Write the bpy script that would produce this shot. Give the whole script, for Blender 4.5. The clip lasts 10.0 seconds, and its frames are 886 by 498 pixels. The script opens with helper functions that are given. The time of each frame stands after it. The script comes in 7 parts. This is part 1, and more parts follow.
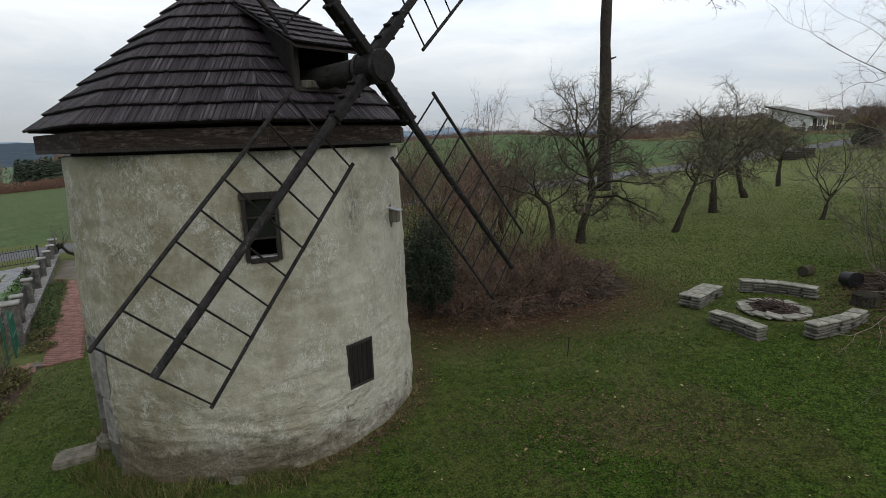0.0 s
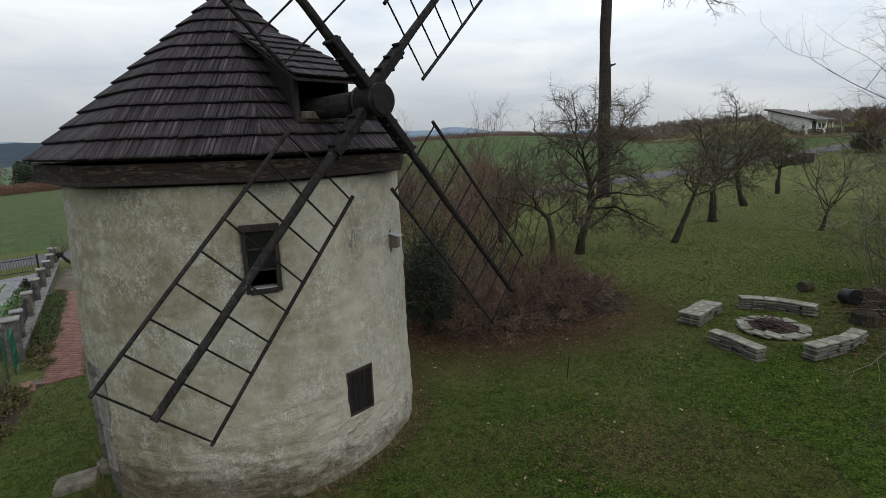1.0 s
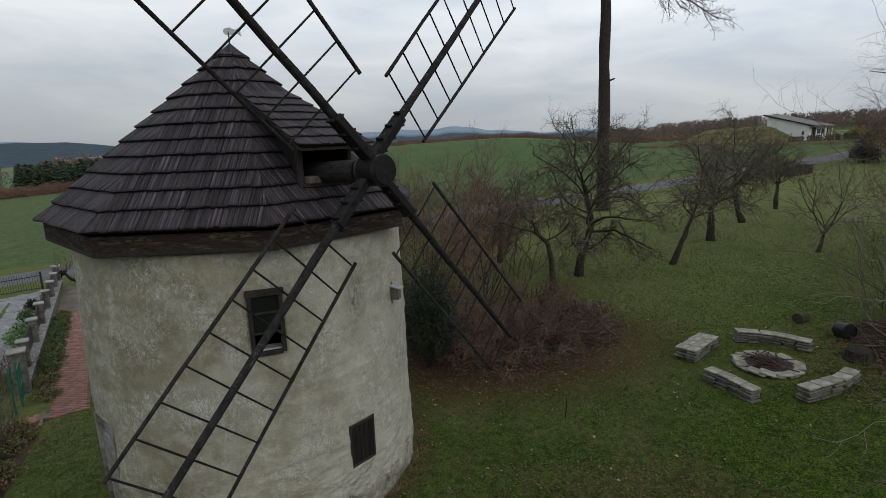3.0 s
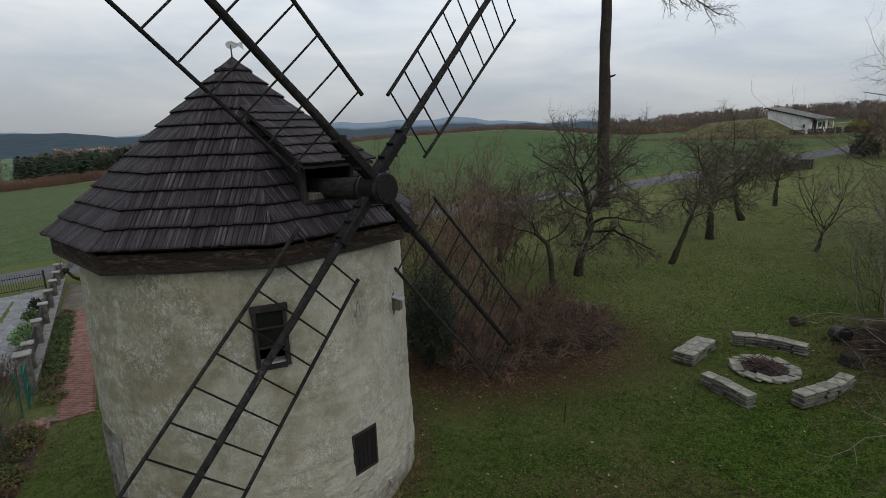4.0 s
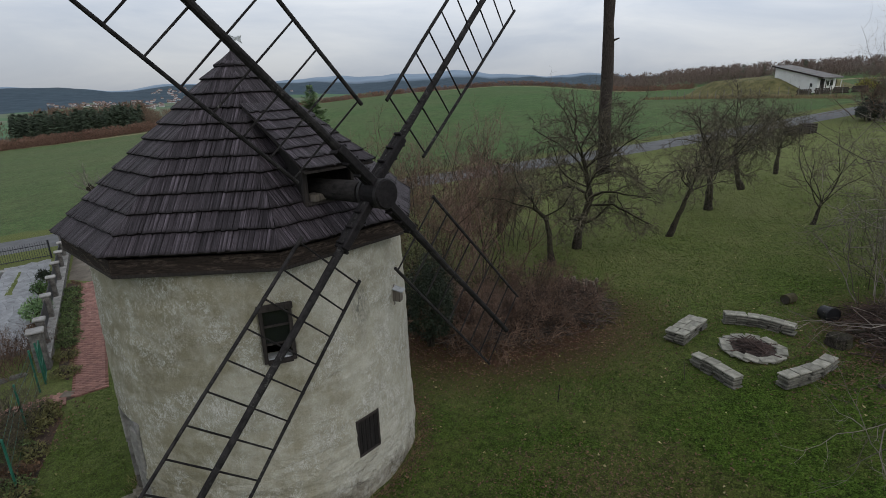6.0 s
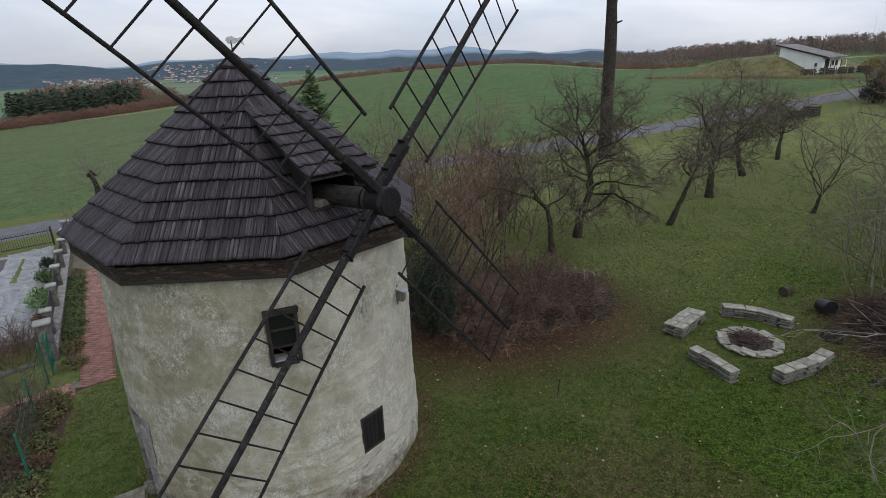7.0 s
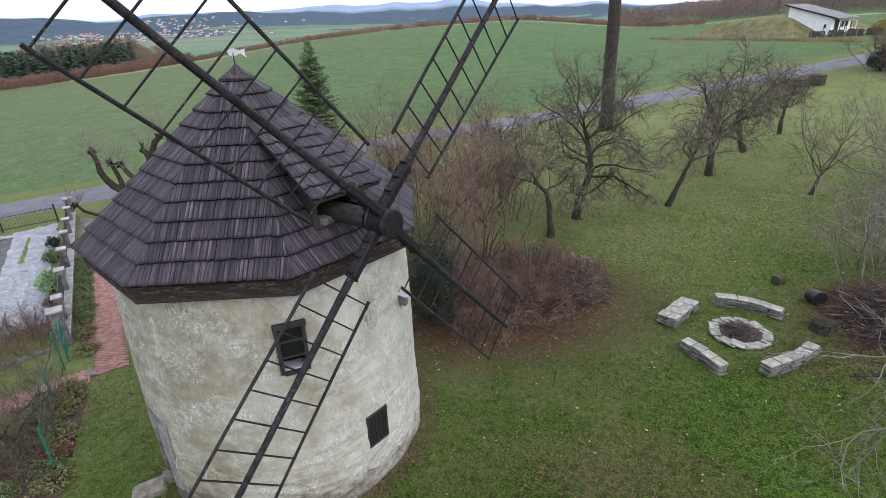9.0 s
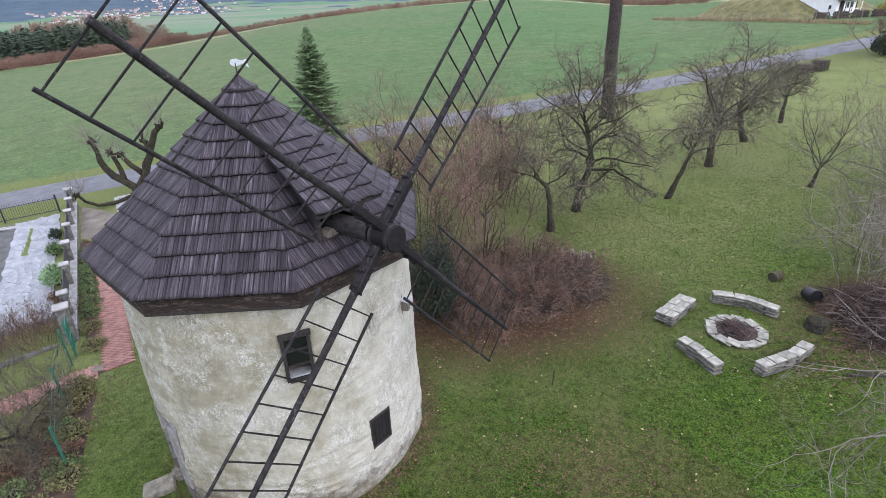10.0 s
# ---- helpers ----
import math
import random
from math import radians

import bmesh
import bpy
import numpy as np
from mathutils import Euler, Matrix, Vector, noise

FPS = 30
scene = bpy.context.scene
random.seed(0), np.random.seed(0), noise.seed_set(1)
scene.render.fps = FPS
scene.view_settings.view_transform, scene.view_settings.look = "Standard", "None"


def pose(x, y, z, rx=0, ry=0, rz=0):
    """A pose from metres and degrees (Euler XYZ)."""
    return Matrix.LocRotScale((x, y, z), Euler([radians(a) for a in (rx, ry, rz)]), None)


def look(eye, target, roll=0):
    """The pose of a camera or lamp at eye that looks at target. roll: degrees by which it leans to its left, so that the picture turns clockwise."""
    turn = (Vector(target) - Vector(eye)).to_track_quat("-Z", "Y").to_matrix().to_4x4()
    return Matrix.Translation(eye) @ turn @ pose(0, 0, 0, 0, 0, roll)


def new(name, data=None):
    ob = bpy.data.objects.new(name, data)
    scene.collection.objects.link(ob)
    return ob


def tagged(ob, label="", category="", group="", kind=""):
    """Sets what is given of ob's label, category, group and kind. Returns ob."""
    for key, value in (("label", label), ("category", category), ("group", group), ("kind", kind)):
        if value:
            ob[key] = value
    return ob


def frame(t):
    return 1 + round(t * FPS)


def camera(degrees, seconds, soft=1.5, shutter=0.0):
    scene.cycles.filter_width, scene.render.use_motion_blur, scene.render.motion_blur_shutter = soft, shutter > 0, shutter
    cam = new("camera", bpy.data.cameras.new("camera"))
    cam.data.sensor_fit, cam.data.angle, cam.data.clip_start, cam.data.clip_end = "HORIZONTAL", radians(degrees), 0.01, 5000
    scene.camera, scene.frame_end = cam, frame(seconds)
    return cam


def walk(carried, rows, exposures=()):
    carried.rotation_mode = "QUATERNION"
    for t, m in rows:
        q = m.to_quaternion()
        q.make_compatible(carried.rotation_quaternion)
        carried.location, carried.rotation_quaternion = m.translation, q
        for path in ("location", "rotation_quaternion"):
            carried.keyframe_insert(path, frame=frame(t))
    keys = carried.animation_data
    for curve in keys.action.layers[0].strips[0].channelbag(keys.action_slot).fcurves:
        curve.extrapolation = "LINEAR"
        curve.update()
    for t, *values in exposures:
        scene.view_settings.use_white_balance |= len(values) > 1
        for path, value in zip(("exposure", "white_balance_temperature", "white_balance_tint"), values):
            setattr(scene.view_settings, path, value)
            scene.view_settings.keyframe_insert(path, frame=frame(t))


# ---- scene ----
cam = camera(78.8, 10.0, soft=0.35)
METRES, EYE, TILT, LEAN, TURN = 5.5, 6.02, -11.5, 1.8, 0.0
ROWS = [
    (0.0, 0.0, 0.0, 0.0, 0.0, 0.0, -0.0),
    (0.5, -0.0014, -0.0015, 0.0482, 0.0, -0.02, 0.01),
    (1.0, -0.0006, -0.0029, 0.1005, -0.04, -0.03, 0.02),
    (1.5, 0.0015, -0.0072, 0.1532, -0.05, -0.04, 0.04),
    (2.0, 0.002, -0.0174, 0.2064, -0.04, -0.05, 0.06),
    (2.5, 0.0022, -0.0324, 0.2589, -0.03, -0.06, 0.06),
    (3.0, -0.0003, -0.0492, 0.3089, -0.01, -0.12, 0.07),
    (4.5, -0.0035, -0.0927, 0.4292, 0.01, -2.06, 0.12),
    (5.0, 0.0013, -0.1075, 0.4663, 0.04, -3.28, 0.12),
    (5.5, 0.0075, -0.121, 0.5025, 0.07, -4.5, 0.12),
    (7.0, -0.0048, -0.143, 0.6395, 0.1, -7.96, 0.12),
    (7.5, -0.0095, -0.1501, 0.6888, 0.12, -9.07, 0.12),
    (8.0, -0.0107, -0.1584, 0.7366, 0.13, -10.15, 0.13),
    (8.5, -0.0078, -0.1697, 0.7922, 0.11, -11.21, 0.13),
    (9.0, -0.0073, -0.1777, 0.8521, 0.11, -12.27, 0.15),
    (9.5, -0.0085, -0.1829, 0.9112, 0.09, -13.33, 0.16),
    (10.0, -0.0137, -0.1861, 0.9738, 0.09, -14.38, 0.17),
]
walk(cam, [(t, pose(0, 0, EYE, TILT, LEAN, TURN) @ pose(METRES * x, METRES * y, METRES * z, 90 + pitch, roll, yaw)) for t, x, y, z, yaw, pitch, roll in ROWS],
     [(0.0, 0.08, 6780, 10), (1.5, -0.04, 6760, 10), (2.5, -0.15, 6730, 10), (4.5, -0.24, 6680, 10), (5.5, -0.16, 6620, 11), (6.5, 0.12, 6500, 13),
      (7.5, 0.50, 6400, 15), (8.5, 0.95, 6280, 17), (9.2, 1.25, 6180, 19), (10.0, 1.49, 6080, 21)])

# ---- world and light: an overcast winter day ----
world = bpy.data.worlds.new("overcast_sky")
scene.world = world
world.use_nodes = True
wn, wl = world.node_tree.nodes, world.node_tree.links
wn.clear()
w_out = wn.new("ShaderNodeOutputWorld")
w_bg = wn.new("ShaderNodeBackground")
w_sky = wn.new("ShaderNodeTexSky")
w_sky.sky_type = "NISHITA"
w_sky.sun_disc = False
w_sky.sun_elevation, w_sky.sun_rotation = radians(35), radians(141)
w_dim = wn.new("ShaderNodeMix")
w_dim.data_type, w_dim.blend_type = "RGBA", "MULTIPLY"
w_dim.inputs[0].default_value = 1.0
w_dim.inputs[7].default_value = (0.10, 0.10, 0.10, 1)
w_co = wn.new("ShaderNodeTexCoord")
w_map = wn.new("ShaderNodeMapping")
w_map.inputs["Scale"].default_value = (1.0, 1.0, 4.5)
w_noise = wn.new("ShaderNodeTexNoise")
w_noise.inputs["Scale"].default_value = 2.6
w_noise.inputs["Detail"].default_value = 6
w_noise.inputs["Roughness"].default_value = 0.55
w_noise.inputs["Distortion"].default_value = 0.4
w_ramp = wn.new("ShaderNodeValToRGB")
w_ramp.color_ramp.elements[0].position, w_ramp.color_ramp.elements[0].color = 0.30, (0.60, 0.685, 0.805, 1)
w_ramp.color_ramp.elements[1].position, w_ramp.color_ramp.elements[1].color = 0.66, (0.90, 0.955, 1.0, 1)
w_mix = wn.new("ShaderNodeMix")
w_mix.data_type = "RGBA"
w_mix.inputs[0].default_value = 0.94
wl.new(w_co.outputs["Generated"], w_map.inputs["Vector"])
wl.new(w_map.outputs["Vector"], w_noise.inputs["Vector"])
wl.new(w_noise.outputs["Fac"], w_ramp.inputs["Fac"])
wl.new(w_sky.outputs["Color"], w_dim.inputs[6])
wl.new(w_dim.outputs[2], w_mix.inputs[6])
wl.new(w_ramp.outputs["Color"], w_mix.inputs[7])
# an overcast sky is darker towards the horizon
w_sep = wn.new("ShaderNodeSeparateXYZ")
w_fall = wn.new("ShaderNodeValToRGB")
for el, (p, v) in zip((w_fall.color_ramp.elements[0], w_fall.color_ramp.elements[1]), ((0.0, 0.67), (0.20, 1.29))):
    el.position, el.color = p, (v, v, v, 1)
top = w_fall.color_ramp.elements.new(1.0)
top.color = (1.0, 1.0, 1.0, 1)
w_mul = wn.new("ShaderNodeMix")
w_mul.data_type, w_mul.blend_type = "RGBA", "MULTIPLY"
w_mul.inputs[0].default_value = 1.0
wl.new(w_co.outputs["Generated"], w_sep.inputs[0])
wl.new(w_sep.outputs["Z"], w_fall.inputs["Fac"])
wl.new(w_mix.outputs[2], w_mul.inputs[6])
wl.new(w_fall.outputs["Color"], w_mul.inputs[7])
# the cloud is thinner over the rise than over the valley
w_side = wn.new("ShaderNodeMapRange")
for key, val in (("From Min", -0.8), ("From Max", 0.8), ("To Min", 0.86), ("To Max", 1.14)):
    w_side.inputs[key].default_value = val
wl.new(w_sep.outputs["X"], w_side.inputs["Value"])
w_lop = wn.new("ShaderNodeMix")
w_lop.data_type, w_lop.blend_type = "RGBA", "MULTIPLY"
w_lop.inputs[0].default_value = 1.0
wl.new(w_mul.outputs[2], w_lop.inputs[6])
wl.new(w_side.outputs["Result"], w_lop.inputs[7])
wl.new(w_lop.outputs[2], w_bg.inputs["Color"])
w_bg.inputs["Strength"].default_value = 0.9
wl.new(w_bg.outputs["Background"], w_out.inputs["Surface"])

sun = new("sun", bpy.data.lights.new("sun", "SUN"))
sun.data.energy, sun.data.angle, sun.data.color = 0.75, radians(40), (1.0, 0.97, 0.92)
sun.matrix_world = look((0, 0, 40), (-36, 44, 0))


# ---- mesh helpers ----
class Shape:
    """Gathers vertices and faces of one mesh."""

    def __init__(self):
        self.v, self.f, self.g = [], [], []

    def add(self, verts, faces):
        o = len(self.v)
        self.v.extend(tuple(p) for p in verts)
        self.f.extend(tuple(i + o for i in f) for f in faces)
        return self

    def quad(self, a, b, c, d):
        return self.add([a, b, c, d], [(0, 1, 2, 3)])

    def box(self, size, m=None, bevel=0.0):
        """A box of that size, centred, chamfered by bevel, at the pose m."""
        m = m or Matrix()
        hx, hy, hz = (s / 2 for s in size)
        if bevel <= 0:
            vs = [m @ Vector((sx * hx, sy * hy, sz * hz)) for sx in (-1, 1) for sy in (-1, 1) for sz in (-1, 1)]
            return self.add(vs, [(0, 1, 3, 2), (4, 6, 7, 5), (0, 4, 5, 1), (2, 3, 7, 6), (0, 2, 6, 4), (1, 5, 7, 3)])
        b = min(bevel, hx * 0.9, hy * 0.9, hz * 0.9)
        vs, at = [], {}
        for sx in (-1, 1):
            for sy in (-1, 1):
                for sz in (-1, 1):
                    for ax in range(3):
                        p = [sx * (hx - b), sy * (hy - b), sz * (hz - b)]
                        p[ax] = (sx * hx, sy * hy, sz * hz)[ax]
                        at[sx, sy, sz, ax] = len(vs)
                        vs.append(m @ Vector(p))
        fs = []
        for ax in range(3):
            o1, o2 = [a for a in range(3) if a != ax]
            for s in (-1, 1):
                ring = []
                for s1, s2 in ((-1, -1), (1, -1), (1, 1), (-1, 1)):
                    k = [0, 0, 0]
                    k[ax], k[o1], k[o2] = s, s1, s2
                    ring.append(at[k[0], k[1], k[2], ax])
                fs.append(tuple(ring))
            for s1 in (-1, 1):
                for s2 in (-1, 1):
                    k1, k2 = [0, 0, 0], [0, 0, 0]
                    k1[ax], k2[ax] = -1, 1
                    k1[o1] = k2[o1] = s1
                    k1[o2] = k2[o2] = s2
                    fs.append((at[(*k1, o1)], at[(*k2, o1)], at[(*k2, o2)], at[(*k1, o2)]))
        for sx in (-1, 1):
            for sy in (-1, 1):
                for sz in (-1, 1):
                    fs.append(tuple(at[sx, sy, sz, a] for a in range(3)))
        return self.add(vs, fs)

    def tube(self, pts, radii, n=6, caps=True, squash=None):
        """A tapering tube along points."""
        pts = [Vector(p) for p in pts]
        k = len(pts)
        side = None
        o = len(self.v)
        for i in range(k):
            d = (pts[min(i + 1, k - 1)] - pts[max(i - 1, 0)])
            if d.length < 1e-9:
                d = Vector((0, 0, 1))
            d.normalize()
            if side is None:
                side = d.cross(Vector((0.13, 0.2, 1)) if abs(d.z) < 0.9 else Vector((1, 0.1, 0))).normalized()
            side = (side - d * side.dot(d))
            side = side.normalized() if side.length > 1e-6 else d.orthogonal().normalized()
            up = d.cross(side)
            r = radii[i]
            for j in range(n):
                a = 2 * math.pi * j / n
                self.v.append(tuple(pts[i] + side * (r * math.cos(a)) + up * (r * math.sin(a))))
        for i in range(k - 1):
            for j in range(n):
                j2 = (j + 1) % n
                self.f.append((o + i * n + j, o + i * n + j2, o + (i + 1) * n + j2, o + (i + 1) * n + j))
        if caps:
            self.f.append(tuple(o + j for j in reversed(range(n))))
            self.f.append(tuple(o + (k - 1) * n + j for j in range(n)))
        return self

    def prism(self, outline, z0, z1, m=None):
        """A vertical prism over a flat outline of (x, y)."""
        m = m or Matrix()
        n = len(outline)
        vs = [m @ Vector((x, y, z0)) for x, y in outline] + [m @ Vector((x, y, z1)) for x, y in outline]
        fs = [tuple(reversed(range(n))), tuple(range(n, 2 * n))]
        fs += [(i, (i + 1) % n, n + (i + 1) % n, n + i) for i in range(n)]
        return self.add(vs, fs)

    def data(self, name, material, smooth=False, fix=True):
        me = bpy.data.meshes.new(name)
        me.from_pydata(self.v, [], self.f)
        if fix and len(self.f) < 60000:
            bm = bmesh.new()
            bm.from_mesh(me)
            bmesh.ops.recalc_face_normals(bm, faces=bm.faces)
            bm.to_mesh(me)
            bm.free()
        if smooth:
            me.polygons.foreach_set("use_smooth", [True] * len(me.polygons))
        if self.g:
            me.attributes.new("grain", "FLOAT_VECTOR", "POINT").data.foreach_set("vector", [c for p in self.g for c in p])
        me.materials.append(material)
        me.update()
        return me


def thing(name, at=(0, 0, 0), turn=0, label="", category="", group="", kind=""):
    ob = new(name)
    ob.matrix_world = pose(at[0], at[1], at[2], 0, 0, turn)
    ob.empty_display_size = 0.2
    return tagged(ob, label, category, group, kind)


def part(name, shape, material, parent=None, label="", smooth=False, m=None, fix=True):
    """Links a shape, or a finished mesh, as one mesh object under its thing or part."""
    me = shape.data(name, material, smooth, fix) if isinstance(shape, Shape) else shape
    ob = new(name, me)
    if parent:
        ob.parent = parent
    if m is not None:
        ob.matrix_basis = m
    return tagged(ob, label)


def solo(name, shape, material, label, category, group="", kind="", smooth=False, m=None, fix=True):
    """A thing that is one mesh."""
    ob = part(name, shape, material, None, label, smooth, m, fix)
    return tagged(ob, label, category, group, kind)


# ---- the lie of the land ----
def near_land(x, y):
    tx = np.tanh(x / 40)
    return (-0.251 - 1.143 * np.tanh(x / 30) + 11.846 * np.tanh(x / 120) - 0.471 * np.tanh((y - 12) / 30)
            + 5.455 * np.tanh(y / 150) - 1.12 * tx * np.tanh(y / 60))


def smooth_step(a, b, t):
    t = np.clip((t - a) / (b - a), 0, 1)
    return t * t * (3 - 2 * t)


def land(x, y):
    """Height of the ground: the garden's gentle slope, the field's brow, the valley and the far hills."""
    x, y = np.asarray(x, float), np.asarray(y, float)
    r = np.hypot(x, y)
    az = np.degrees(np.arctan2(x, y))
    z = near_land(x, y) + smooth_step(60, 200, r) * 2.2 * np.tanh((az + 20) / 9) * (1 - smooth_step(6, 24, az)) * (1 - smooth_step(50, 90, -az))
    z = z + 0.11 * np.exp(-((x - 9.4) ** 2 + (y - 14.8) ** 2) / 30)
    z = z + 0.13 * np.exp(-((x + 5.0) ** 2 + (y - 8.7) ** 2) / 2.6)
    z = z - 4.6 * smooth_step(90, 212, r) * smooth_step(4, 20, az) * (1 - smooth_step(50, 70, az))
    vale = 1 - smooth_step(-14, 2, az)
    brow = smooth_step(215, 420, r) * (1 - smooth_step(12, 26, az) * (1 - smooth_step(25, 60, np.abs(az - 35))))
    z = z * (1 - brow) + brow * (-14 - 8 * smooth_step(400, 1200, r) - 3 * vale)
    fore = 42 + 10 * vale + 6 * np.sin(az * 0.33 + 1.0) + 4 * np.sin(az * 0.9) + 2 * np.sin(az * 2.3)
    fore = fore + 12 * np.exp(-((az + 37) / 4) ** 2) - 10 * np.exp(-((az + 30.5) / 2.6) ** 2) + 13 * np.exp(-((az + 23) / 4.5) ** 2)
    right = 1 - 0.9 * smooth_step(13, 20, az) * (1 - smooth_step(60, 90, az))
    z = z + smooth_step(1500, 2750, r) * fore * right
    back = 16 + 44 * np.exp(-((az + 4) / 10) ** 2) + 8 * np.sin(az * 0.45 + 0.5) + 4 * np.sin(az * 1.1)
    z = z + smooth_step(3000, 4100, r) * back * right
    return z


def ground_z(x, y):
    return float(land(x, y))


# ---- materials ----
class Nodes:
    """A material's node tree, with short ways to add nodes."""

    def __init__(self, name):
        self.mat = bpy.data.materials.new(name)
        self.mat.use_nodes = True
        self.t = self.mat.node_tree
        self.bsdf = self.t.nodes["Principled BSDF"]
        self.co = self.t.nodes.new("ShaderNodeTexCoord").outputs["Object"]

    def put(self, socket, value):
        if isinstance(value, bpy.types.NodeSocket):
            self.t.links.new(value, socket)
        else:
            socket.default_value = value

    def set(self, name, value):
        self.put(self.bsdf.inputs[name], value)

    def scaled(self, scale, co=None, turn=(0, 0, 0)):
        n = self.t.nodes.new("ShaderNodeMapping")
        n.inputs["Scale"].default_value = scale
        n.inputs["Rotation"].default_value = turn
        self.put(n.inputs["Vector"], co or self.co)
        return n.outputs["Vector"]

    def noise(self, scale, detail=5, rough=0.6, co=None, distort=0.0):
        n = self.t.nodes.new("ShaderNodeTexNoise")
        n.inputs["Scale"].default_value = scale
        n.inputs["Detail"].default_value = detail
        n.inputs["Roughness"].default_value = rough
        n.inputs["Distortion"].default_value = distort
        self.put(n.inputs["Vector"], co or self.co)
        return n.outputs["Fac"]

    def cells(self, scale, co=None, feature="F1", out="Distance", rnd=1.0):
        n = self.t.nodes.new("ShaderNodeTexVoronoi")
        n.feature = feature
        n.inputs["Scale"].default_value = scale
        n.inputs["Randomness"].default_value = rnd
        self.put(n.inputs["Vector"], co or self.co)
        return n.outputs[out]

    def ramp(self, fac, stops):
        n = self.t.nodes.new("ShaderNodeValToRGB")
        e = n.color_ramp.elements
        while len(e) < len(stops):
            e.new(0.5)
        for el, (p, c) in zip(e, stops):
            el.position = p
            el.color = (*c, 1) if len(c) == 3 else c
        self.put(n.inputs["Fac"], fac)
        return n.outputs["Color"]

    def mix(self, fac, a, b, mode="MIX"):
        n = self.t.nodes.new("ShaderNodeMix")
        n.data_type, n.blend_type = "RGBA", mode
        for sock, v in ((n.inputs[0], fac), (n.inputs[6], a), (n.inputs[7], b)):
            self.put(sock, (*v, 1) if isinstance(v, tuple) and len(v) == 3 else v)
        return n.outputs[2]

    def math(self, op, a, b=0.0, clamp=False):
        n = self.t.nodes.new("ShaderNodeMath")
        n.operation, n.use_clamp = op, clamp
        self.put(n.inputs[0], a)
        self.put(n.inputs[1], b)
        return n.outputs[0]

    def span(self, v, a, b, lo=0.0, hi=1.0):
        n = self.t.nodes.new("ShaderNodeMapRange")
        self.put(n.inputs["Value"], v)
        for k, x in (("From Min", a), ("From Max", b), ("To Min", lo), ("To Max", hi)):
            n.inputs[k].default_value = x
        return n.outputs["Result"]

    def axes(self, co=None):
        n = self.t.nodes.new("ShaderNodeSeparateXYZ")
        self.put(n.inputs[0], co or self.co)
        return n.outputs

    def each(self):
        return self.t.nodes.new("ShaderNodeObjectInfo").outputs["Random"]

    def island(self):
        return self.t.nodes.new("ShaderNodeNewGeometry").outputs["Random Per Island"]

    def bump(self, height, strength=0.4, distance=0.02):
        n = self.t.nodes.new("ShaderNodeBump")
        n.inputs["Strength"].default_value = strength
        n.inputs["Distance"].default_value = distance
        self.put(n.inputs["Height"], height)
        self.set("Normal", n.outputs["Normal"])

    def vary(self, color, fac, amount):
        """Lighter and darker by fac (0 to 1), by up to that amount."""
        n = self.t.nodes.new("ShaderNodeHueSaturation")
        self.put(n.inputs["Value"], self.span(fac, 0, 1, 1 - amount, 1 + amount))
        self.put(n.inputs["Color"], color)
        return n.outputs["Color"]


def plain(name, dark, light, scale=4.0, rough=0.85, bump=0.4, grain=40.0, stretch=(1, 1, 1), metal=0.0, each=0.0, island=0.0, depth=0.01, spec=0.4):
    """A surface with broad stains and fine grain."""
    n = Nodes(name)
    co = n.scaled(stretch)
    big, fine = n.noise(scale, 5, 0.6, co), n.noise(grain, 4, 0.65, co)
    col = n.ramp(big, [(0.3, dark), (0.7, light)])
    col = n.vary(col, fine, 0.35)
    if each:
        col = n.vary(col, n.each(), each)
    if island:
        col = n.vary(col, n.island(), island)
    n.set("Base Color", col)
    n.set("Roughness", rough)
    n.set("Metallic", metal)
    n.set("Specular IOR Level", spec)
    if bump:
        n.bump(fine, bump, depth)
    return n.mat


SMEAR = (2.76, -2.16, 4.70)


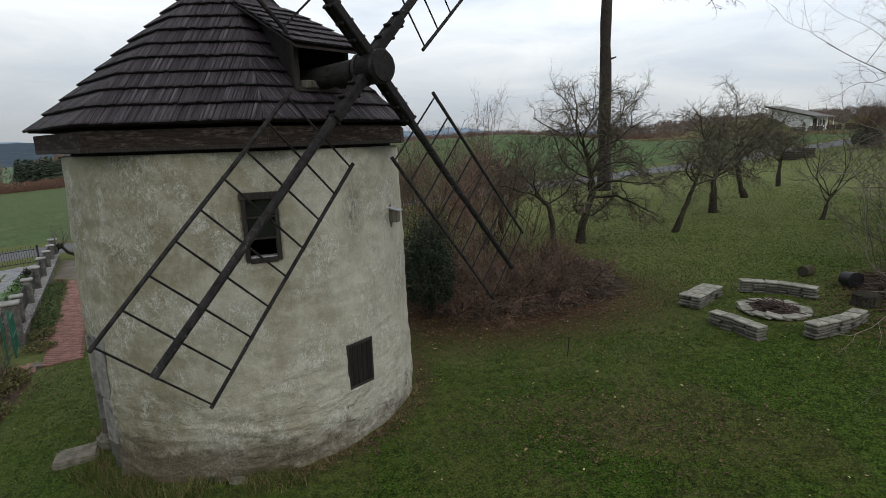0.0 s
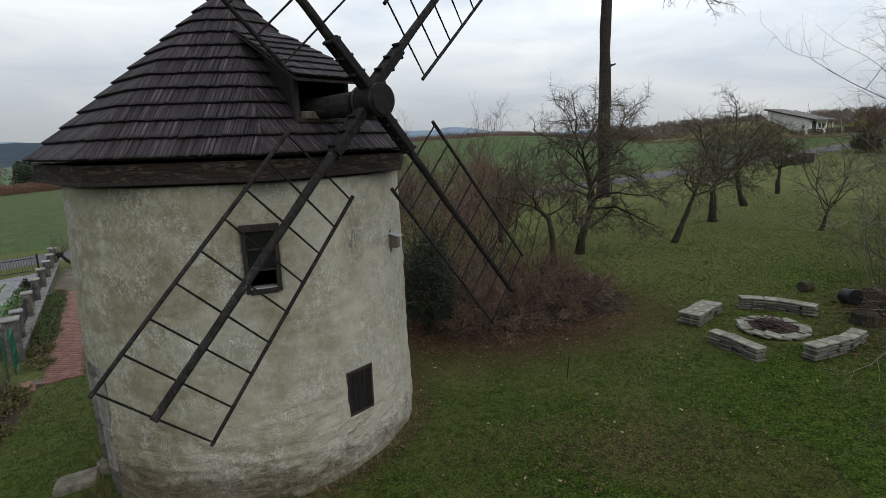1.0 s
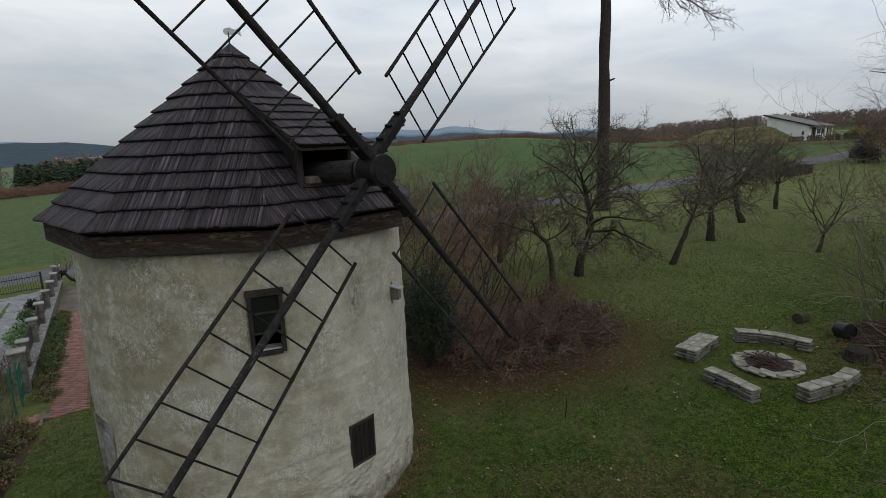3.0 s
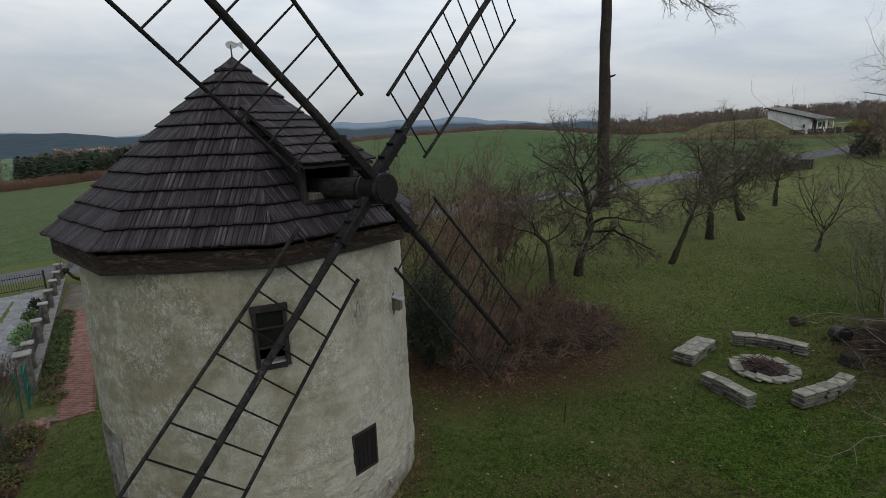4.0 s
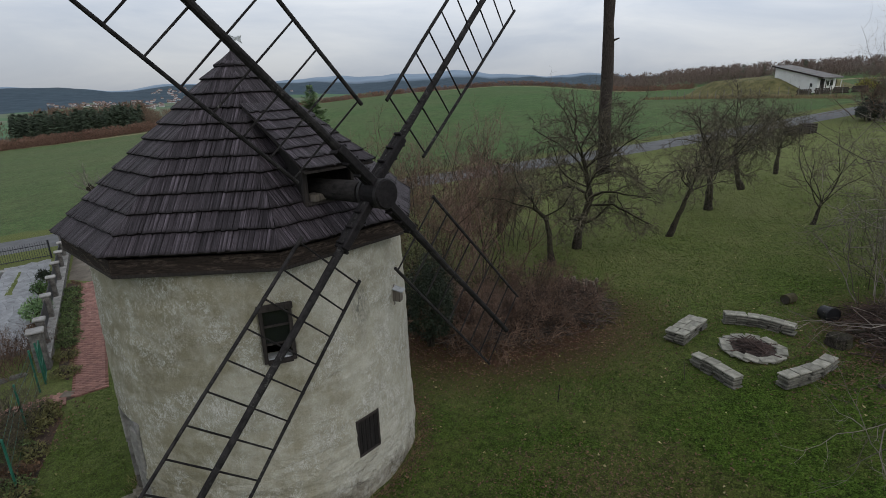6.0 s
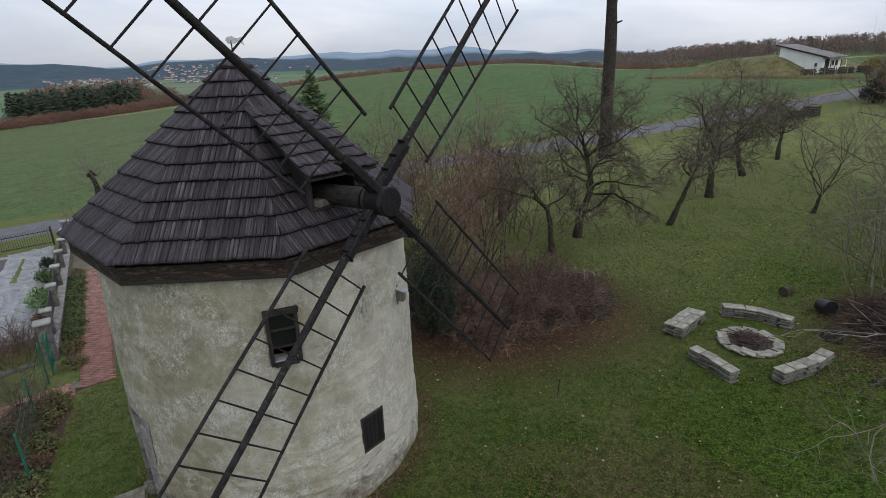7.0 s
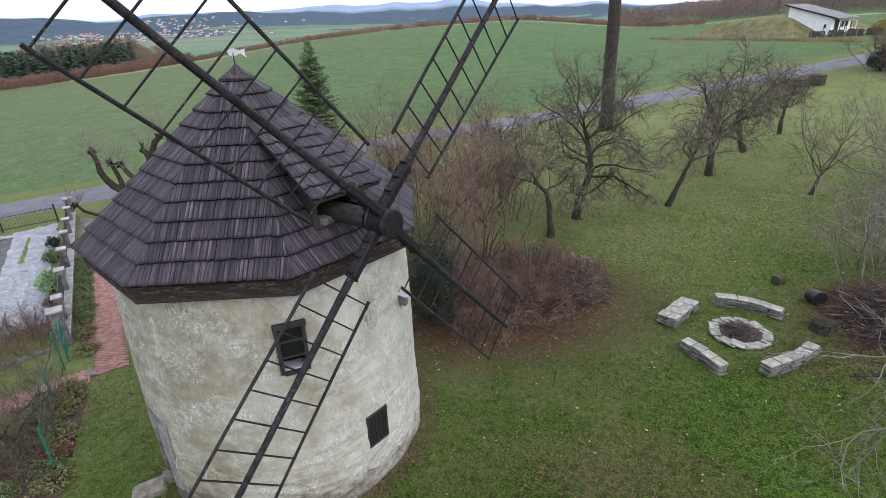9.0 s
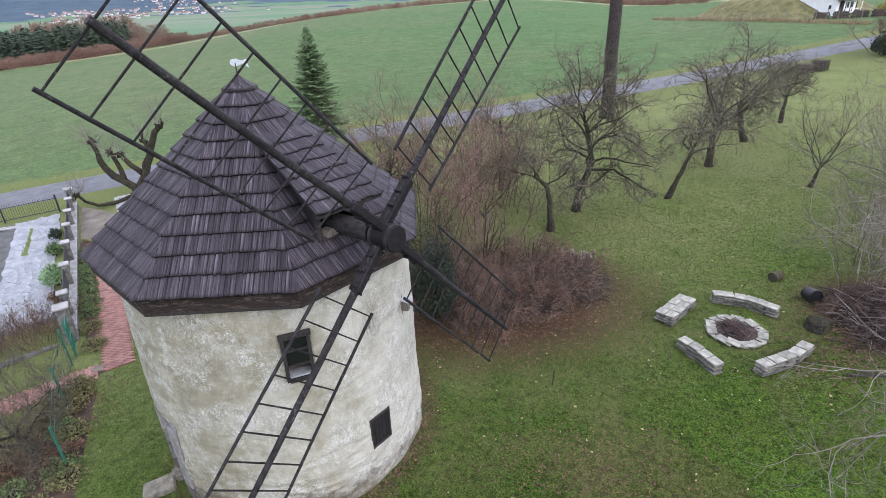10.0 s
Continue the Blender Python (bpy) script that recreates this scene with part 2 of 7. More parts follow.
def make_plaster():
    n = Nodes("limewashed_plaster")
    z = n.axes()[2]
    x, _, _ = n.axes()
    big = n.noise(0.5, 4, 0.55, distort=0.4)
    mid = n.noise(2.4, 6, 0.65, distort=0.5)
    fine = n.noise(90.0, 4, 0.6)
    sand = n.noise(30.0, 5, 0.7)
    col = n.ramp(big, [(0.30, (0.190, 0.170, 0.110)), (0.5, (0.250, 0.229, 0.160)), (0.70, (0.320, 0.302, 0.232))])
    # whiter towards +x, with an uneven noisy edge
    whiter = n.math("ADD", n.span(x, -0.4, 3.2, 0.0, 0.6), n.span(n.noise(0.9, 5, 0.65, distort=0.5), 0.35, 0.65, -0.3, 0.3), True)
    col = n.mix(whiter, col, (0.45, 0.435, 0.37))
    col = n.vary(col, n.span(mid, 0.3, 0.7), 0.09)
    col = n.vary(col, n.span(sand, 0.3, 0.7), 0.12)
    # limewash that is left in hair-thin flakes and scratches
    where = n.math("ADD", n.span(n.noise(1.1, 5, 0.65), 0.46, 0.62, 0.10, 1.0), n.math("MULTIPLY", whiter, 0.22), True)
    tall = n.scaled((1, 1, 0.55))
    crumb = n.span(n.noise(30.0, 8, 0.8, tall, distort=0.8), 0.555, 0.59)
    line = n.math("ABSOLUTE", n.math("SUBTRACT", n.noise(9.0, 4, 0.62, tall, distort=1.8), 0.5))
    scratch = n.math("MULTIPLY", n.span(line, 0.034, 0.012), n.span(n.noise(5.0, 3, 0.6), 0.46, 0.53), True)
    line2 = n.math("ABSOLUTE", n.math("SUBTRACT", n.noise(19.0, 4, 0.62, tall, distort=1.2), 0.5))
    scratch2 = n.math("MULTIPLY", n.span(line2, 0.042, 0.014), n.span(n.noise(8.0, 3, 0.6), 0.48, 0.55), True)
    white = n.math("ADD", n.math("MULTIPLY", crumb, 0.7), n.math("ADD", scratch, n.math("MULTIPLY", scratch2, 0.8), True), True)
    white = n.math("MULTIPLY", white, where, True)
    veil = n.math("MULTIPLY", n.span(n.noise(2.6, 7, 0.75, distort=0.6), 0.47, 0.66, 0.0, 0.34), n.span(n.noise(9.0, 5, 0.7), 0.25, 0.6, 0.3, 1.0), True)
    col = n.mix(veil, col, (0.60, 0.59, 0.53))
    col = n.mix(n.math("MULTIPLY", white, 0.8), col, (0.70, 0.695, 0.655))
    streak = n.noise(1.0, 5, 0.6, n.scaled((3.5, 3.5, 0.35)))
    col = n.mix(n.span(streak, 0.58, 0.8, 0.0, 0.35), col, (0.24, 0.215, 0.15))
    grit = n.noise(30.0, 6, 0.78)
    spots = n.math("MULTIPLY", n.span(grit, 0.60, 0.65), n.span(n.noise(1.3, 4, 0.6), 0.48, 0.66), True)
    col = n.mix(n.math("MULTIPLY", spots, 0.8), col, (0.10, 0.095, 0.075))
    # a grey mossy smear down from the eaves
    sx, sy, sz = n.axes(n.scaled((1.0, 1.0, 0.36)))
    smear = n.math("SQRT", n.math("ADD", n.math("MULTIPLY", n.math("SUBTRACT", sx, SMEAR[0]), n.math("SUBTRACT", sx, SMEAR[0])),
                                  n.math("ADD", n.math("MULTIPLY", n.math("SUBTRACT", sy, SMEAR[1]), n.math("SUBTRACT", sy, SMEAR[1])), n.math("MULTIPLY", n.math("SUBTRACT", sz, SMEAR[2] * 0.36), n.math("SUBTRACT", sz, SMEAR[2] * 0.36)))))
    smear = n.math("MULTIPLY", n.span(smear, 0.30, 0.08), n.span(n.noise(14.0, 6, 0.75, n.scaled((1, 1, 0.4))), 0.42, 0.60), True)
    col = n.mix(n.math("MULTIPLY", smear, 0.75), col, (0.085, 0.088, 0.080))
    # horizontal cracks low on the wall
    crack_n = n.noise(1.1, 5, 0.65, n.scaled((1, 1, 3.2)), distort=0.5)
    crack = n.math("MULTIPLY", n.span(n.math("ABSOLUTE", n.math("SUBTRACT", crack_n, 0.5)), 0.010, 0.002), n.math("MULTIPLY", n.span(z, 1.5, 0.6), n.span(n.noise(1.7, 3, 0.6), 0.5, 0.58), True), True)
    col = n.mix(n.math("MULTIPLY", crack, 0.85), col, (0.06, 0.05, 0.04))
    # damp, earth-stained foot
    foot = n.math("ADD", n.math("SUBTRACT", n.span(z, 1.15, 0.30, -0.3, 1.2), n.span(n.axes()[0], 0.6, 2.8, 0.0, 0.55)), n.span(n.noise(3.4, 6, 0.7, distort=0.6), 0.3, 0.75, -0.55, 0.6))
    col = n.mix(n.math("MULTIPLY", n.math("ADD", foot, 0.0, True), 0.85, True), col, n.ramp(sand, [(0.35, (0.05, 0.038, 0.025)), (0.65, (0.15, 0.12, 0.08))]))
    col = n.vary(col, fine, 0.14)
    n.set("Base Color", col)
    n.set("Roughness", 0.95)
    n.set("Specular IOR Level", 0.15)
    h = n.math("ADD", n.math("MULTIPLY", sand, 0.45), n.math("MULTIPLY", fine, 0.15))
    h = n.math("SUBTRACT", h, n.math("MULTIPLY", spots, 0.35))
    h = n.math("ADD", h, n.math("MULTIPLY", white, 0.16))
    h = n.math("ADD", h, n.math("MULTIPLY", mid, 0.45))
    lumps = n.noise(2.2, 3, 0.5, n.scaled((1, 1, 1.7)), distort=0.5)
    coat = n.span(n.noise(3.0, 5, 0.62, n.scaled((1, 1, 1.9)), distort=0.5), 0.47, 0.53)
    pits = n.math("ADD", n.math("MULTIPLY", n.noise(9.0, 5, 0.65, n.scaled((1, 1, 1.5))), 0.8), n.math("MULTIPLY", coat, 1.4))
    h = n.math("ADD", h, n.math("MULTIPLY", n.math("ADD", lumps, n.math("MULTIPLY", pits, 0.10)), n.span(z, 2.2, 0.8, 0.1, 2.0)))
    h = n.math("SUBTRACT", h, n.math("MULTIPLY", crack, 0.8))
    n.bump(h, 0.85, 0.05)
    return n.mat


def make_shingle(name, by_object):
    n = Nodes(name)
    own = n.t.nodes.new("ShaderNodeAttribute")
    own.attribute_name = "grain"
    own = own.outputs["Vector"]
    own_y = n.axes(own)[1]
    grain = n.noise(1.0, 6, 0.75, n.scaled((24, 0.8, 1), own))
    fine = n.noise(1.0, 5, 0.75, n.scaled((130, 4, 1), own))
    col = n.ramp(grain, [(0.36, (0.009, 0.007, 0.0085)), (0.50, (0.035, 0.0283, 0.0330)), (0.70, (0.106, 0.089, 0.105))])
    rnd = n.each() if by_object else n.island()
    col = n.vary(col, rnd, 0.4)
    # course lines: shade at the shingle butts is put into the colour
    course_shade = n.span(own_y, 0.0, 0.07, 0.1, 1.0)
    col = n.mix(n.math("SUBTRACT", 1.0, course_shade), col, (0.008, 0.006, 0.006))
    patch = n.noise(0.9, 4, 0.6)
    col = n.mix(n.span(patch, 0.5, 0.75, 0.0, 0.35), col, (0.030, 0.027, 0.025))
    col = n.vary(col, n.span(fine, 0.34, 0.66), 0.5)
    n.set("Base Color", col)
    n.set("Roughness", 0.72)
    n.set("Specular IOR Level", 0.22)
    n.bump(n.math("ADD", grain, n.math("MULTIPLY", fine, 0.6)), 0.8, 0.015)
    return n.mat


def make_timber(name, dark, light, stretch=(12, 12, 1), gloss=0.85, spec=0.25):
    n = Nodes(name)
    co = n.scaled(stretch)
    grain, fine = n.noise(2.0, 6, 0.65, co), n.noise(14, 4, 0.7, co)
    col = n.ramp(grain, [(0.3, dark), (0.72, light)])
    col = n.vary(col, fine, 0.3)
    col = n.vary(col, n.each(), 0.15)
    n.set("Base Color", col)
    n.set("Roughness", gloss)
    n.set("Specular IOR Level", spec)
    n.bump(n.math("ADD", grain, fine), 0.5, 0.01)
    return n.mat


def make_sail_wood(name, dark, light):
    """Tarred old poles with worn streaks and specks of pale lichen."""
    n = Nodes(name)
    grain = n.noise(7.0, 6, 0.75)
    fleck = n.math("MULTIPLY", n.span(n.noise(16.0, 5, 0.75), 0.55, 0.66), n.span(n.noise(1.3, 4, 0.6), 0.45, 0.65), True)
    col = n.ramp(grain, [(0.35, dark), (0.68, light)])
    col = n.mix(n.math("MULTIPLY", fleck, 0.75), col, (0.15, 0.145, 0.135))
    n.set("Base Color", n.vary(col, n.each(), 0.2))
    n.set("Roughness", 0.8)
    n.set("Specular IOR Level", 0.2)
    n.bump(n.math("ADD", grain, fleck), 0.6, 0.012)
    return n.mat


def make_bark(name, dark, light, moss, amount):
    """Fissured bark, with green-grey moss and algae in blotches."""
    n = Nodes(name)
    co = n.scaled((1, 1, 0.35))
    ridge, fine = n.noise(16.0, 6, 0.75, co), n.noise(55.0, 4, 0.7, co)
    col = n.ramp(ridge, [(0.36, dark), (0.66, light)])
    grown = n.math("MULTIPLY", n.span(n.noise(2.2, 5, 0.7), 0.44, 0.62), n.span(fine, 0.3, 0.6, 0.3, 1.0), True)
    col = n.mix(n.math("MULTIPLY", grown, amount), col, moss)
    n.set("Base Color", n.vary(col, n.span(fine, 0.3, 0.7), 0.4))
    n.set("Roughness", 0.95)
    n.set("Specular IOR Level", 0.15)
    n.bump(n.math("ADD", ridge, n.math("MULTIPLY", fine, 0.4)), 1.0, 0.05)
    return n.mat


def make_ground():
    """Lawn round the mill, arable green beyond the road, woods and meadows far off."""
    n = Nodes("ground_cover")
    x, y, _ = n.axes()
    u = n.math("MULTIPLY", n.math("SUBTRACT", n.math("SUBTRACT", y, 47.5), n.math("MULTIPLY", x, 0.37)), 0.938)
    wob = n.noise(0.35, 4, 0.6)
    # lawn
    blade = n.noise(38.0, 6, 0.75)
    tuft = n.noise(5.0, 6, 0.7)
    patch = n.noise(0.33, 5, 0.62, distort=0.5)
    mown = n.span(x, -7.5, -4.0, 0.15, 1.0)
    lawn = n.ramp(blade, [(0.25, (0.006, 0.013, 0.0017)), (0.5, (0.027, 0.056, 0.0062)), (0.76, (0.076, 0.122, 0.018))])
    dry = n.ramp(blade, [(0.25, (0.016, 0.013, 0.004)), (0.55, (0.052, 0.047, 0.012)), (0.8, (0.120, 0.106, 0.031))])
    lawn = n.mix(n.math("MULTIPLY", n.span(patch, 0.45, 0.66, 0.0, 0.65), mown), lawn, dry)
    lawn = n.mix(n.math("MULTIPLY", n.span(n.noise(1.1, 5, 0.7), 0.48, 0.74, 0.0, 0.4), mown), lawn, dry)
    sward = n.math("ADD", n.span(x, 3.0, 9.5, 0.0, 0.5), n.span(patch, 0.3, 0.7, 0.25, -0.40), True)
    lawn = n.mix(sward, lawn, n.ramp(blade, [(0.25, (0.013, 0.029, 0.0035)), (0.5, (0.053, 0.092, 0.012)), (0.76, (0.122, 0.165, 0.034))]))
    lawn = n.vary(lawn, n.span(tuft, 0.34, 0.66), 0.6)
    lawn = n.vary(lawn, n.span(n.noise(20.0, 5, 0.8), 0.36, 0.64), 0.8)
    leaf = n.math("MULTIPLY", n.span(n.noise(55.0, 3, 0.5), 0.64, 0.68), n.span(n.noise(0.55, 4, 0.6), 0.48, 0.66), True)
    lawn = n.mix(n.math("MULTIPLY", n.math("MULTIPLY", leaf, 0.7), mown), lawn, (0.10, 0.055, 0.028))
    rough = n.ramp(blade, [(0.25, (0.056, 0.068, 0.021)), (0.5, (0.135, 0.153, 0.056)), (0.78, (0.26, 0.262, 0.115))])
    rough = n.vary(rough, n.span(tuft, 0.3, 0.7), 0.3)
    orchard_mask = n.math("ADD", n.span(u, -38, -22, 0.0, 0.8), n.span(patch, 0.3, 0.7, -0.25, 0.25), True)
    lawn = n.mix(orchard_mask, lawn, rough)
    # litter of leaves under the thicket and along the mill's foot
    dx, dy = n.math("SUBTRACT", x, 1.7), n.math("SUBTRACT", y, 18.2)
    d = n.math("SQRT", n.math("ADD", n.math("MULTIPLY", dx, dx), n.math("MULTIPLY", n.math("MULTIPLY", dy, dy), 1.9)))
    litter = n.math("ADD", n.span(d, 6.9, 3.5), n.span(tuft, 0.3, 0.7, -0.45, 0.3), True)
    soil = n.ramp(n.noise(42.0, 5, 0.7), [(0.3, (0.022, 0.012, 0.009)), (0.55, (0.075, 0.036, 0.024)), (0.8, (0.15, 0.075, 0.045))])
    lawn = n.mix(litter, lawn, soil)
    ex, ey = n.math("SUBTRACT", x, 15.2), n.math("SUBTRACT", y, 15.0)
    e = n.math("SQRT", n.math("ADD", n.math("MULTIPLY", ex, ex), n.math("MULTIPLY", ey, ey)))
    litter2 = n.math("ADD", n.span(e, 3.8, 1.6), n.span(tuft, 0.3, 0.7, -0.5, 0.2), True)
    lawn = n.mix(litter2, lawn, soil)
    # verge and field
    verge = n.ramp(n.noise(14.0, 5, 0.7), [(0.3, (0.04, 0.06, 0.015)), (0.7, (0.16, 0.17, 0.06))])
    field_n = n.noise(2.2, 8, 0.8)
    field_b = n.noise(0.035, 4, 0.6)
    field = n.ramp(field_n, [(0.3, (0.030, 0.064, 0.019)), (0.52, (0.058, 0.108, 0.035)), (0.75, (0.104, 0.154, 0.060))])
    field = n.mix(n.math("ADD", n.span(field_b, 0.38, 0.68, -0.1, 0.4), n.span(x, 15, -70, 0.0, 0.55), True), field, (0.098, 0.110, 0.052))
    field = n.vary(field, n.span(n.noise(0.45, 5, 0.7), 0.3, 0.7), 0.22)
    rows = n.noise(1.0, 2, 0.5, n.scaled((0.05, 1.6, 1), turn=(0, 0, radians(-20.3))))
    field = n.vary(field, rows, 0.07)
    field = n.vary(field, n.span(n.noise(3.2, 6, 0.8), 0.36, 0.64), 0.32)
    clod = n.math("MULTIPLY", n.span(n.noise(4.5, 6, 0.8), 0.50, 0.60), n.span(u, 60, 20), True)
    field = n.mix(n.math("MULTIPLY", clod, 0.45), field, (0.105, 0.088, 0.052))
    sown = n.span(n.math("ADD", u, n.span(wob, 0.3, 0.7, -0.8, 0.8)), 4.4, 5.0)
    beyond = n.mix(sown, verge, field)
    col = n.mix(n.span(u, -0.5, 0.5), n.mix(n.span(n.math("ADD", u, n.span(wob, 0.3, 0.7, -1, 1)), -7.0, -4.5), lawn, verge), beyond)
    # far country; distance haze is put into the blue of woods and hills
    r = n.math("SQRT", n.math("ADD", n.math("MULTIPLY", x, x), n.math("MULTIPLY", y, y)))
    plots = n.cells(0.0042, n.scaled((1, 1.7, 0)), "F1", "Color")
    meadow = n.ramp(n.math("MULTIPLY", n.axes(plots)[0], 1.0), [(0.2, (0.080, 0.145, 0.075)), (0.5, (0.11, 0.155, 0.09)), (0.8, (0.135, 0.155, 0.105))])
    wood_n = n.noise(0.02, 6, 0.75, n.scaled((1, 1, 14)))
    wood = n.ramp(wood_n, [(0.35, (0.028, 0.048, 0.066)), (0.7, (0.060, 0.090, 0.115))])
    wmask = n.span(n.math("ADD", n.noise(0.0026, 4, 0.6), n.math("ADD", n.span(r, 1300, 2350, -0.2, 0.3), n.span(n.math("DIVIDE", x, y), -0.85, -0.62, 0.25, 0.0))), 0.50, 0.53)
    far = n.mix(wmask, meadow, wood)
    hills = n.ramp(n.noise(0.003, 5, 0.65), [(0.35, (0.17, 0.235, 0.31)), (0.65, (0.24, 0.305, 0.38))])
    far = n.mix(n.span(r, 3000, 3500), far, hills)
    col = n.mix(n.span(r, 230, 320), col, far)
    straw = n.math("MULTIPLY", n.math("MULTIPLY", n.span(r, 203, 206), n.span(r, 213, 210), True), n.span(n.noise(0.3, 4, 0.7), 0.35, 0.6), True)
    col = n.mix(straw, col, (0.26, 0.22, 0.13))
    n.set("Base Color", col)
    n.set("Roughness", 0.95)
    n.set("Specular IOR Level", 0.1)
    n.bump(n.math("ADD", blade, n.math("MULTIPLY", tuft, 1.5)), 0.7, 0.03)
    return n.mat


PLASTER = make_plaster()
SHINGLE = make_shingle("weathered_shingle", True)
SHINGLES = make_shingle("weathered_shingles", False)
TIMBER = make_timber("dark_timber", (0.011, 0.009, 0.008), (0.045, 0.037, 0.033))
DIM_OAK = make_timber("dim_old_oak", (0.010, 0.008, 0.008), (0.055, 0.046, 0.042))
POLE = make_timber("tarred_pole", (0.004, 0.0035, 0.004), (0.022, 0.019, 0.020), (6, 6, 6), 0.6, 0.12)
SHAFT = make_timber("cracked_oak", (0.004, 0.0035, 0.0035), (0.040, 0.035, 0.033), (2.5, 2.5, 5), 0.85, 0.2)
WEATHERED = make_sail_wood("weathered_sail_wood", (0.0035, 0.003, 0.003), (0.030, 0.027, 0.027))
BARWOOD = make_sail_wood("grey_bar_wood", (0.004, 0.0035, 0.0035), (0.024, 0.021, 0.021))
OLD_WOOD = make_timber("grey_old_wood", (0.055, 0.045, 0.038), (0.19, 0.165, 0.14))


def make_fascia():
    n = Nodes("rotten_fascia_board")
    x, y, z = n.axes()
    grain = n.noise(2.0, 6, 0.7, n.scaled((3, 3, 26)))
    worn = n.math("MULTIPLY", n.span(n.noise(1.6, 5, 0.7, n.scaled((1, 1, 5)), distort=0.5), 0.50, 0.60), n.span(n.noise(9.0, 5, 0.7, n.scaled((1, 1, 3))), 0.42, 0.56), True)
    col = n.ramp(grain, [(0.32, (0.008, 0.006, 0.0055)), (0.7, (0.045, 0.033, 0.027))])
    col = n.mix(n.math("MULTIPLY", worn, 0.7), col, n.ramp(grain, [(0.3, (0.05, 0.034, 0.025)), (0.7, (0.17, 0.135, 0.11))]))
    n.set("Base Color", col)
    n.set("Roughness", 0.9)
    n.set("Specular IOR Level", 0.15)
    n.bump(n.math("SUBTRACT", grain, worn), 0.7, 0.015)
    return n.mat


ROTTEN = make_fascia()
GROUND = make_ground()
ASPHALT = plain("asphalt", (0.072, 0.073, 0.077), (0.122, 0.123, 0.129), 0.9, 0.88, 0.4, 25)
GRANITE = plain("granite", (0.11, 0.105, 0.10), (0.24, 0.235, 0.225), 3.0, 0.85, 0.5, 45, each=0.12)
CONCRETE = plain("concrete_slab", (0.145, 0.141, 0.115), (0.335, 0.322, 0.272), 4.0, 0.88, 0.4, 50, each=0.22)
BARK = make_bark("bark", (0.007, 0.006, 0.005), (0.070, 0.060, 0.048), (0.070, 0.072, 0.034), 0.6)
TWIG = plain("twigs", (0.034, 0.029, 0.019), (0.130, 0.112, 0.076), 1.5, 0.9, 0.0, 12, island=0.35)
PALE_TWIG = plain("pale_twigs", (0.070, 0.058, 0.050), (0.20, 0.172, 0.150), 1.5, 0.9, 0.0, 12, island=0.5)
PINK_TWIG = plain("pinkish_twigs", (0.080, 0.048, 0.038), (0.24, 0.155, 0.122), 1.2, 0.9, 0.0, 10, island=0.5)
RED_TWIG = plain("reddish_twigs", (0.042, 0.025, 0.017), (0.170, 0.108, 0.076), 1.2, 0.9, 0.0, 10, island=0.75)
DARK_TWIG = plain("dark_cut_branches", (0.020, 0.014, 0.011), (0.112, 0.086, 0.070), 1.2, 0.9, 0.0, 10, island=0.8)
PILE_TWIG = plain("dark_red_brushwood", (0.018, 0.011, 0.009), (0.095, 0.062, 0.050), 1.2, 0.9, 0.0, 10, island=0.7)
OLD_BARK = make_bark("mossy_old_bark", (0.006, 0.005, 0.004), (0.050, 0.043, 0.032), (0.060, 0.060, 0.028), 0.6)
PINE_BARK = make_bark("pine_bark", (0.008, 0.0065, 0.006), (0.075, 0.060, 0.054), (0.060, 0.055, 0.042), 0.4)
NEEDLES = plain("spruce_needles", (0.070, 0.125, 0.050), (0.165, 0.240, 0.098), 1.5, 0.8, 0.0, 12, island=0.4)
GLASS = Nodes("window_glass")
GLASS.set("Base Color", (0.02, 0.022, 0.022, 1))
GLASS.set("Roughness", 0.12)
GLASS.set("Transmission Weight", 0.55)
GLASS = GLASS.mat
# dark jamb stones; the slab stacks' gap shade has this colour too
DARK_STONE = plain("dark_stone_and_gap_shade", (0.045, 0.040, 0.034), (0.13, 0.12, 0.10), 4.0, 0.9, 0.5, 40, each=0.15)
BLACKISH_BOARDS = make_timber("near_black_boards", (0.004, 0.0035, 0.0035), (0.018, 0.015, 0.014))
JAMB = plain("weathered_jamb_stone", (0.09, 0.085, 0.075), (0.26, 0.25, 0.23), 4.5, 0.9, 0.7, 30, each=0.15, depth=0.03)
# broken reddish edge; the shade of the gap is put into its colour
SHADED_CLAY = plain("shaded_red_clay_edge", (0.010, 0.005, 0.004), (0.045, 0.020, 0.014), 5, 0.95, 0.6, 30)
IRON = plain("dark_iron", (0.018, 0.017, 0.017), (0.05, 0.046, 0.045), 6, 0.6, 0.3, 50, metal=0.6)
DULL_PALE = plain("dull_pale_sheet", (0.22, 0.23, 0.235), (0.42, 0.43, 0.44), 5, 0.8, 0.3, 30)
ZINC = plain("pale_sheet_metal", (0.40, 0.42, 0.43), (0.58, 0.60, 0.61), 3, 0.5, 0.2, 30, metal=0.3)


# ---- the ground: one sheet to the horizon ----
def build_ground():
    k = 150
    s = np.linspace(-1, 1, 2 * k + 1)
    a = 4600 * np.sinh(6.2 * s) / math.sinh(6.2)
    xs, ys = a + 2.0, a + 14.0
    gx, gy = np.meshgrid(xs, ys)
    gz = land(gx, gy)
    n = len(xs)
    vs = np.stack([gx, gy, gz], -1).reshape(-1, 3)
    i = np.arange(n * n).reshape(n, n)
    fs = np.stack([i[:-1, :-1], i[:-1, 1:], i[1:, 1:], i[1:, :-1]], -1).reshape(-1, 4)
    sh = Shape()
    sh.v, sh.f = vs.tolist(), fs.tolist()
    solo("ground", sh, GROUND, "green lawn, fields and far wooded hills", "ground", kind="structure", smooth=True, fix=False)


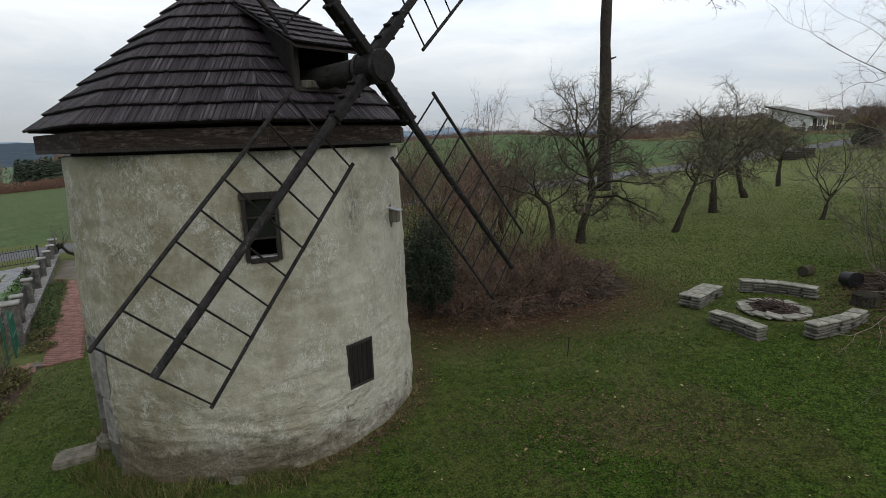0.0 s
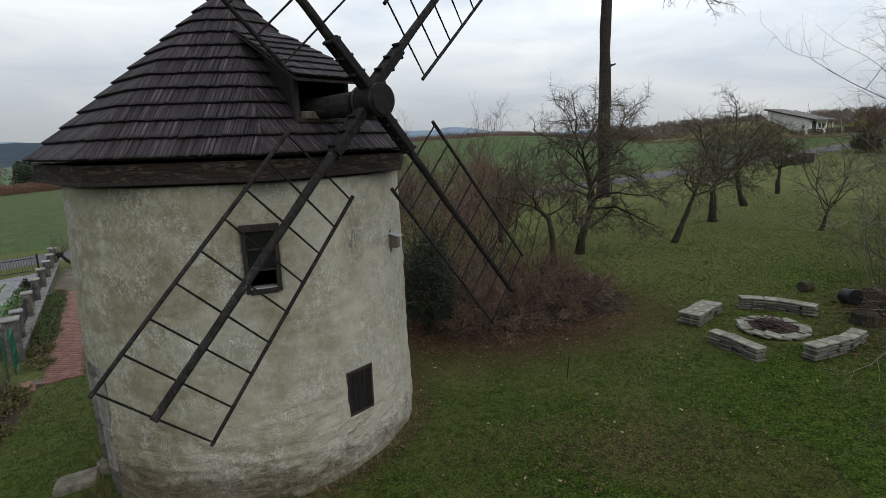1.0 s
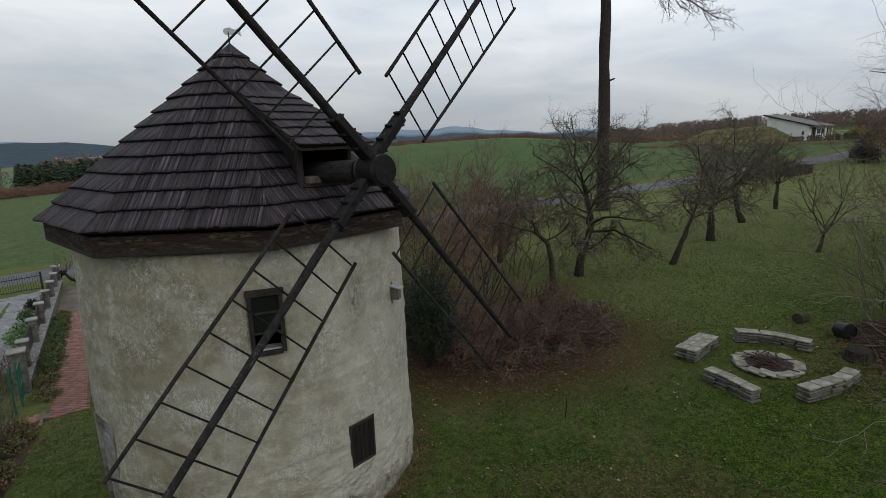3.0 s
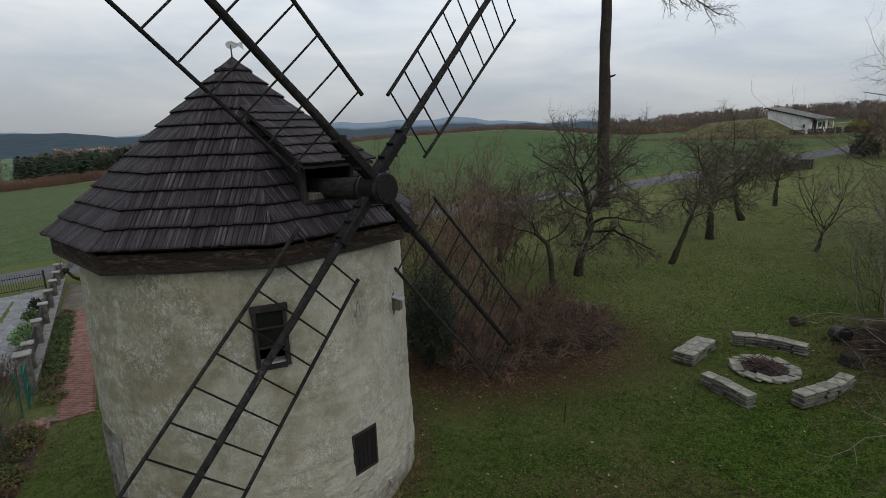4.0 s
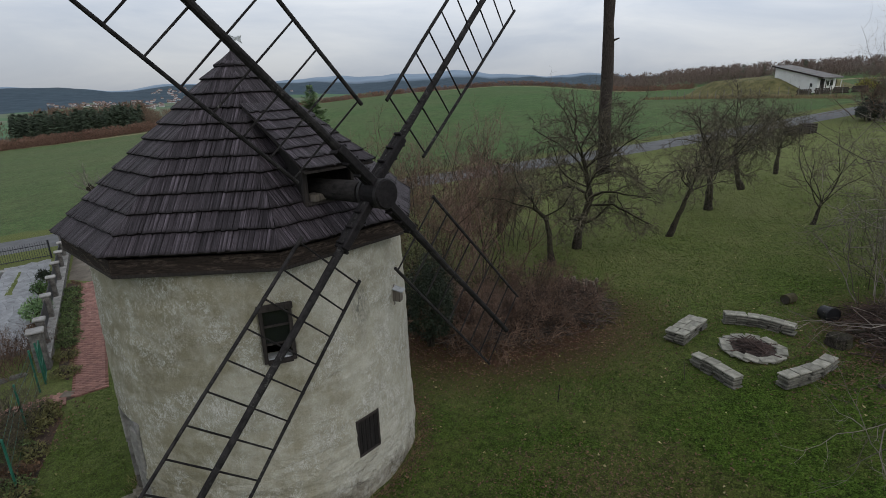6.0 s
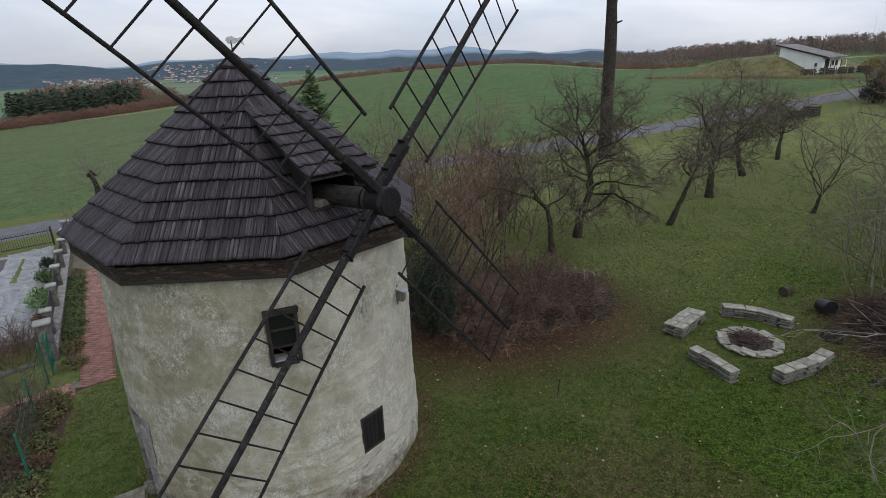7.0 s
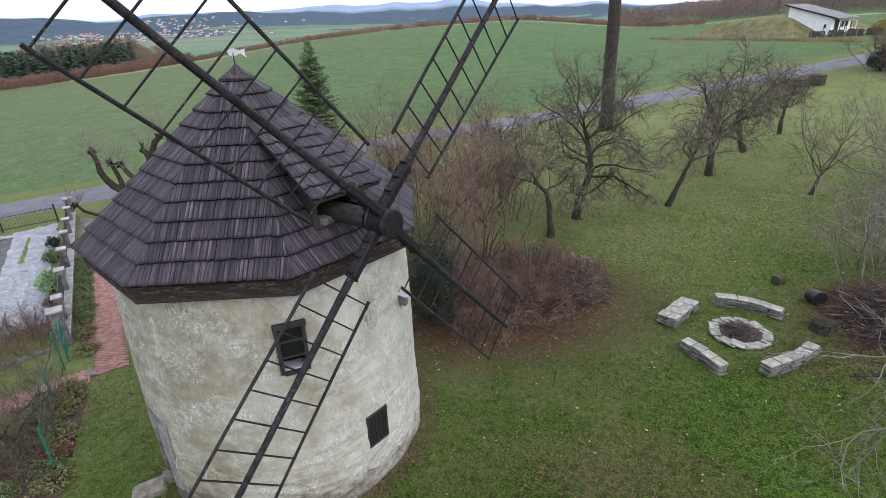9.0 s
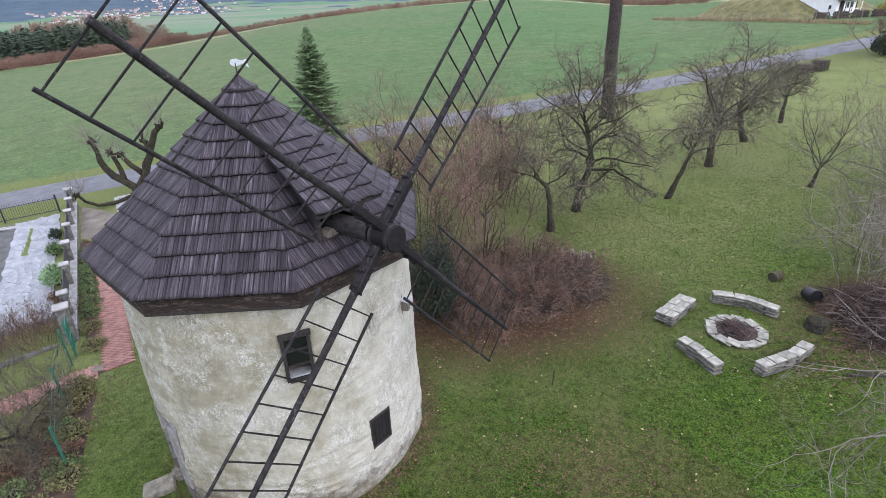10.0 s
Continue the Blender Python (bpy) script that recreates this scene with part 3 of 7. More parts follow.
def ribbon(name, path, width, lift, material, label, category, step=1.5):
    """A strip laid on the ground along a line of (x, y)."""
    pts = []
    for (x0, y0), (x1, y1) in zip(path, path[1:]):
        m = max(2, int(math.hypot(x1 - x0, y1 - y0) / step))
        pts += [(x0 + (x1 - x0) * j / m, y0 + (y1 - y0) * j / m) for j in range(m)]
    pts.append(path[-1])
    sh = Shape()
    rows = 5
    for j, (x, y) in enumerate(pts):
        xa, ya = pts[max(j - 1, 0)]
        xb, yb = pts[min(j + 1, len(pts) - 1)]
        d = math.hypot(xb - xa, yb - ya)
        nx, ny = -(yb - ya) / d, (xb - xa) / d
        for r in range(rows):
            o = (r / (rows - 1) - 0.5) * width
            edge = -0.06 if r in (0, rows - 1) else lift
            sh.v.append((x + nx * o, y + ny * o, ground_z(x + nx * o, y + ny * o) + edge))
    for j in range(len(pts) - 1):
        for r in range(rows - 1):
            a = j * rows + r
            sh.f.append((a, a + 1, a + rows + 1, a + rows))
    return solo(name, sh, material, label, category, kind="structure", smooth=True)


build_ground()
ROAD = [(-150, 47.5 - 0.37 * 150), (160, 47.5 + 0.37 * 160)]
ribbon("road", ROAD, 5.6, 0.07, ASPHALT, "grey asphalt country road beside a field", "road")


# ---- the windmill ----
MX, MY = -4.52, 12.47
AXIS = -42.0            # the way that dormer and sails face, in degrees


def ring(az, r, z=0.0):
    a = radians(az)
    return Vector((r * math.cos(a), r * math.sin(a), z))


def wall_radius(z):
    return 3.57 - 0.0194 * z


mill = thing("windmill", (MX, MY, 0), 0, "old round windmill with whitewashed plaster and dark shingle roof", "windmill")


def build_wall():
    holes = [(-67.6, 0.30, 4.0, 5.22), (-39.6, 0.325, 1.18, 2.11), (-138.5, 0.955, -0.4, 2.5)]
    az = set(np.round(np.linspace(-180, 180, 421), 3).tolist()[:-1])
    zs = set(np.round(np.linspace(-0.8, 5.92, 190), 3).tolist())
    spans = []
    for a, half, z0, z1 in holes:
        h = math.degrees(math.asin(half / wall_radius(z0)))
        az = {q for q in az if not (abs(q - a + h) < 0.4 or abs(q - a - h) < 0.4)} | {round(a - h, 3), round(a + h, 3)}
        zs = {q for q in zs if not (abs(q - z0) < 0.016 or abs(q - z1) < 0.016)} | {z0, z1}
        spans.append((round(a - h, 3), round(a + h, 3), z0, z1))
    az, zs = sorted(az), sorted(zs)
    sh = Shape()

    def rough(a, z):
        p = ring(a, 3.5, z)
        low = 1.0 + 1.3 * max(0.0, min(1.0, (2.2 - z) / 2.2))
        q = Vector((p.x * 1.1, p.y * 1.1, p.z * 2.6))
        ledge = 0.0
        if z < 3.0:
            w = Vector((p.x * 0.75, p.y * 0.75, p.z * 3.2)) + Vector((0, 0, 0.5 * noise.noise(p * 0.9)))
            bed = 1 - 2 * abs(noise.noise(w * 0.9))
            bed2 = 1 - 2 * abs(noise.noise(w * 2.1 + Vector((7, 3, 1))))
            ledge = max(0.0, min(1.0, (2.7 - z) / 1.6)) * max(0.0, 0.35 + noise.noise(p * 0.8 + Vector((4, 4, 4)))) * (0.050 * bed * abs(bed) + 0.020 * bed2)
        return ledge + 0.020 * noise.noise(p * 0.7) + low * (0.018 * noise.noise(q * 1.7) + 0.007 * noise.noise(q * 4.1) + 0.002 * noise.noise(q * 9))

    n = len(az)
    for z in zs:
        foot = 0.05 * max(0.0, (0.25 - z)) ** 1.0
        for a in az:
            sh.v.append(tuple(ring(a, wall_radius(z) + rough(a, z) + min(foot, 0.05), z)))

    def inside(a0, a1, z0, z1):
        return any(s[0] - 0.01 <= a0 and a1 <= s[1] + 0.01 and s[2] - 0.001 <= z0 and z1 <= s[3] + 0.001 for s in spans)

    for i in range(len(zs) - 1):
        for j in range(n):
            j2 = (j + 1) % n
            if not (j2 and inside(az[j], az[j2], zs[i], zs[i + 1])):
                sh.f.append((i * n + j, i * n + j2, (i + 1) * n + j2, (i + 1) * n + j))
    # the wall's thickness at the openings, its top and its inner face
    for a0, a1, z0, z1 in spans:
        js = [j for j in range(n) if a0 - 0.01 <= az[j] <= a1 + 0.01]
        ks = [k for k in range(len(zs)) if z0 - 0.001 <= zs[k] <= z1 + 0.001]
        loop = [(ks[0], j) for j in js] + [(k, js[-1]) for k in ks[1:]] + [(ks[-1], j) for j in reversed(js[:-1])] + [(k, js[0]) for k in reversed(ks[1:-1])]
        o = len(sh.v)
        for k, j in loop:
            sh.v.append(tuple(ring(az[j], 2.95, zs[k])))
        m = len(loop)
        for q in range(m):
            k, j = loop[q]
            k2, j2 = loop[(q + 1) % m]
            sh.f.append((k * n + j, k2 * n + j2, o + (q + 1) % m, o + q))
    o = len(sh.v)
    top = (len(zs) - 1) * n
    for a in az:
        sh.v.append(tuple(ring(a, 2.95, 5.92)))
    for j in range(n):
        sh.f.append((top + j, top + (j + 1) % n, o + (j + 1) % n, o + j))
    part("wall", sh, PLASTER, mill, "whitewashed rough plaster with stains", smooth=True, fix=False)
    back = Shape()
    m = 48
    for z in (-0.8, 6.24):
        for j in range(m):
            back.v.append(tuple(ring(360 * j / m, 2.9, z)))
    back.f = [(j, (j + 1) % m, m + (j + 1) % m, m + j) for j in range(m)]
    keep = []
    for f in back.f:
        a = math.degrees(math.atan2(back.v[f[0]][1] + back.v[f[1]][1], back.v[f[0]][0] + back.v[f[1]][0]))
        if not any(abs((a - h[0] + 180) % 360 - 180) < 12 for h in holes):
            keep.append(f)
    back.f = keep
    back.f.append(tuple(range(m)))
    part("inner_wall", back, TIMBER, mill, fix=False)


EAVE_Z, TOP_Z, APO = 6.385, 9.85, 3.67     # eave height, apex height, eave distance at the middle of a side
COURSES = 12
HIP = math.tan(radians(22.5))
ROOF = part("roof", Shape().add([(0, 0, TOP_Z - 0.1), (0.05, 0, TOP_Z - 0.12), (0, 0.05, TOP_Z - 0.12)], [(0, 1, 2)]), TIMBER, mill, "eight-sided roof of dark weathered wooden shingles")


def roof_frame(k):
    a = radians(AXIS + 45 * k)
    d = Vector((math.cos(a), math.sin(a), 0))
    lat = Vector((-math.sin(a), math.cos(a), 0))
    up = (Vector((0, 0, 1)) * (TOP_Z - EAVE_Z) - d * APO).normalized()
    return d, lat, up, lat.cross(up) * (1 if lat.cross(up).z > 0 else -1)


SLOPE = math.hypot(APO, TOP_Z - EAVE_Z)
WIDTHS = [0.06, 0.075, 0.09, 0.105, 0.125]


def in_dormer(k, lat, run):
    """Is that spot of side k, run metres up the slope, under the dormer?"""
    rho = APO * (1 - run / SLOPE)
    return k % 8 == 0 and 1.35 < rho < 3.06 and abs(lat) < 0.53 - 0.16 * (3.06 - rho)


def build_roof():
    rng = random.Random(5)
    step = SLOPE / COURSES
    long_ = step * 1.3
    thick = 0.036
    singles = {}
    for wi, w in enumerate(WIDTHS):
        for var in range(3):
            s = Shape()
            g = 0.004
            drop = (var - 1) * 0.012
            t2 = thick * (0.55 + 0.1 * var)
            s.add([(-w / 2 + g, -drop, 0.006), (w / 2 - g, -drop * 0.4, 0.006), (w / 2 - g, long_, -0.004), (-w / 2 + g, long_, -0.004),
                   (-w / 2 + g, -drop, 0.006 + thick), (w / 2 - g, -drop * 0.4, 0.006 + thick), (w / 2 - g, long_, t2 - 0.004), (-w / 2 + g, long_, t2 - 0.004)],
                  [(3, 2, 1, 0), (4, 5, 6, 7), (0, 1, 5, 4), (1, 2, 6, 5), (2, 3, 7, 6), (3, 0, 4, 7)])
            s.g = [(p[0] + 7.3 * wi + 2.1 * var, p[1], wi) for p in s.v]
            singles[wi, var] = s
    meshes = {key: s.data("shingle", SHINGLE) for key, s in singles.items()}
    rest = Shape()
    count = 0
    for k in range(8):
        d, lat, up, nor = roof_frame(k)
        for i in range(COURSES):
            run0 = i * step - (0.03 if i == 0 else 0.0)
            half0 = APO * (1 - run0 / SLOPE) * HIP + 0.024
            half1 = max(0.0, APO * (1 - min(run0 + long_, SLOPE) / SLOPE) * HIP) + 0.012
            x = -half0
            while x < half0 - 0.02:
                wi, var = rng.randrange(len(WIDTHS)), rng.randrange(3)
                w = WIDTHS[wi]
                x0, x1 = x, min(x + w, half0)
                x += w
                mid = (x0 + x1) / 2
                if in_dormer(k, mid, run0 + step * 0.5):
                    continue
                wob = 0.016 * noise.noise((k * 7.1 + mid * 1.3, i * 3.7, 0.0)) + rng.uniform(-0.006, 0.006)
                lift = 0.040 + rng.uniform(-0.005, 0.009)
                base = d * APO + Vector((0, 0, EAVE_Z)) + up * (run0 + wob)
                whole = abs(x0) < half1 - 0.02 and abs(x1) < half1 - 0.02 and x1 - x0 > w - 1e-6
                if whole and k in (7, 0) and i < 9 and count < 300:
                    m = Matrix(((lat.x, up.x, nor.x, 0), (lat.y, up.y, nor.y, 0), (lat.z, up.z, nor.z, 0), (0, 0, 0, 1)))
                    m = Matrix.Translation(base + lat * mid + nor * 0.008) @ m @ pose(0, 0, 0, -math.degrees(math.atan2(lift, long_)), 0, rng.uniform(-0.5, 0.5)) 
                    m = Matrix.Translation(nor * lift) @ m
                    part("shingle", meshes[wi, var], SHINGLE, ROOF, m=m)
                    count += 1
                    continue
                hi = min(long_, SLOPE - run0)
                c0, c1 = max(-half1, min(half1, x0)), max(-half1, min(half1, x1))
                drop = rng.uniform(-0.012, 0.012)
                g = 0.004
                b0, b1 = base + lat * (x0 + g) + up * drop, base + lat * (x1 - g) + up * drop * 0.5
                t0, t1 = base + lat * c0 + up * hi, base + lat * c1 + up * hi
                lo = nor * (0.008 + lift)
                rest.add([b0 + lo, b1 + lo, t1 + nor * 0.004, t0 + nor * 0.004, b0 + lo + nor * thick, b1 + lo + nor * thick, t1 + nor * 0.02, t0 + nor * 0.02],
                         [(3, 2, 1, 0), (4, 5, 6, 7), (0, 1, 5, 4), (1, 2, 6, 5), (2, 3, 7, 6), (3, 0, 4, 7)])
                rr = rng.uniform(0, 40)
                rest.g += [(x0 + rr, 0, rr), (x1 + rr, 0, rr), (c1 + rr, hi, rr), (c0 + rr, hi, rr)] * 2
    # cap at the top
    for k in range(8):
        d, lat, up, nor = roof_frame(k)
        for q in range(3):
            x0, x1 = (-0.5 + q / 3) * 0.28, (-0.5 + (q + 1) / 3) * 0.28
            b = d * 0.33 + Vector((0, 0, EAVE_Z + (TOP_Z - EAVE_Z) * (1 - 0.33 / APO)))
            tip = Vector((0, 0, TOP_Z + 0.06))
            rest.add([b + lat * x0 + nor * 0.05, b + lat * x1 + nor * 0.05, tip + lat * x1 * 0.1, tip + lat * x0 * 0.1, b + lat * x0 + nor * 0.075, b + lat * x1 + nor * 0.075],
                     [(0, 1, 5, 4), (4, 5, 2, 3), (0, 4, 3), (1, 2, 5), (0, 3, 2, 1)])
            rest.g += [(x0, 0, q), (x1, 0, q), (x1, 0.4, q), (x0, 0.4, q), (x0, 0, q), (x1, 0, q)]
    tagged(part("shingles", rest, SHINGLES, ROOF, fix=False), kind="stuff")
    # boarding below the shingles, open where the dormer stands
    deck = Shape()
    for k in range(8):
        d, lat, up, nor = roof_frame(k)

        def at(x, rho, dn=0.0):
            return d * rho + lat * x + Vector((0, 0, EAVE_Z + (TOP_Z - EAVE_Z) * (1 - rho / APO))) - nor * dn

        if k:
            deck.add([at(-APO * HIP, APO), at(APO * HIP, APO), at(0, 0)], [(0, 1, 2)])
        else:
            r0, r1, w = 3.08, 1.3, 0.55
            deck.add([at(-r0 * HIP, r0), at(r0 * HIP, r0), at(APO * HIP, APO), at(-APO * HIP, APO)], [(0, 1, 2, 3)])
            deck.add([at(-r0 * HIP, r0), at(-w, r0), at(-0.27, r1), at(-r1 * HIP, r1)], [(0, 1, 2, 3)])
            deck.add([at(r0 * HIP, r0), at(w, r0), at(0.27, r1), at(r1 * HIP, r1)], [(0, 1, 2, 3)])
            deck.add([at(-r1 * HIP, r1), at(r1 * HIP, r1), at(0, 0)], [(0, 1, 2)])
    part("roof_boarding", deck, TIMBER, mill, fix=False)
    # fascia boards, soffit and wall plate
    plate = Shape()
    plate.tube([(0, 0, 5.88), (0, 0, 6.2)], [3.30, 3.30], 32, caps=False)
    part("wall_plate", plate, TIMBER, mill)
    for k in range(8):
        d, lat, up, nor = roof_frame(k)
        a = AXIS + 45 * k
        w = 2 * 3.57 * HIP
        f = Shape()
        f.box((0.05, w + 0.04, 0.30), pose(0, 0, 0, 0, 0, 0), 0.008)
        part("fascia_board", f, ROTTEN, mill, "weathered brown eaves board", m=Matrix.Translation(d * 3.57 + Vector((0, 0, 6.175))) @ pose(0, 0, 0, 0, 0, a))
        f = Shape()
        f.box((0.07, w + 0.03, 0.07), None, 0.01)
        part("eaves_beam", f, TIMBER, mill, m=Matrix.Translation(d * 3.565 + Vector((0, 0, 6.01))) @ pose(0, 0, 0, 0, 0, a))
        s = Shape()
        s.box((0.62, w - 0.1, 0.04))
        part("soffit", s, TIMBER, mill, m=Matrix.Translation(d * 3.23 + Vector((0, 0, 6.19))) @ pose(0, 0, 0, 0, 0, a))
        for q in range(5):
            s = Shape()
            s.box((0.42, 0.12, 0.20), None, 0.006)
            part("rafter_end", s, TIMBER, mill, m=Matrix.Translation(d * 3.30 + lat * ((q - 2) * 0.62) + Vector((0, 0, 6.10))) @ pose(0, 0, 0, 0, 0, a))


def build_dormer():
    d, lat, up, nor = roof_frame(0)
    dorm = part("dormer", Shape().box((0.10, 1.16, 0.10), pose(0, 0, 0, 0, 0, AXIS), 0.01), TIMBER, mill, "shed dormer over the windshaft", m=Matrix.Translation(d * 3.10 + Vector((0, 0, 7.80))))
    off = -(d * 3.10 + Vector((0, 0, 7.80)))

    def spot(x, rho, z):
        return d * rho + lat * x + Vector((0, 0, z)) + off

    lo_r, lo_z, hi_r, hi_z = 3.58, 7.67, 1.24, 8.78
    rng = random.Random(11)
    # roof boarding and shingles of the dormer
    b = Shape()
    a0, a1, a2, a3 = spot(-0.80, lo_r, lo_z - 0.03), spot(0.80, lo_r, lo_z - 0.03), spot(0.58, hi_r, hi_z - 0.03), spot(-0.58, hi_r, hi_z - 0.03)
    dn = Vector((0, 0, -0.04))
    b.add([a0, a1, a2, a3, a0 + dn, a1 + dn, a2 + dn, a3 + dn], [(0, 1, 2, 3), (7, 6, 5, 4), (0, 4, 5, 1), (1, 5, 6, 2), (2, 6, 7, 3), (3, 7, 4, 0)])
    part("dormer_boarding", b, TIMBER, dorm)
    sh = Shape()
    rows = 7
    nn = Vector((0, 0, 1)) * (lo_r - hi_r) + d * (hi_z - lo_z)
    nn.normalize()
    for i in range(rows):
        f0, f1 = i / rows, min(1.02, (i + 1.3) / rows)
        x = -1.0
        while x < 0.99:
            w = rng.choice(WIDTHS) / 0.82
            x2 = min(x + w, 1.0)

            def on(u, f):
                return spot(u * (0.84 - 0.24 * f), lo_r + (hi_r - lo_r) * f, lo_z + (hi_z - lo_z) * f)

            j = rng.uniform(-0.012, 0.012)
            p0, p1, p2, p3 = on(x + 0.004, f0 + j - 0.012), on(x2 - 0.004, f0 + j * 0.6 - 0.012), on(x2, f1), on(x, f1)
            l0, l1 = nn * (0.034 + rng.uniform(0, 0.006)), nn * 0.004
            sh.add([p0 + l0, p1 + l0, p2 + l1, p3 + l1, p0 + l0 + nn * 0.026, p1 + l0 + nn * 0.026, p2 + l1 + nn * 0.015, p3 + l1 + nn * 0.015],
                   [(3, 2, 1, 0), (4, 5, 6, 7), (0, 1, 5, 4), (1, 2, 6, 5), (2, 3, 7, 6), (3, 0, 4, 7)])
            rr = rng.uniform(0, 40)
            sh.g += [(x * 0.8 + rr, 0, rr), (x2 * 0.8 + rr, 0, rr), (x2 * 0.8 + rr, 0.45, rr), (x * 0.8 + rr, 0.45, rr)] * 2
            x = x2
    tagged(part("dormer_shingles", sh, SHINGLES, dorm, fix=False), kind="stuff")

    def roof_z(rho):
        return EAVE_Z + (TOP_Z - EAVE_Z) * (1 - rho / APO)

    for sx in (-1, 1):
        c = Shape()
        t = 0.05
        for q in range(7):
            r0, r1 = 3.09 - q * 0.26, 3.09 - (q + 1) * 0.26 + 0.006
            hz0 = lo_z + (hi_z - lo_z) * (lo_r - r0) / (lo_r - hi_r) - 0.08
            hz1 = lo_z + (hi_z - lo_z) * (lo_r - r1) / (lo_r - hi_r) - 0.08
            x, x2 = sx * (0.57 - 0.16 * (3.09 - r0)), sx * (0.57 - 0.16 * (3.09 - r1))
            c.add([spot(x, r0, roof_z(r0) - 0.1), spot(x2, r1, roof_z(r1) - 0.1), spot(x2, r1, hz1), spot(x, r0, hz0),
                   spot(x - sx * t, r0, roof_z(r0) - 0.1), spot(x2 - sx * t, r1, roof_z(r1) - 0.1), spot(x2 - sx * t, r1, hz1), spot(x - sx * t, r0, hz0)],
                  [(0, 1, 2, 3), (7, 6, 5, 4), (0, 4, 5, 1), (1, 5, 6, 2), (2, 6, 7, 3), (3, 7, 4, 0)])
        part("cheek", c, BLACKISH_BOARDS, dorm, "dark boarded dormer cheek")
        p = Shape()
        p.box((0.10, 0.10, 0.92), Matrix.Translation(spot(sx * 0.555, 3.14, 7.36)) @ pose(0, 0, 0, 0, 0, AXIS), 0.012)
        part("dormer_post", p, DIM_OAK, dorm)
    s = Shape()
    s.box((0.26, 1.12, 0.08), Matrix.Translation(spot(0, 3.10, 6.97)) @ pose(0, 0, 0, 0, 0, AXIS), 0.012)
    part("dormer_sill", s, DIM_OAK, dorm)
    s = Shape()
    s.box((0.30, 0.30, 0.14), Matrix.Translation(spot(-0.32, 3.12, 7.06)) @ pose(0, 0, 0, 0, 0, AXIS + 8), 0.02)
    part("bearing_block", s, OLD_WOOD, dorm)


# hub, shaft and sails
HUB = Vector((-1.197 - MX, 9.496 - MY, 7.226))
N = Vector((0.7818, -0.6226, 0.0345)).normalized()


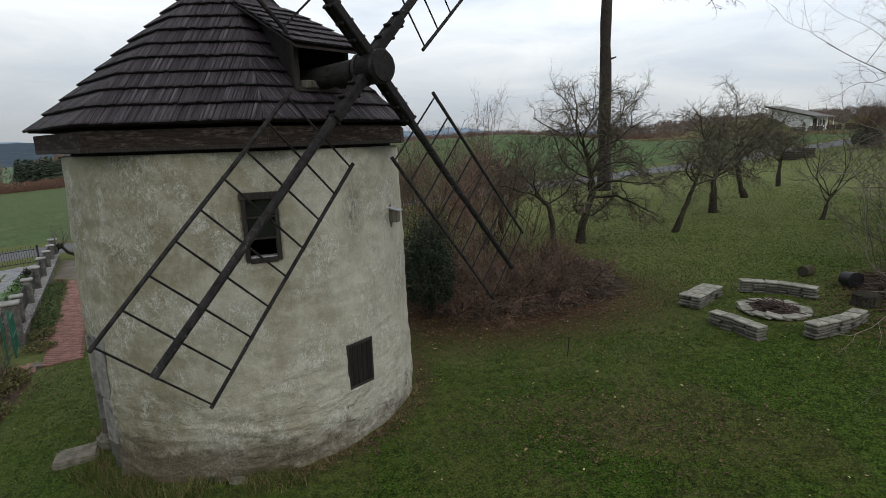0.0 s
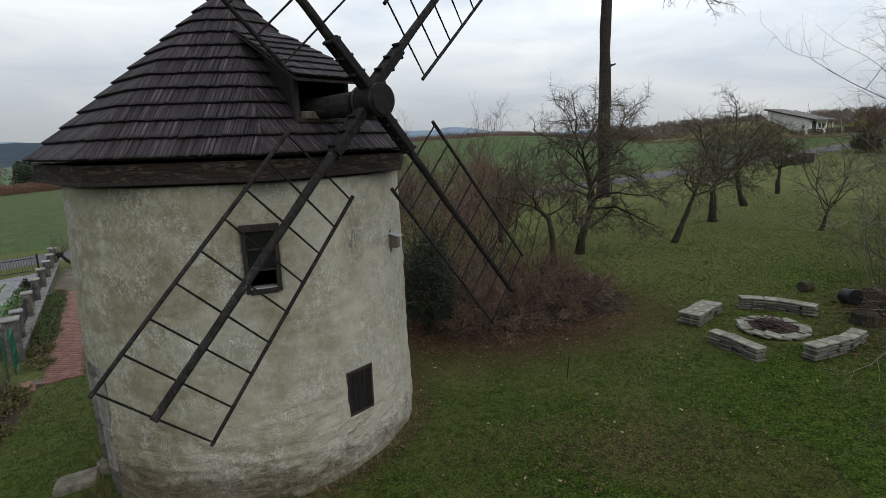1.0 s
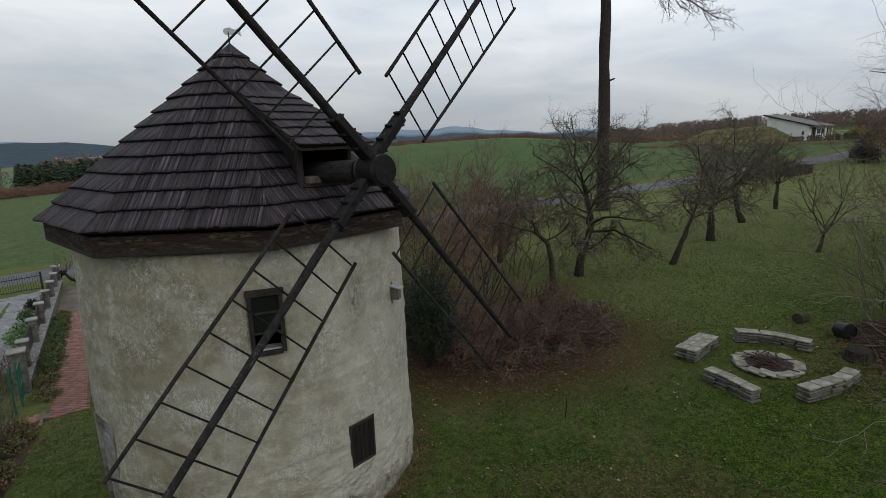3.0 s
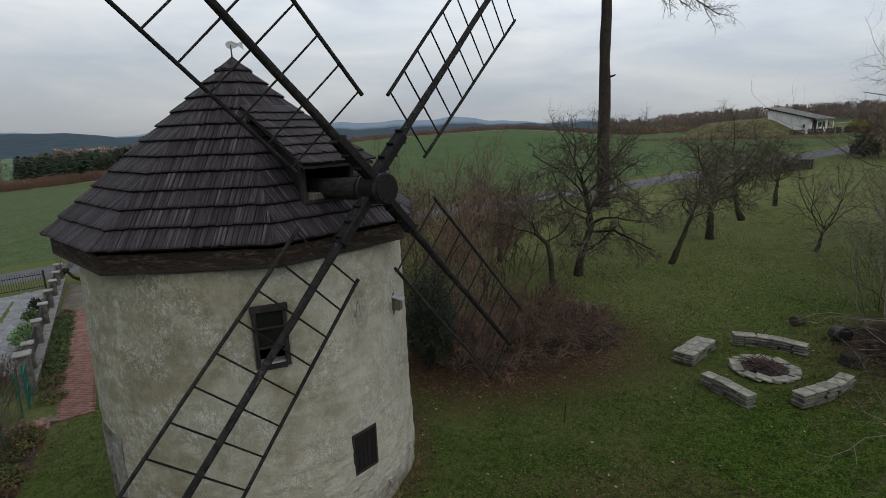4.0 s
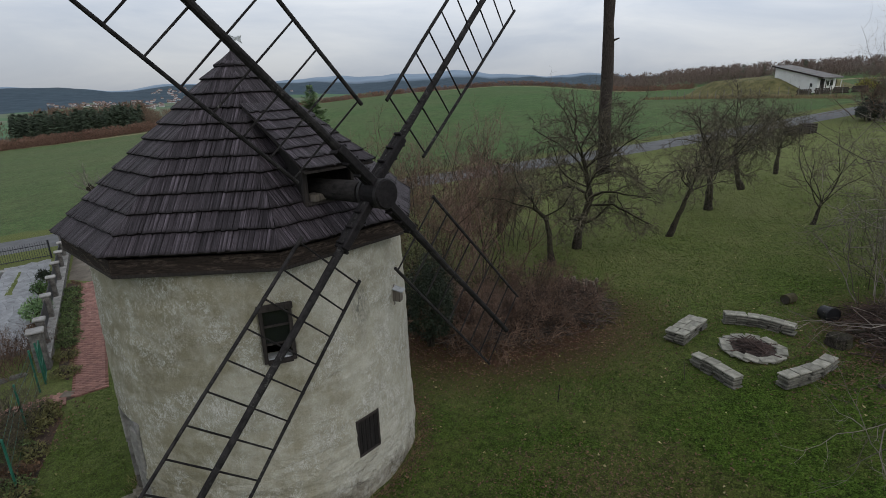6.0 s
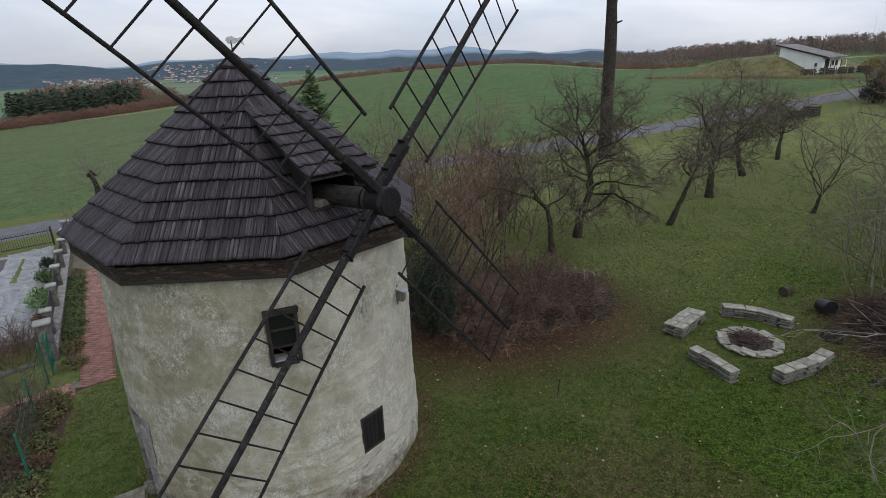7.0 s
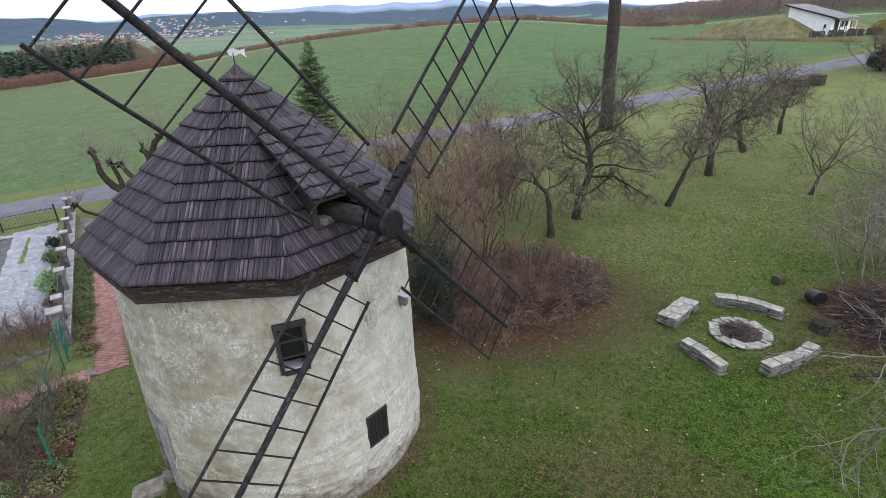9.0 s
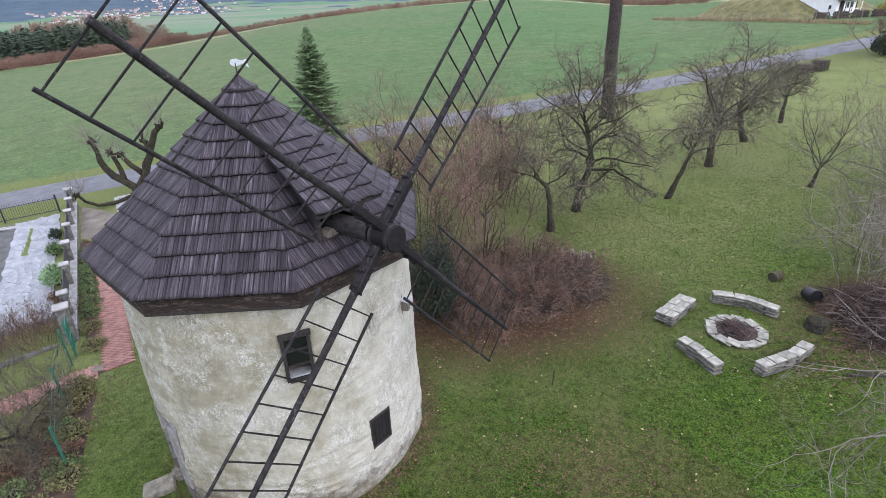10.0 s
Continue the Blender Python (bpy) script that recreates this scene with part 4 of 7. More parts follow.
def build_sails():
    s = Shape()
    s.tube([HUB - N * 3.2, HUB - N * 1.0, HUB - N * 0.45, HUB - N * 0.30], [0.18, 0.20, 0.205, 0.21], 20)
    part("windshaft", s, SHAFT, mill, "grey cracked oak windshaft", smooth=False)
    s = Shape()
    s.tube([HUB - N * 0.20, HUB - N * 0.17, HUB + N * 0.32, HUB + N * 0.35], [0.23, 0.265, 0.27, 0.25], 28)
    hub = part("hub", s, POLE, mill, "dark iron-bound sail hub")
    for o in (-0.14, 0.28):
        b = Shape()
        b.tube([HUB + N * (o - 0.035), HUB + N * (o + 0.035)], [0.278, 0.278], 28)
        part("iron_band", b, IRON, hub)
    rng = random.Random(3)
    # way of the lattice, way of its bars, shift from the hub, first bar and step, half widths and their growth a bar on both sides, way of the pole where it differs, length
    specs = [((-0.4765, -0.5067, -0.7185), (0.4463, 0.5703, -0.6896), (-0.003, -0.014, 0.012), 1.515, 0.526, 0.795, 0.0377, 0.819, 0.0006, (-0.4506, -0.5395, -0.7113), 5.73),
             ((0.4630, 0.5535, 0.6923), (0.3519, 0.5957, -0.7220), (-0.070, -0.033, 0.073), 1.488, 0.536, 0.8205, 0.0258, 0.769, 0.0110, None, 6.00),
             ((-0.4701, -0.5383, 0.6994), (0.6271, 0.3760, 0.6822), (0.100, -0.009, 0.061), 1.436, 0.529, 0.808, 0.0248, 0.8515, 0.0108, None, 5.72),
             ((0.4589, 0.5056, -0.7306), (0.4336, 0.5861, 0.6844), (0.057, -0.028, 0.017), 1.38, 0.527, 0.876, 0.0060, 0.836, 0.0185, None, 5.80)]
    for e, side, shift, t0, dt, wr, gr, wl_, gl, own, length in specs:
        e, side = Vector(e).normalized(), Vector(side)
        side = (side - e * side.dot(e)).normalized()
        base = HUB + Vector(shift)
        stem = Vector(own).normalized() if own else e
        q = N.cross(stem)
        arm = Shape()
        pts = [base + stem * t for t in (0.0, 1.1, 1.75, 2.6, 3.5, 4.4, length)]
        pts = pts[:2] + [p + side * rng.uniform(-0.012, 0.012) for p in pts[2:]]
        arm.tube(pts, [0.085, 0.080, 0.072, 0.067, 0.063, 0.060, 0.057], 10)
        sail = part("sail", arm, WEATHERED, mill, "long weathered sail pole with lattice frame")
        # the stock clamped to the pole near the hub, with its wedges
        turn = Matrix((stem, q, N)).transposed().to_4x4()
        for z in (-0.085, 0.075):
            bm_ = Shape()
            bm_.box((1.16, 0.165, 0.085), Matrix.Translation(base + stem * 0.62 + N * z) @ turn, 0.02)
            part("cheek_beam", bm_, POLE, sail)
        for t in (0.52, 0.84, 1.16):
            for sg in (-1, 1):
                c = Shape()
                c.box((0.045, 0.075, 0.16), Matrix.Translation(base + stem * (t + sg * 0.045) + q * sg * 0.095) @ turn, 0.01)
                part("wedge", c, POLE, sail)
        for sg, w0, g in ((1, wr, gr), (-1, wl_, gl)):
            r = Shape()
            a, b = base + e * (t0 - 0.09) + side * (sg * (w0 - 0.15 * g)), base + e * (t0 + dt * 8.12) + side * (sg * (w0 + 8.1 * g))
            mids = [a.lerp(b, f) + side * rng.uniform(-0.010, 0.010) for f in (0.33, 0.66)]
            r.tube([a, mids[0], mids[1], b], [0.034, 0.032, 0.031, 0.030], 8)
            part("rail", r, WEATHERED, sail)
        for j in range(9):
            t = t0 + dt * j
            r = Shape()
            tilt = rng.uniform(-0.012, 0.012)
            r.tube([base + e * (t - tilt) - side * (wl_ + gl * j + 0.03), base + e * t, base + e * (t + tilt) + side * (wr + gr * j + 0.03)], [0.016, 0.018, 0.016], 6)
            part("bar", r, BARWOOD, sail)


def build_openings():
    # upper window: a weathered frame with three panes
    def facing(az, r, z, dz=0.0):
        return pose(*ring(az, r, z), 0, 0, az)

    win = part("window", Shape().box((0.10, 0.66, 0.12), facing(-67.6, 3.50, 5.17), 0.012), TIMBER, mill, "small dark weathered wooden window")
    for x in (-1, 1):
        s = Shape().box((0.09, 0.075, 1.12), facing(-67.6, 3.49, 4.60) @ Matrix.Translation((0, x * 0.265, 0)), 0.01)
        part("window_frame", s, TIMBER, win)
    for z, h in ((4.04, 0.08), (4.43, 0.035), (4.80, 0.035)):
        s = Shape().box((0.08, 0.47, h), facing(-67.6, 3.485, z), 0.006)
        part("window_frame", s, TIMBER, win)
    for z, h in ((4.615, 0.34), (4.96, 0.29)):
        s = Shape().box((0.006, 0.47, h), facing(-67.6, 3.47, z))
        part("pane", s, GLASS, win).visible_shadow = False
    s = Shape().box((0.34, 0.46, 0.025), facing(-67.6, 3.27, 4.07) @ pose(0, 0, 0, 0, -6, 0), 0.004)
    part("inner_sill", s, DULL_PALE, win)
    # lower window: a closed plank shutter
    shut = part("shutter", Shape().box((0.05, 0.66, 0.06), facing(-39.6, 3.53, 2.085), 0.008), TIMBER, mill, "closed dark plank shutter")
    for j in range(5):
        s = Shape().box((0.03, 0.121, 0.92), facing(-39.6, 3.505, 1.645) @ Matrix.Translation((0, (j - 2) * 0.125, 0)), 0.006)
        part("plank", s, BLACKISH_BOARDS, shut)
    for x in (-1, 1):
        s = Shape().box((0.05, 0.05, 0.95), facing(-39.6, 3.52, 1.645) @ Matrix.Translation((0, x * 0.31, 0)), 0.008)
        part("shutter_frame", s, TIMBER, shut)
    s = Shape().box((0.05, 0.66, 0.05), facing(-39.6, 3.525, 1.195), 0.008)
    part("shutter_frame", s, TIMBER, shut)
    # door on the far side, with its granite surround behind a broken plaster edge
    door = part("door", Shape().box((0.06, 1.0, 2.6), facing(-139.2, 3.22, 0.95), 0.01), TIMBER, mill, "dark plank door in a granite surround")
    for az, turn in ((-128.6, 3), (-151.0, -3)):
        z = -0.45
        for h, w, o in ((0.42, 0.36, -0.05), (0.36, 0.42, -0.02), (0.95, 0.36, 0.0), (1.0, 0.40, 0.01)):
            s = Shape().box((0.30, w, h - 0.014), facing(az, 3.385 + o, z + h / 2) @ pose(0, 0, 0, 0, 0, turn), 0.035)
            part("jamb_stone", s, JAMB if h > 0.5 else DARK_STONE, door, "grey granite jamb stone")
            z += h
    rng = random.Random(14)
    z = 0.05
    while z < 2.3:
        h = rng.uniform(0.10, 0.24)
        s = Shape().box((0.10, rng.uniform(0.05, 0.13), h + 0.02), facing(-123.1 - rng.uniform(0, 0.9), wall_radius(z) - 0.11, z + h / 2) @ pose(0, 0, 0, rng.uniform(-8, 8), 0, 8), 0.02)
        part("broken_edge", s, SHADED_CLAY, door, "broken reddish plaster edge, darkened as a shaded gap")
        z += h
    s = Shape().box((0.30, 1.9, 0.26), facing(-139, 3.30, 2.39), 0.02)
    part("lintel", s, GRANITE, door, "grey granite lintel")


def build_vane():
    rod = Shape().tube([(0, 0, TOP_Z), (0, 0, TOP_Z + 0.30)], [0.02, 0.012], 8)
    vane = part("weather_vane", rod, IRON, mill, "pale sheet-metal weather vane shaped like a fish")
    out = [(-0.29, 0.02), (-0.26, 0.09), (-0.17, 0.13), (-0.08, 0.125), (-0.05, 0.15), (-0.01, 0.115), (0.10, 0.075), (0.17, 0.07), (0.26, 0.10), (0.36, 0.11),
           (0.32, 0.02), (0.33, -0.06), (0.37, -0.15), (0.26, -0.09), (0.16, -0.02), (0.05, -0.075), (-0.08, -0.10), (-0.10, -0.125), (-0.15, -0.10), (-0.24, -0.07)]
    f = Shape().prism([(0.06 + 0.60 * u, 0.68 * v) for u, v in out], -0.006, 0.006, pose(0, 0, TOP_Z + 0.29, 90, 0, 4))
    part("fish", f, ZINC, vane)


build_wall()
build_roof()
build_dormer()
build_sails()
build_openings()
build_vane()


# ---- trees and shrubs ----
def sway(rng, amount):
    return Vector((rng.gauss(0, amount), rng.gauss(0, amount), rng.gauss(0, amount)))


def grow(rng, wood, twigs, p, d, length, r, level, plan):
    """One limb with all that branches off it. plan: a dict of lists, one value a level."""
    n = plan["segs"][level]
    pts, radii = [Vector(p)], [r]
    d = Vector(d).normalized()
    for i in range(n):
        d = (d + sway(rng, plan["wander"][level]) + Vector((0, 0, plan["rise"][level]))).normalized()
        pts.append(pts[-1] + d * (length / n))
        radii.append(r * (1 - (1 - plan["taper"]) * (i + 1) / n))
    last = level == len(plan["segs"]) - 1
    target = wood if level < plan["solid"] else twigs
    target.tube(pts, radii, plan["sides"][level], caps=level < 2)
    if last:
        return
    kids = plan["kids"][level]
    for k in range(kids):
        f = plan["bare"][level] + (1 - plan["bare"][level]) * (k + rng.random()) / kids
        f = min(f, 0.999)
        i = min(int(f * n), n - 1)
        q = pts[i].lerp(pts[i + 1], f * n - i)
        along = (pts[i + 1] - pts[i]).normalized()
        out = along.orthogonal().normalized()
        out = Matrix.Rotation(rng.uniform(0, 2 * math.pi), 3, along) @ out
        ang = radians(rng.gauss(plan["angle"][level], 12))
        kd = along * math.cos(ang) + out * math.sin(ang)
        kl = length * plan["shrink"][level] * rng.uniform(0.65, 1.2) * (1.15 - 0.5 * f)
        kr = min(radii[i] * 0.72, plan["thin"][level] * rng.uniform(0.8, 1.2))
        grow(rng, wood, twigs, q, kd, kl, kr, level + 1, plan)


APPLE = dict(segs=[6, 8, 6, 4, 2], wander=[0.10, 0.25, 0.32, 0.32, 0.28], rise=[0.04, 0.06, 0.0, -0.04, 0.0], sides=[9, 6, 4, 3, 3],
             kids=[5, 9, 8, 6], bare=[0.55, 0.15, 0.1, 0.05], angle=[58, 52, 54, 54], shrink=[1.0, 0.60, 0.56, 0.50], thin=[0.08, 0.031, 0.0145, 0.0082], taper=0.32, solid=2)


def tree(name, seed, x, y, trunk, r, label, plan, bark=None, twig=None, group="", limbs=None, sink=0.15, stout=0.66):
    """A bare tree. trunk: points (dx, dy, dz) from its foot; limbs: starts and lengths of its main limbs."""
    rng = random.Random(seed)
    foot = Vector((x, y, ground_z(x, y) - sink))
    root = thing(name, foot, 0, label, "tree", group)
    wood, twigs = Shape(), Shape()
    pts = [Vector((0, 0, 0))] + [Vector(p) for p in trunk]
    n = len(pts)
    radii = [r * (1.35 if i == 0 else 1 - 0.45 * i / (n - 1)) for i in range(n)]
    # rounder course between the given points
    fine, fr = [], []
    for i in range(n - 1):
        for j in range(4):
            f = j / 4
            fine.append(pts[i].lerp(pts[i + 1], f) + sway(rng, r * 0.10))
            fr.append((radii[i] + (radii[i + 1] - radii[i]) * f) * rng.uniform(0.90, 1.12))
    fine.append(pts[-1])
    fr.append(radii[-1])
    wood.tube(fine, fr, 10)
    if limbs is None:
        limbs = [(rng.uniform(0.55, 1.0), rng.uniform(0, 360), rng.uniform(25, 65), rng.uniform(2.2, 3.4)) for _ in range(6)]
    for f, az, elev, length in limbs:
        k = min(int(f * (len(fine) - 1)), len(fine) - 2)
        p = fine[k].lerp(fine[k + 1], f * (len(fine) - 1) - k)
        a, e = radians(az), radians(elev)
        d = Vector((math.cos(a) * math.cos(e), math.sin(a) * math.cos(e), math.sin(e)))
        grow(rng, wood, twigs, p, d, length, fr[k] * rng.uniform(0.55, 0.75) * stout, 1, plan)
    part("trunk", wood, bark or BARK, root, smooth=True, fix=False)
    part("crown", twigs, twig or TWIG, root, fix=False)
    return root


def orchard():
    lab = "bare gnarled fruit tree standing on the lawn"
    tree("fruit_tree", 21, 6.62, 26.1, [(0.05, 0, 1.0), (0.3, -0.1, 1.9), (0.55, -0.1, 2.8), (0.4, 0, 3.7), (0.1, 0, 4.7)], 0.20, "big gnarled bare fruit tree with a dense crown", dict(APPLE, kids=[5, 10, 8, 7]), group="orchard trees",
         limbs=[(0.38, 185, 22, 3.6), (0.5, 350, 24, 3.2), (0.55, 250, 30, 3.4), (0.62, 120, 30, 3.4), (0.75, 20, 32, 3.8), (0.82, 195, 40, 3.8), (0.9, 300, 45, 3.2), (1.0, 170, 68, 3.6), (1.0, 30, 60, 3.6), (1.0, 100, 76, 3.6), (0.3, 335, -4, 1.8), (0.6, 290, 20, 3.2), (0.7, 150, 25, 3.6), (0.9, 350, 40, 3.6), (1.0, 260, 65, 3.2)])
    tree("fruit_tree", 22, 11.5, 26.8, [(0.35, 0, 1.0), (0.75, 0.1, 2.0), (1.05, 0.2, 2.7)], 0.145, "bare fruit tree leaning to one side", APPLE, group="orchard trees",
         limbs=[(0.85, 5, 25, 3.4), (0.95, 160, 45, 2.7), (1.0, 70, 55, 3.2), (1.0, 340, 60, 2.9), (1.0, 220, 50, 2.7)])
    tree("fruit_tree", 23, 15.5, 31.1, [(0, 0, 1.2), (-0.05, 0, 1.9), (0.15, 0.1, 2.6)], 0.22, "bare fruit tree with a dark straight trunk", APPLE, group="orchard trees",
         limbs=[(0.75, 10, 30, 4.3), (0.75, 190, 35, 3.8), (0.85, 80, 42, 4.1), (0.9, 280, 38, 3.8), (0.8, 355, 40, 4.5), (0.9, 165, 55, 4.3), (1.0, 190, 66, 4.3), (1.0, 60, 60, 4.3), (0.95, 15, 52, 5.0), (1.0, 120, 70, 4.3), (0.9, 230, 30, 3.4), (0.9, 320, 28, 3.8)])
    tree("fruit_tree", 24, 19.5, 35.1, [(-0.3, 0, 1.1), (-0.7, 0, 2.3), (-0.6, 0, 3.4)], 0.19, "bare fruit tree with a bent trunk", APPLE, group="orchard trees",
         limbs=[(0.7, 10, 30, 4.1), (0.8, 330, 40, 3.8), (0.9, 60, 50, 3.8), (1.0, 30, 62, 4.1), (1.0, 180, 50, 3.2), (1.0, 350, 20, 3.6)])
    tree("fruit_tree", 25, 18.8, 26.7, [(0.1, 0, 0.6), (0.25, 0, 1.3)], 0.11, "slender young bare fruit tree", dict(APPLE, rise=[0.05, 0.06, 0.05, 0.05, 0.05], wander=[0.1, 0.14, 0.18, 0.2, 0.2], kids=[5, 7, 6, 4], thin=[0.06, 0.026, 0.013, 0.008]), group="orchard trees",
         limbs=[(0.8, 10, 42, 3.8), (1.0, 165, 42, 3.6), (1.0, 60, 55, 3.8), (0.9, 300, 45, 3.2), (0.8, 190, 42, 3.2), (1.0, 350, 44, 3.6), (1.0, 120, 62, 3.4)])
    tree("fruit_tree", 26, 23.7, 38.5, [(0, 0, 1.3), (0.1, 0, 2.4)], 0.15, lab, APPLE, group="orchard trees")
    tree("fruit_tree", 27, 3.1, 30.0, [(0, 0, 1.6), (0.05, 0, 2.8), (-0.1, 0, 4.2)], 0.15, lab, APPLE, group="orchard trees")
    tree("fruit_tree", 28, -2.9, 27.2, [(0, 0, 1.3), (-0.1, 0, 2.5), (0, 0, 4.0)], 0.16, lab, APPLE, group="orchard trees")
    tree("fruit_tree", 29, 4.95, 24.0, [(-0.1, 0, 0.9), (-0.15, 0, 1.7), (-0.35, 0, 2.5), (-0.9, 0, 2.9)], 0.15, "bare mossy fruit tree beside a thicket", APPLE, group="orchard trees",
         limbs=[(0.75, 0, 30, 2.7), (0.8, 180, 35, 2.9), (1.0, 200, 30, 2.9), (1.0, 90, 60, 2.5), (1.0, 300, 55, 2.5)])


def tall_tree():
    rng = random.Random(8)
    x, y = 13.0, 44.2
    root = thing("tall_tree", (x, y, ground_z(x, y) - 0.2), 0, "very tall tree with a straight bare trunk", "tree")
    wood, twigs = Shape(), Shape()
    zs = [0, 0.6, 2.5, 5, 8, 10, 11.5, 13, 15, 17, 20, 24, 28]
    rs = [0.72, 0.56, 0.51, 0.49, 0.47, 0.45, 0.39, 0.43, 0.40, 0.37, 0.32, 0.25, 0.17]
    pts = [Vector((0.05 * math.sin(z * 0.9) - 0.012 * z, 0.05 * math.cos(z * 0.7), z)) for z in zs]
    wood.tube(pts, rs, 14)
    for z, s in ((10.4, 1), (13.9, -1), (16.6, 1)):
        wood.tube([(0.25 * s, -0.2, z), (0.6 * s, -0.35, z + 0.12)], [0.09, 0.05], 7)
    plan = dict(segs=[6, 8, 5, 4, 3], wander=[0.1, 0.12, 0.2, 0.22, 0.25], rise=[0, -0.10, -0.05, -0.04, 0.0], sides=[8, 6, 4, 3, 3], kids=[5, 13, 8, 6], bare=[0.3, 0.3, 0.15, 0.1],
                angle=[60, 45, 45, 45], shrink=[1, 0.32, 0.45, 0.5], thin=[0.08, 0.04, 0.022, 0.015], taper=0.35, solid=2)
    for az, z, elev, length in ((180, 18.5, 20, 8.6), (0, 17.9, 14, 9.5), (340, 18.4, 25, 8.0), (10, 18.2, 24, 8.5), (175, 19.0, 14, 7.5), (80, 20, 25, 8), (200, 20.5, 30, 8.0), (260, 21, 30, 6.0), (20, 22, 30, 7), (140, 22.5, 30, 7), (300, 23.5, 30, 6), (60, 25, 35, 5.5), (220, 26, 35, 5.5)):
        a, e = radians(az), radians(elev)
        grow(rng, wood, twigs, (-0.3, 0, z), (math.cos(a) * math.cos(e), math.sin(a) * math.cos(e), math.sin(e)), length, 0.09, 1, plan)
    part("trunk", wood, PINE_BARK, root, smooth=True, fix=False)
    part("crown", twigs, TWIG, root, fix=False)


BUSH = dict(segs=[6, 4, 3, 1], wander=[0.14, 0.2, 0.24, 0.25], rise=[0.02, 0.04, 0.03, 0.02], sides=[4, 3, 3, 3], kids=[6, 4, 3], bare=[0.25, 0.15, 0.1],
            angle=[36, 42, 45], shrink=[0.5, 0.5, 0.55], thin=[0.016, 0.012, 0.010], taper=0.35, solid=0)


def bush(name, seed, x, y, height, spread, stems, label, material, plan=BUSH, r=0.02, lean=(0, 0), group="", category="shrub", splay=0.5):
    rng = random.Random(seed)
    sh = Shape()
    for _ in range(stems):
        a, q = rng.uniform(0, 2 * math.pi), rng.random() ** 0.6
        px, py = q * spread * 0.5 * math.cos(a), q * spread * 0.5 * math.sin(a)
        d = (splay * q * math.cos(a) + lean[0] + rng.gauss(0, 0.12), splay * q * math.sin(a) + lean[1] + rng.gauss(0, 0.12), 1)
        grow(rng, sh, sh, (px, py, ground_z(x + px, y + py) - ground_z(x, y) - 0.06), d, height * rng.uniform(0.65, 1.1), r * rng.uniform(0.6, 1.2), 0, plan)
    return solo(name, sh, material, label, category, group, m=pose(x, y, ground_z(x, y)), fix=False)


def heap(name, seed, x, y, rx, ry, h, count, label, material, reach=(0.5, 1.6), r=0.012, category="brush pile"):
    """A heap of cut branches thrown over one another."""
    rng = random.Random(seed)
    sh = Shape()
    for _ in range(count):
        a, q = rng.uniform(0, 2 * math.pi), rng.random() ** 0.7
        px, py = q * rx * math.cos(a), q * ry * math.sin(a)
        z = h * (1 - q * q) * rng.uniform(0.05, 1.0) + 0.03
        g = ground_z(x + px, y + py) - ground_z(x, y)
        d = Vector((rng.gauss(0, 1), rng.gauss(0, 1), rng.gauss(0, 0.28)))
        d = d.normalized() * rng.uniform(*reach) * 0.5
        bend = sway(rng, 0.06)
        rr = r * rng.uniform(0.5, 1.8)
        c = Vector((px, py, z + g))
        pts = [c - d, c + bend, c + d + sway(rng, 0.05)]
        for p in pts:
            p.z = max(p.z, g + 0.01)
        sh.tube(pts, [rr, rr * 0.8, rr * 0.4], 4 if rr > 0.015 else 3, caps=rr > 0.02)
    return solo(name, sh, material, label, category, kind="stuff", m=pose(x, y, ground_z(x, y)), fix=False)


def leafy(name, seed, x, y, height, rx, ry, count, size, label, material, category="shrub", z0=0.1):
    """An evergreen bush: branches that carry many small leaf clumps."""
    rng = random.Random(seed)
    root = thing(name, (x, y, ground_z(x, y) - 0.03), 0, label, category)
    wood, leaves = Shape(), Shape()
    tips = []
    for _ in range(14):
        a, e = rng.uniform(0, 2 * math.pi), rng.uniform(0.4, 1.3)
        p = Vector((rx * 0.8 * math.cos(a) * math.cos(e), ry * 0.8 * math.sin(a) * math.cos(e), z0 + height * 0.9 * math.sin(e)))
        wood.tube([(rng.uniform(-0.1, 0.1), rng.uniform(-0.1, 0.1), 0), p * 0.5 + sway(rng, 0.08), p], [0.03, 0.02, 0.008], 5, caps=False)
    for _ in range(count):
        a, u = rng.uniform(0, 2 * math.pi), rng.uniform(-0.2, 1)
        k = (0.55 + 0.45 * rng.random() ** 0.5) * (0.8 + 0.35 * noise.noise((3 * math.cos(a) + seed, 3 * math.sin(a), 3 * u)))
        s = math.sqrt(max(0.0, 1 - max(u, 0) ** 2))
        p = Vector((rx * k * s * math.cos(a), ry * k * s * math.sin(a), max(0.02, z0 + height * (0.35 + 0.65 * u) * k)))
        for _ in range(3):
            n1, n2 = sway(rng, 1).normalized(), sway(rng, 1).normalized()
            q = p + sway(rng, size * 0.8)
            leaves.add([q - n1 * size, q + n2 * size * 0.45, q + n1 * size, q - n2 * size * 0.45], [(0, 1, 2, 3)])
    part("stem_wood", wood, BARK, root, fix=False)
    part("foliage", leaves, material, root, fix=False)
    return root


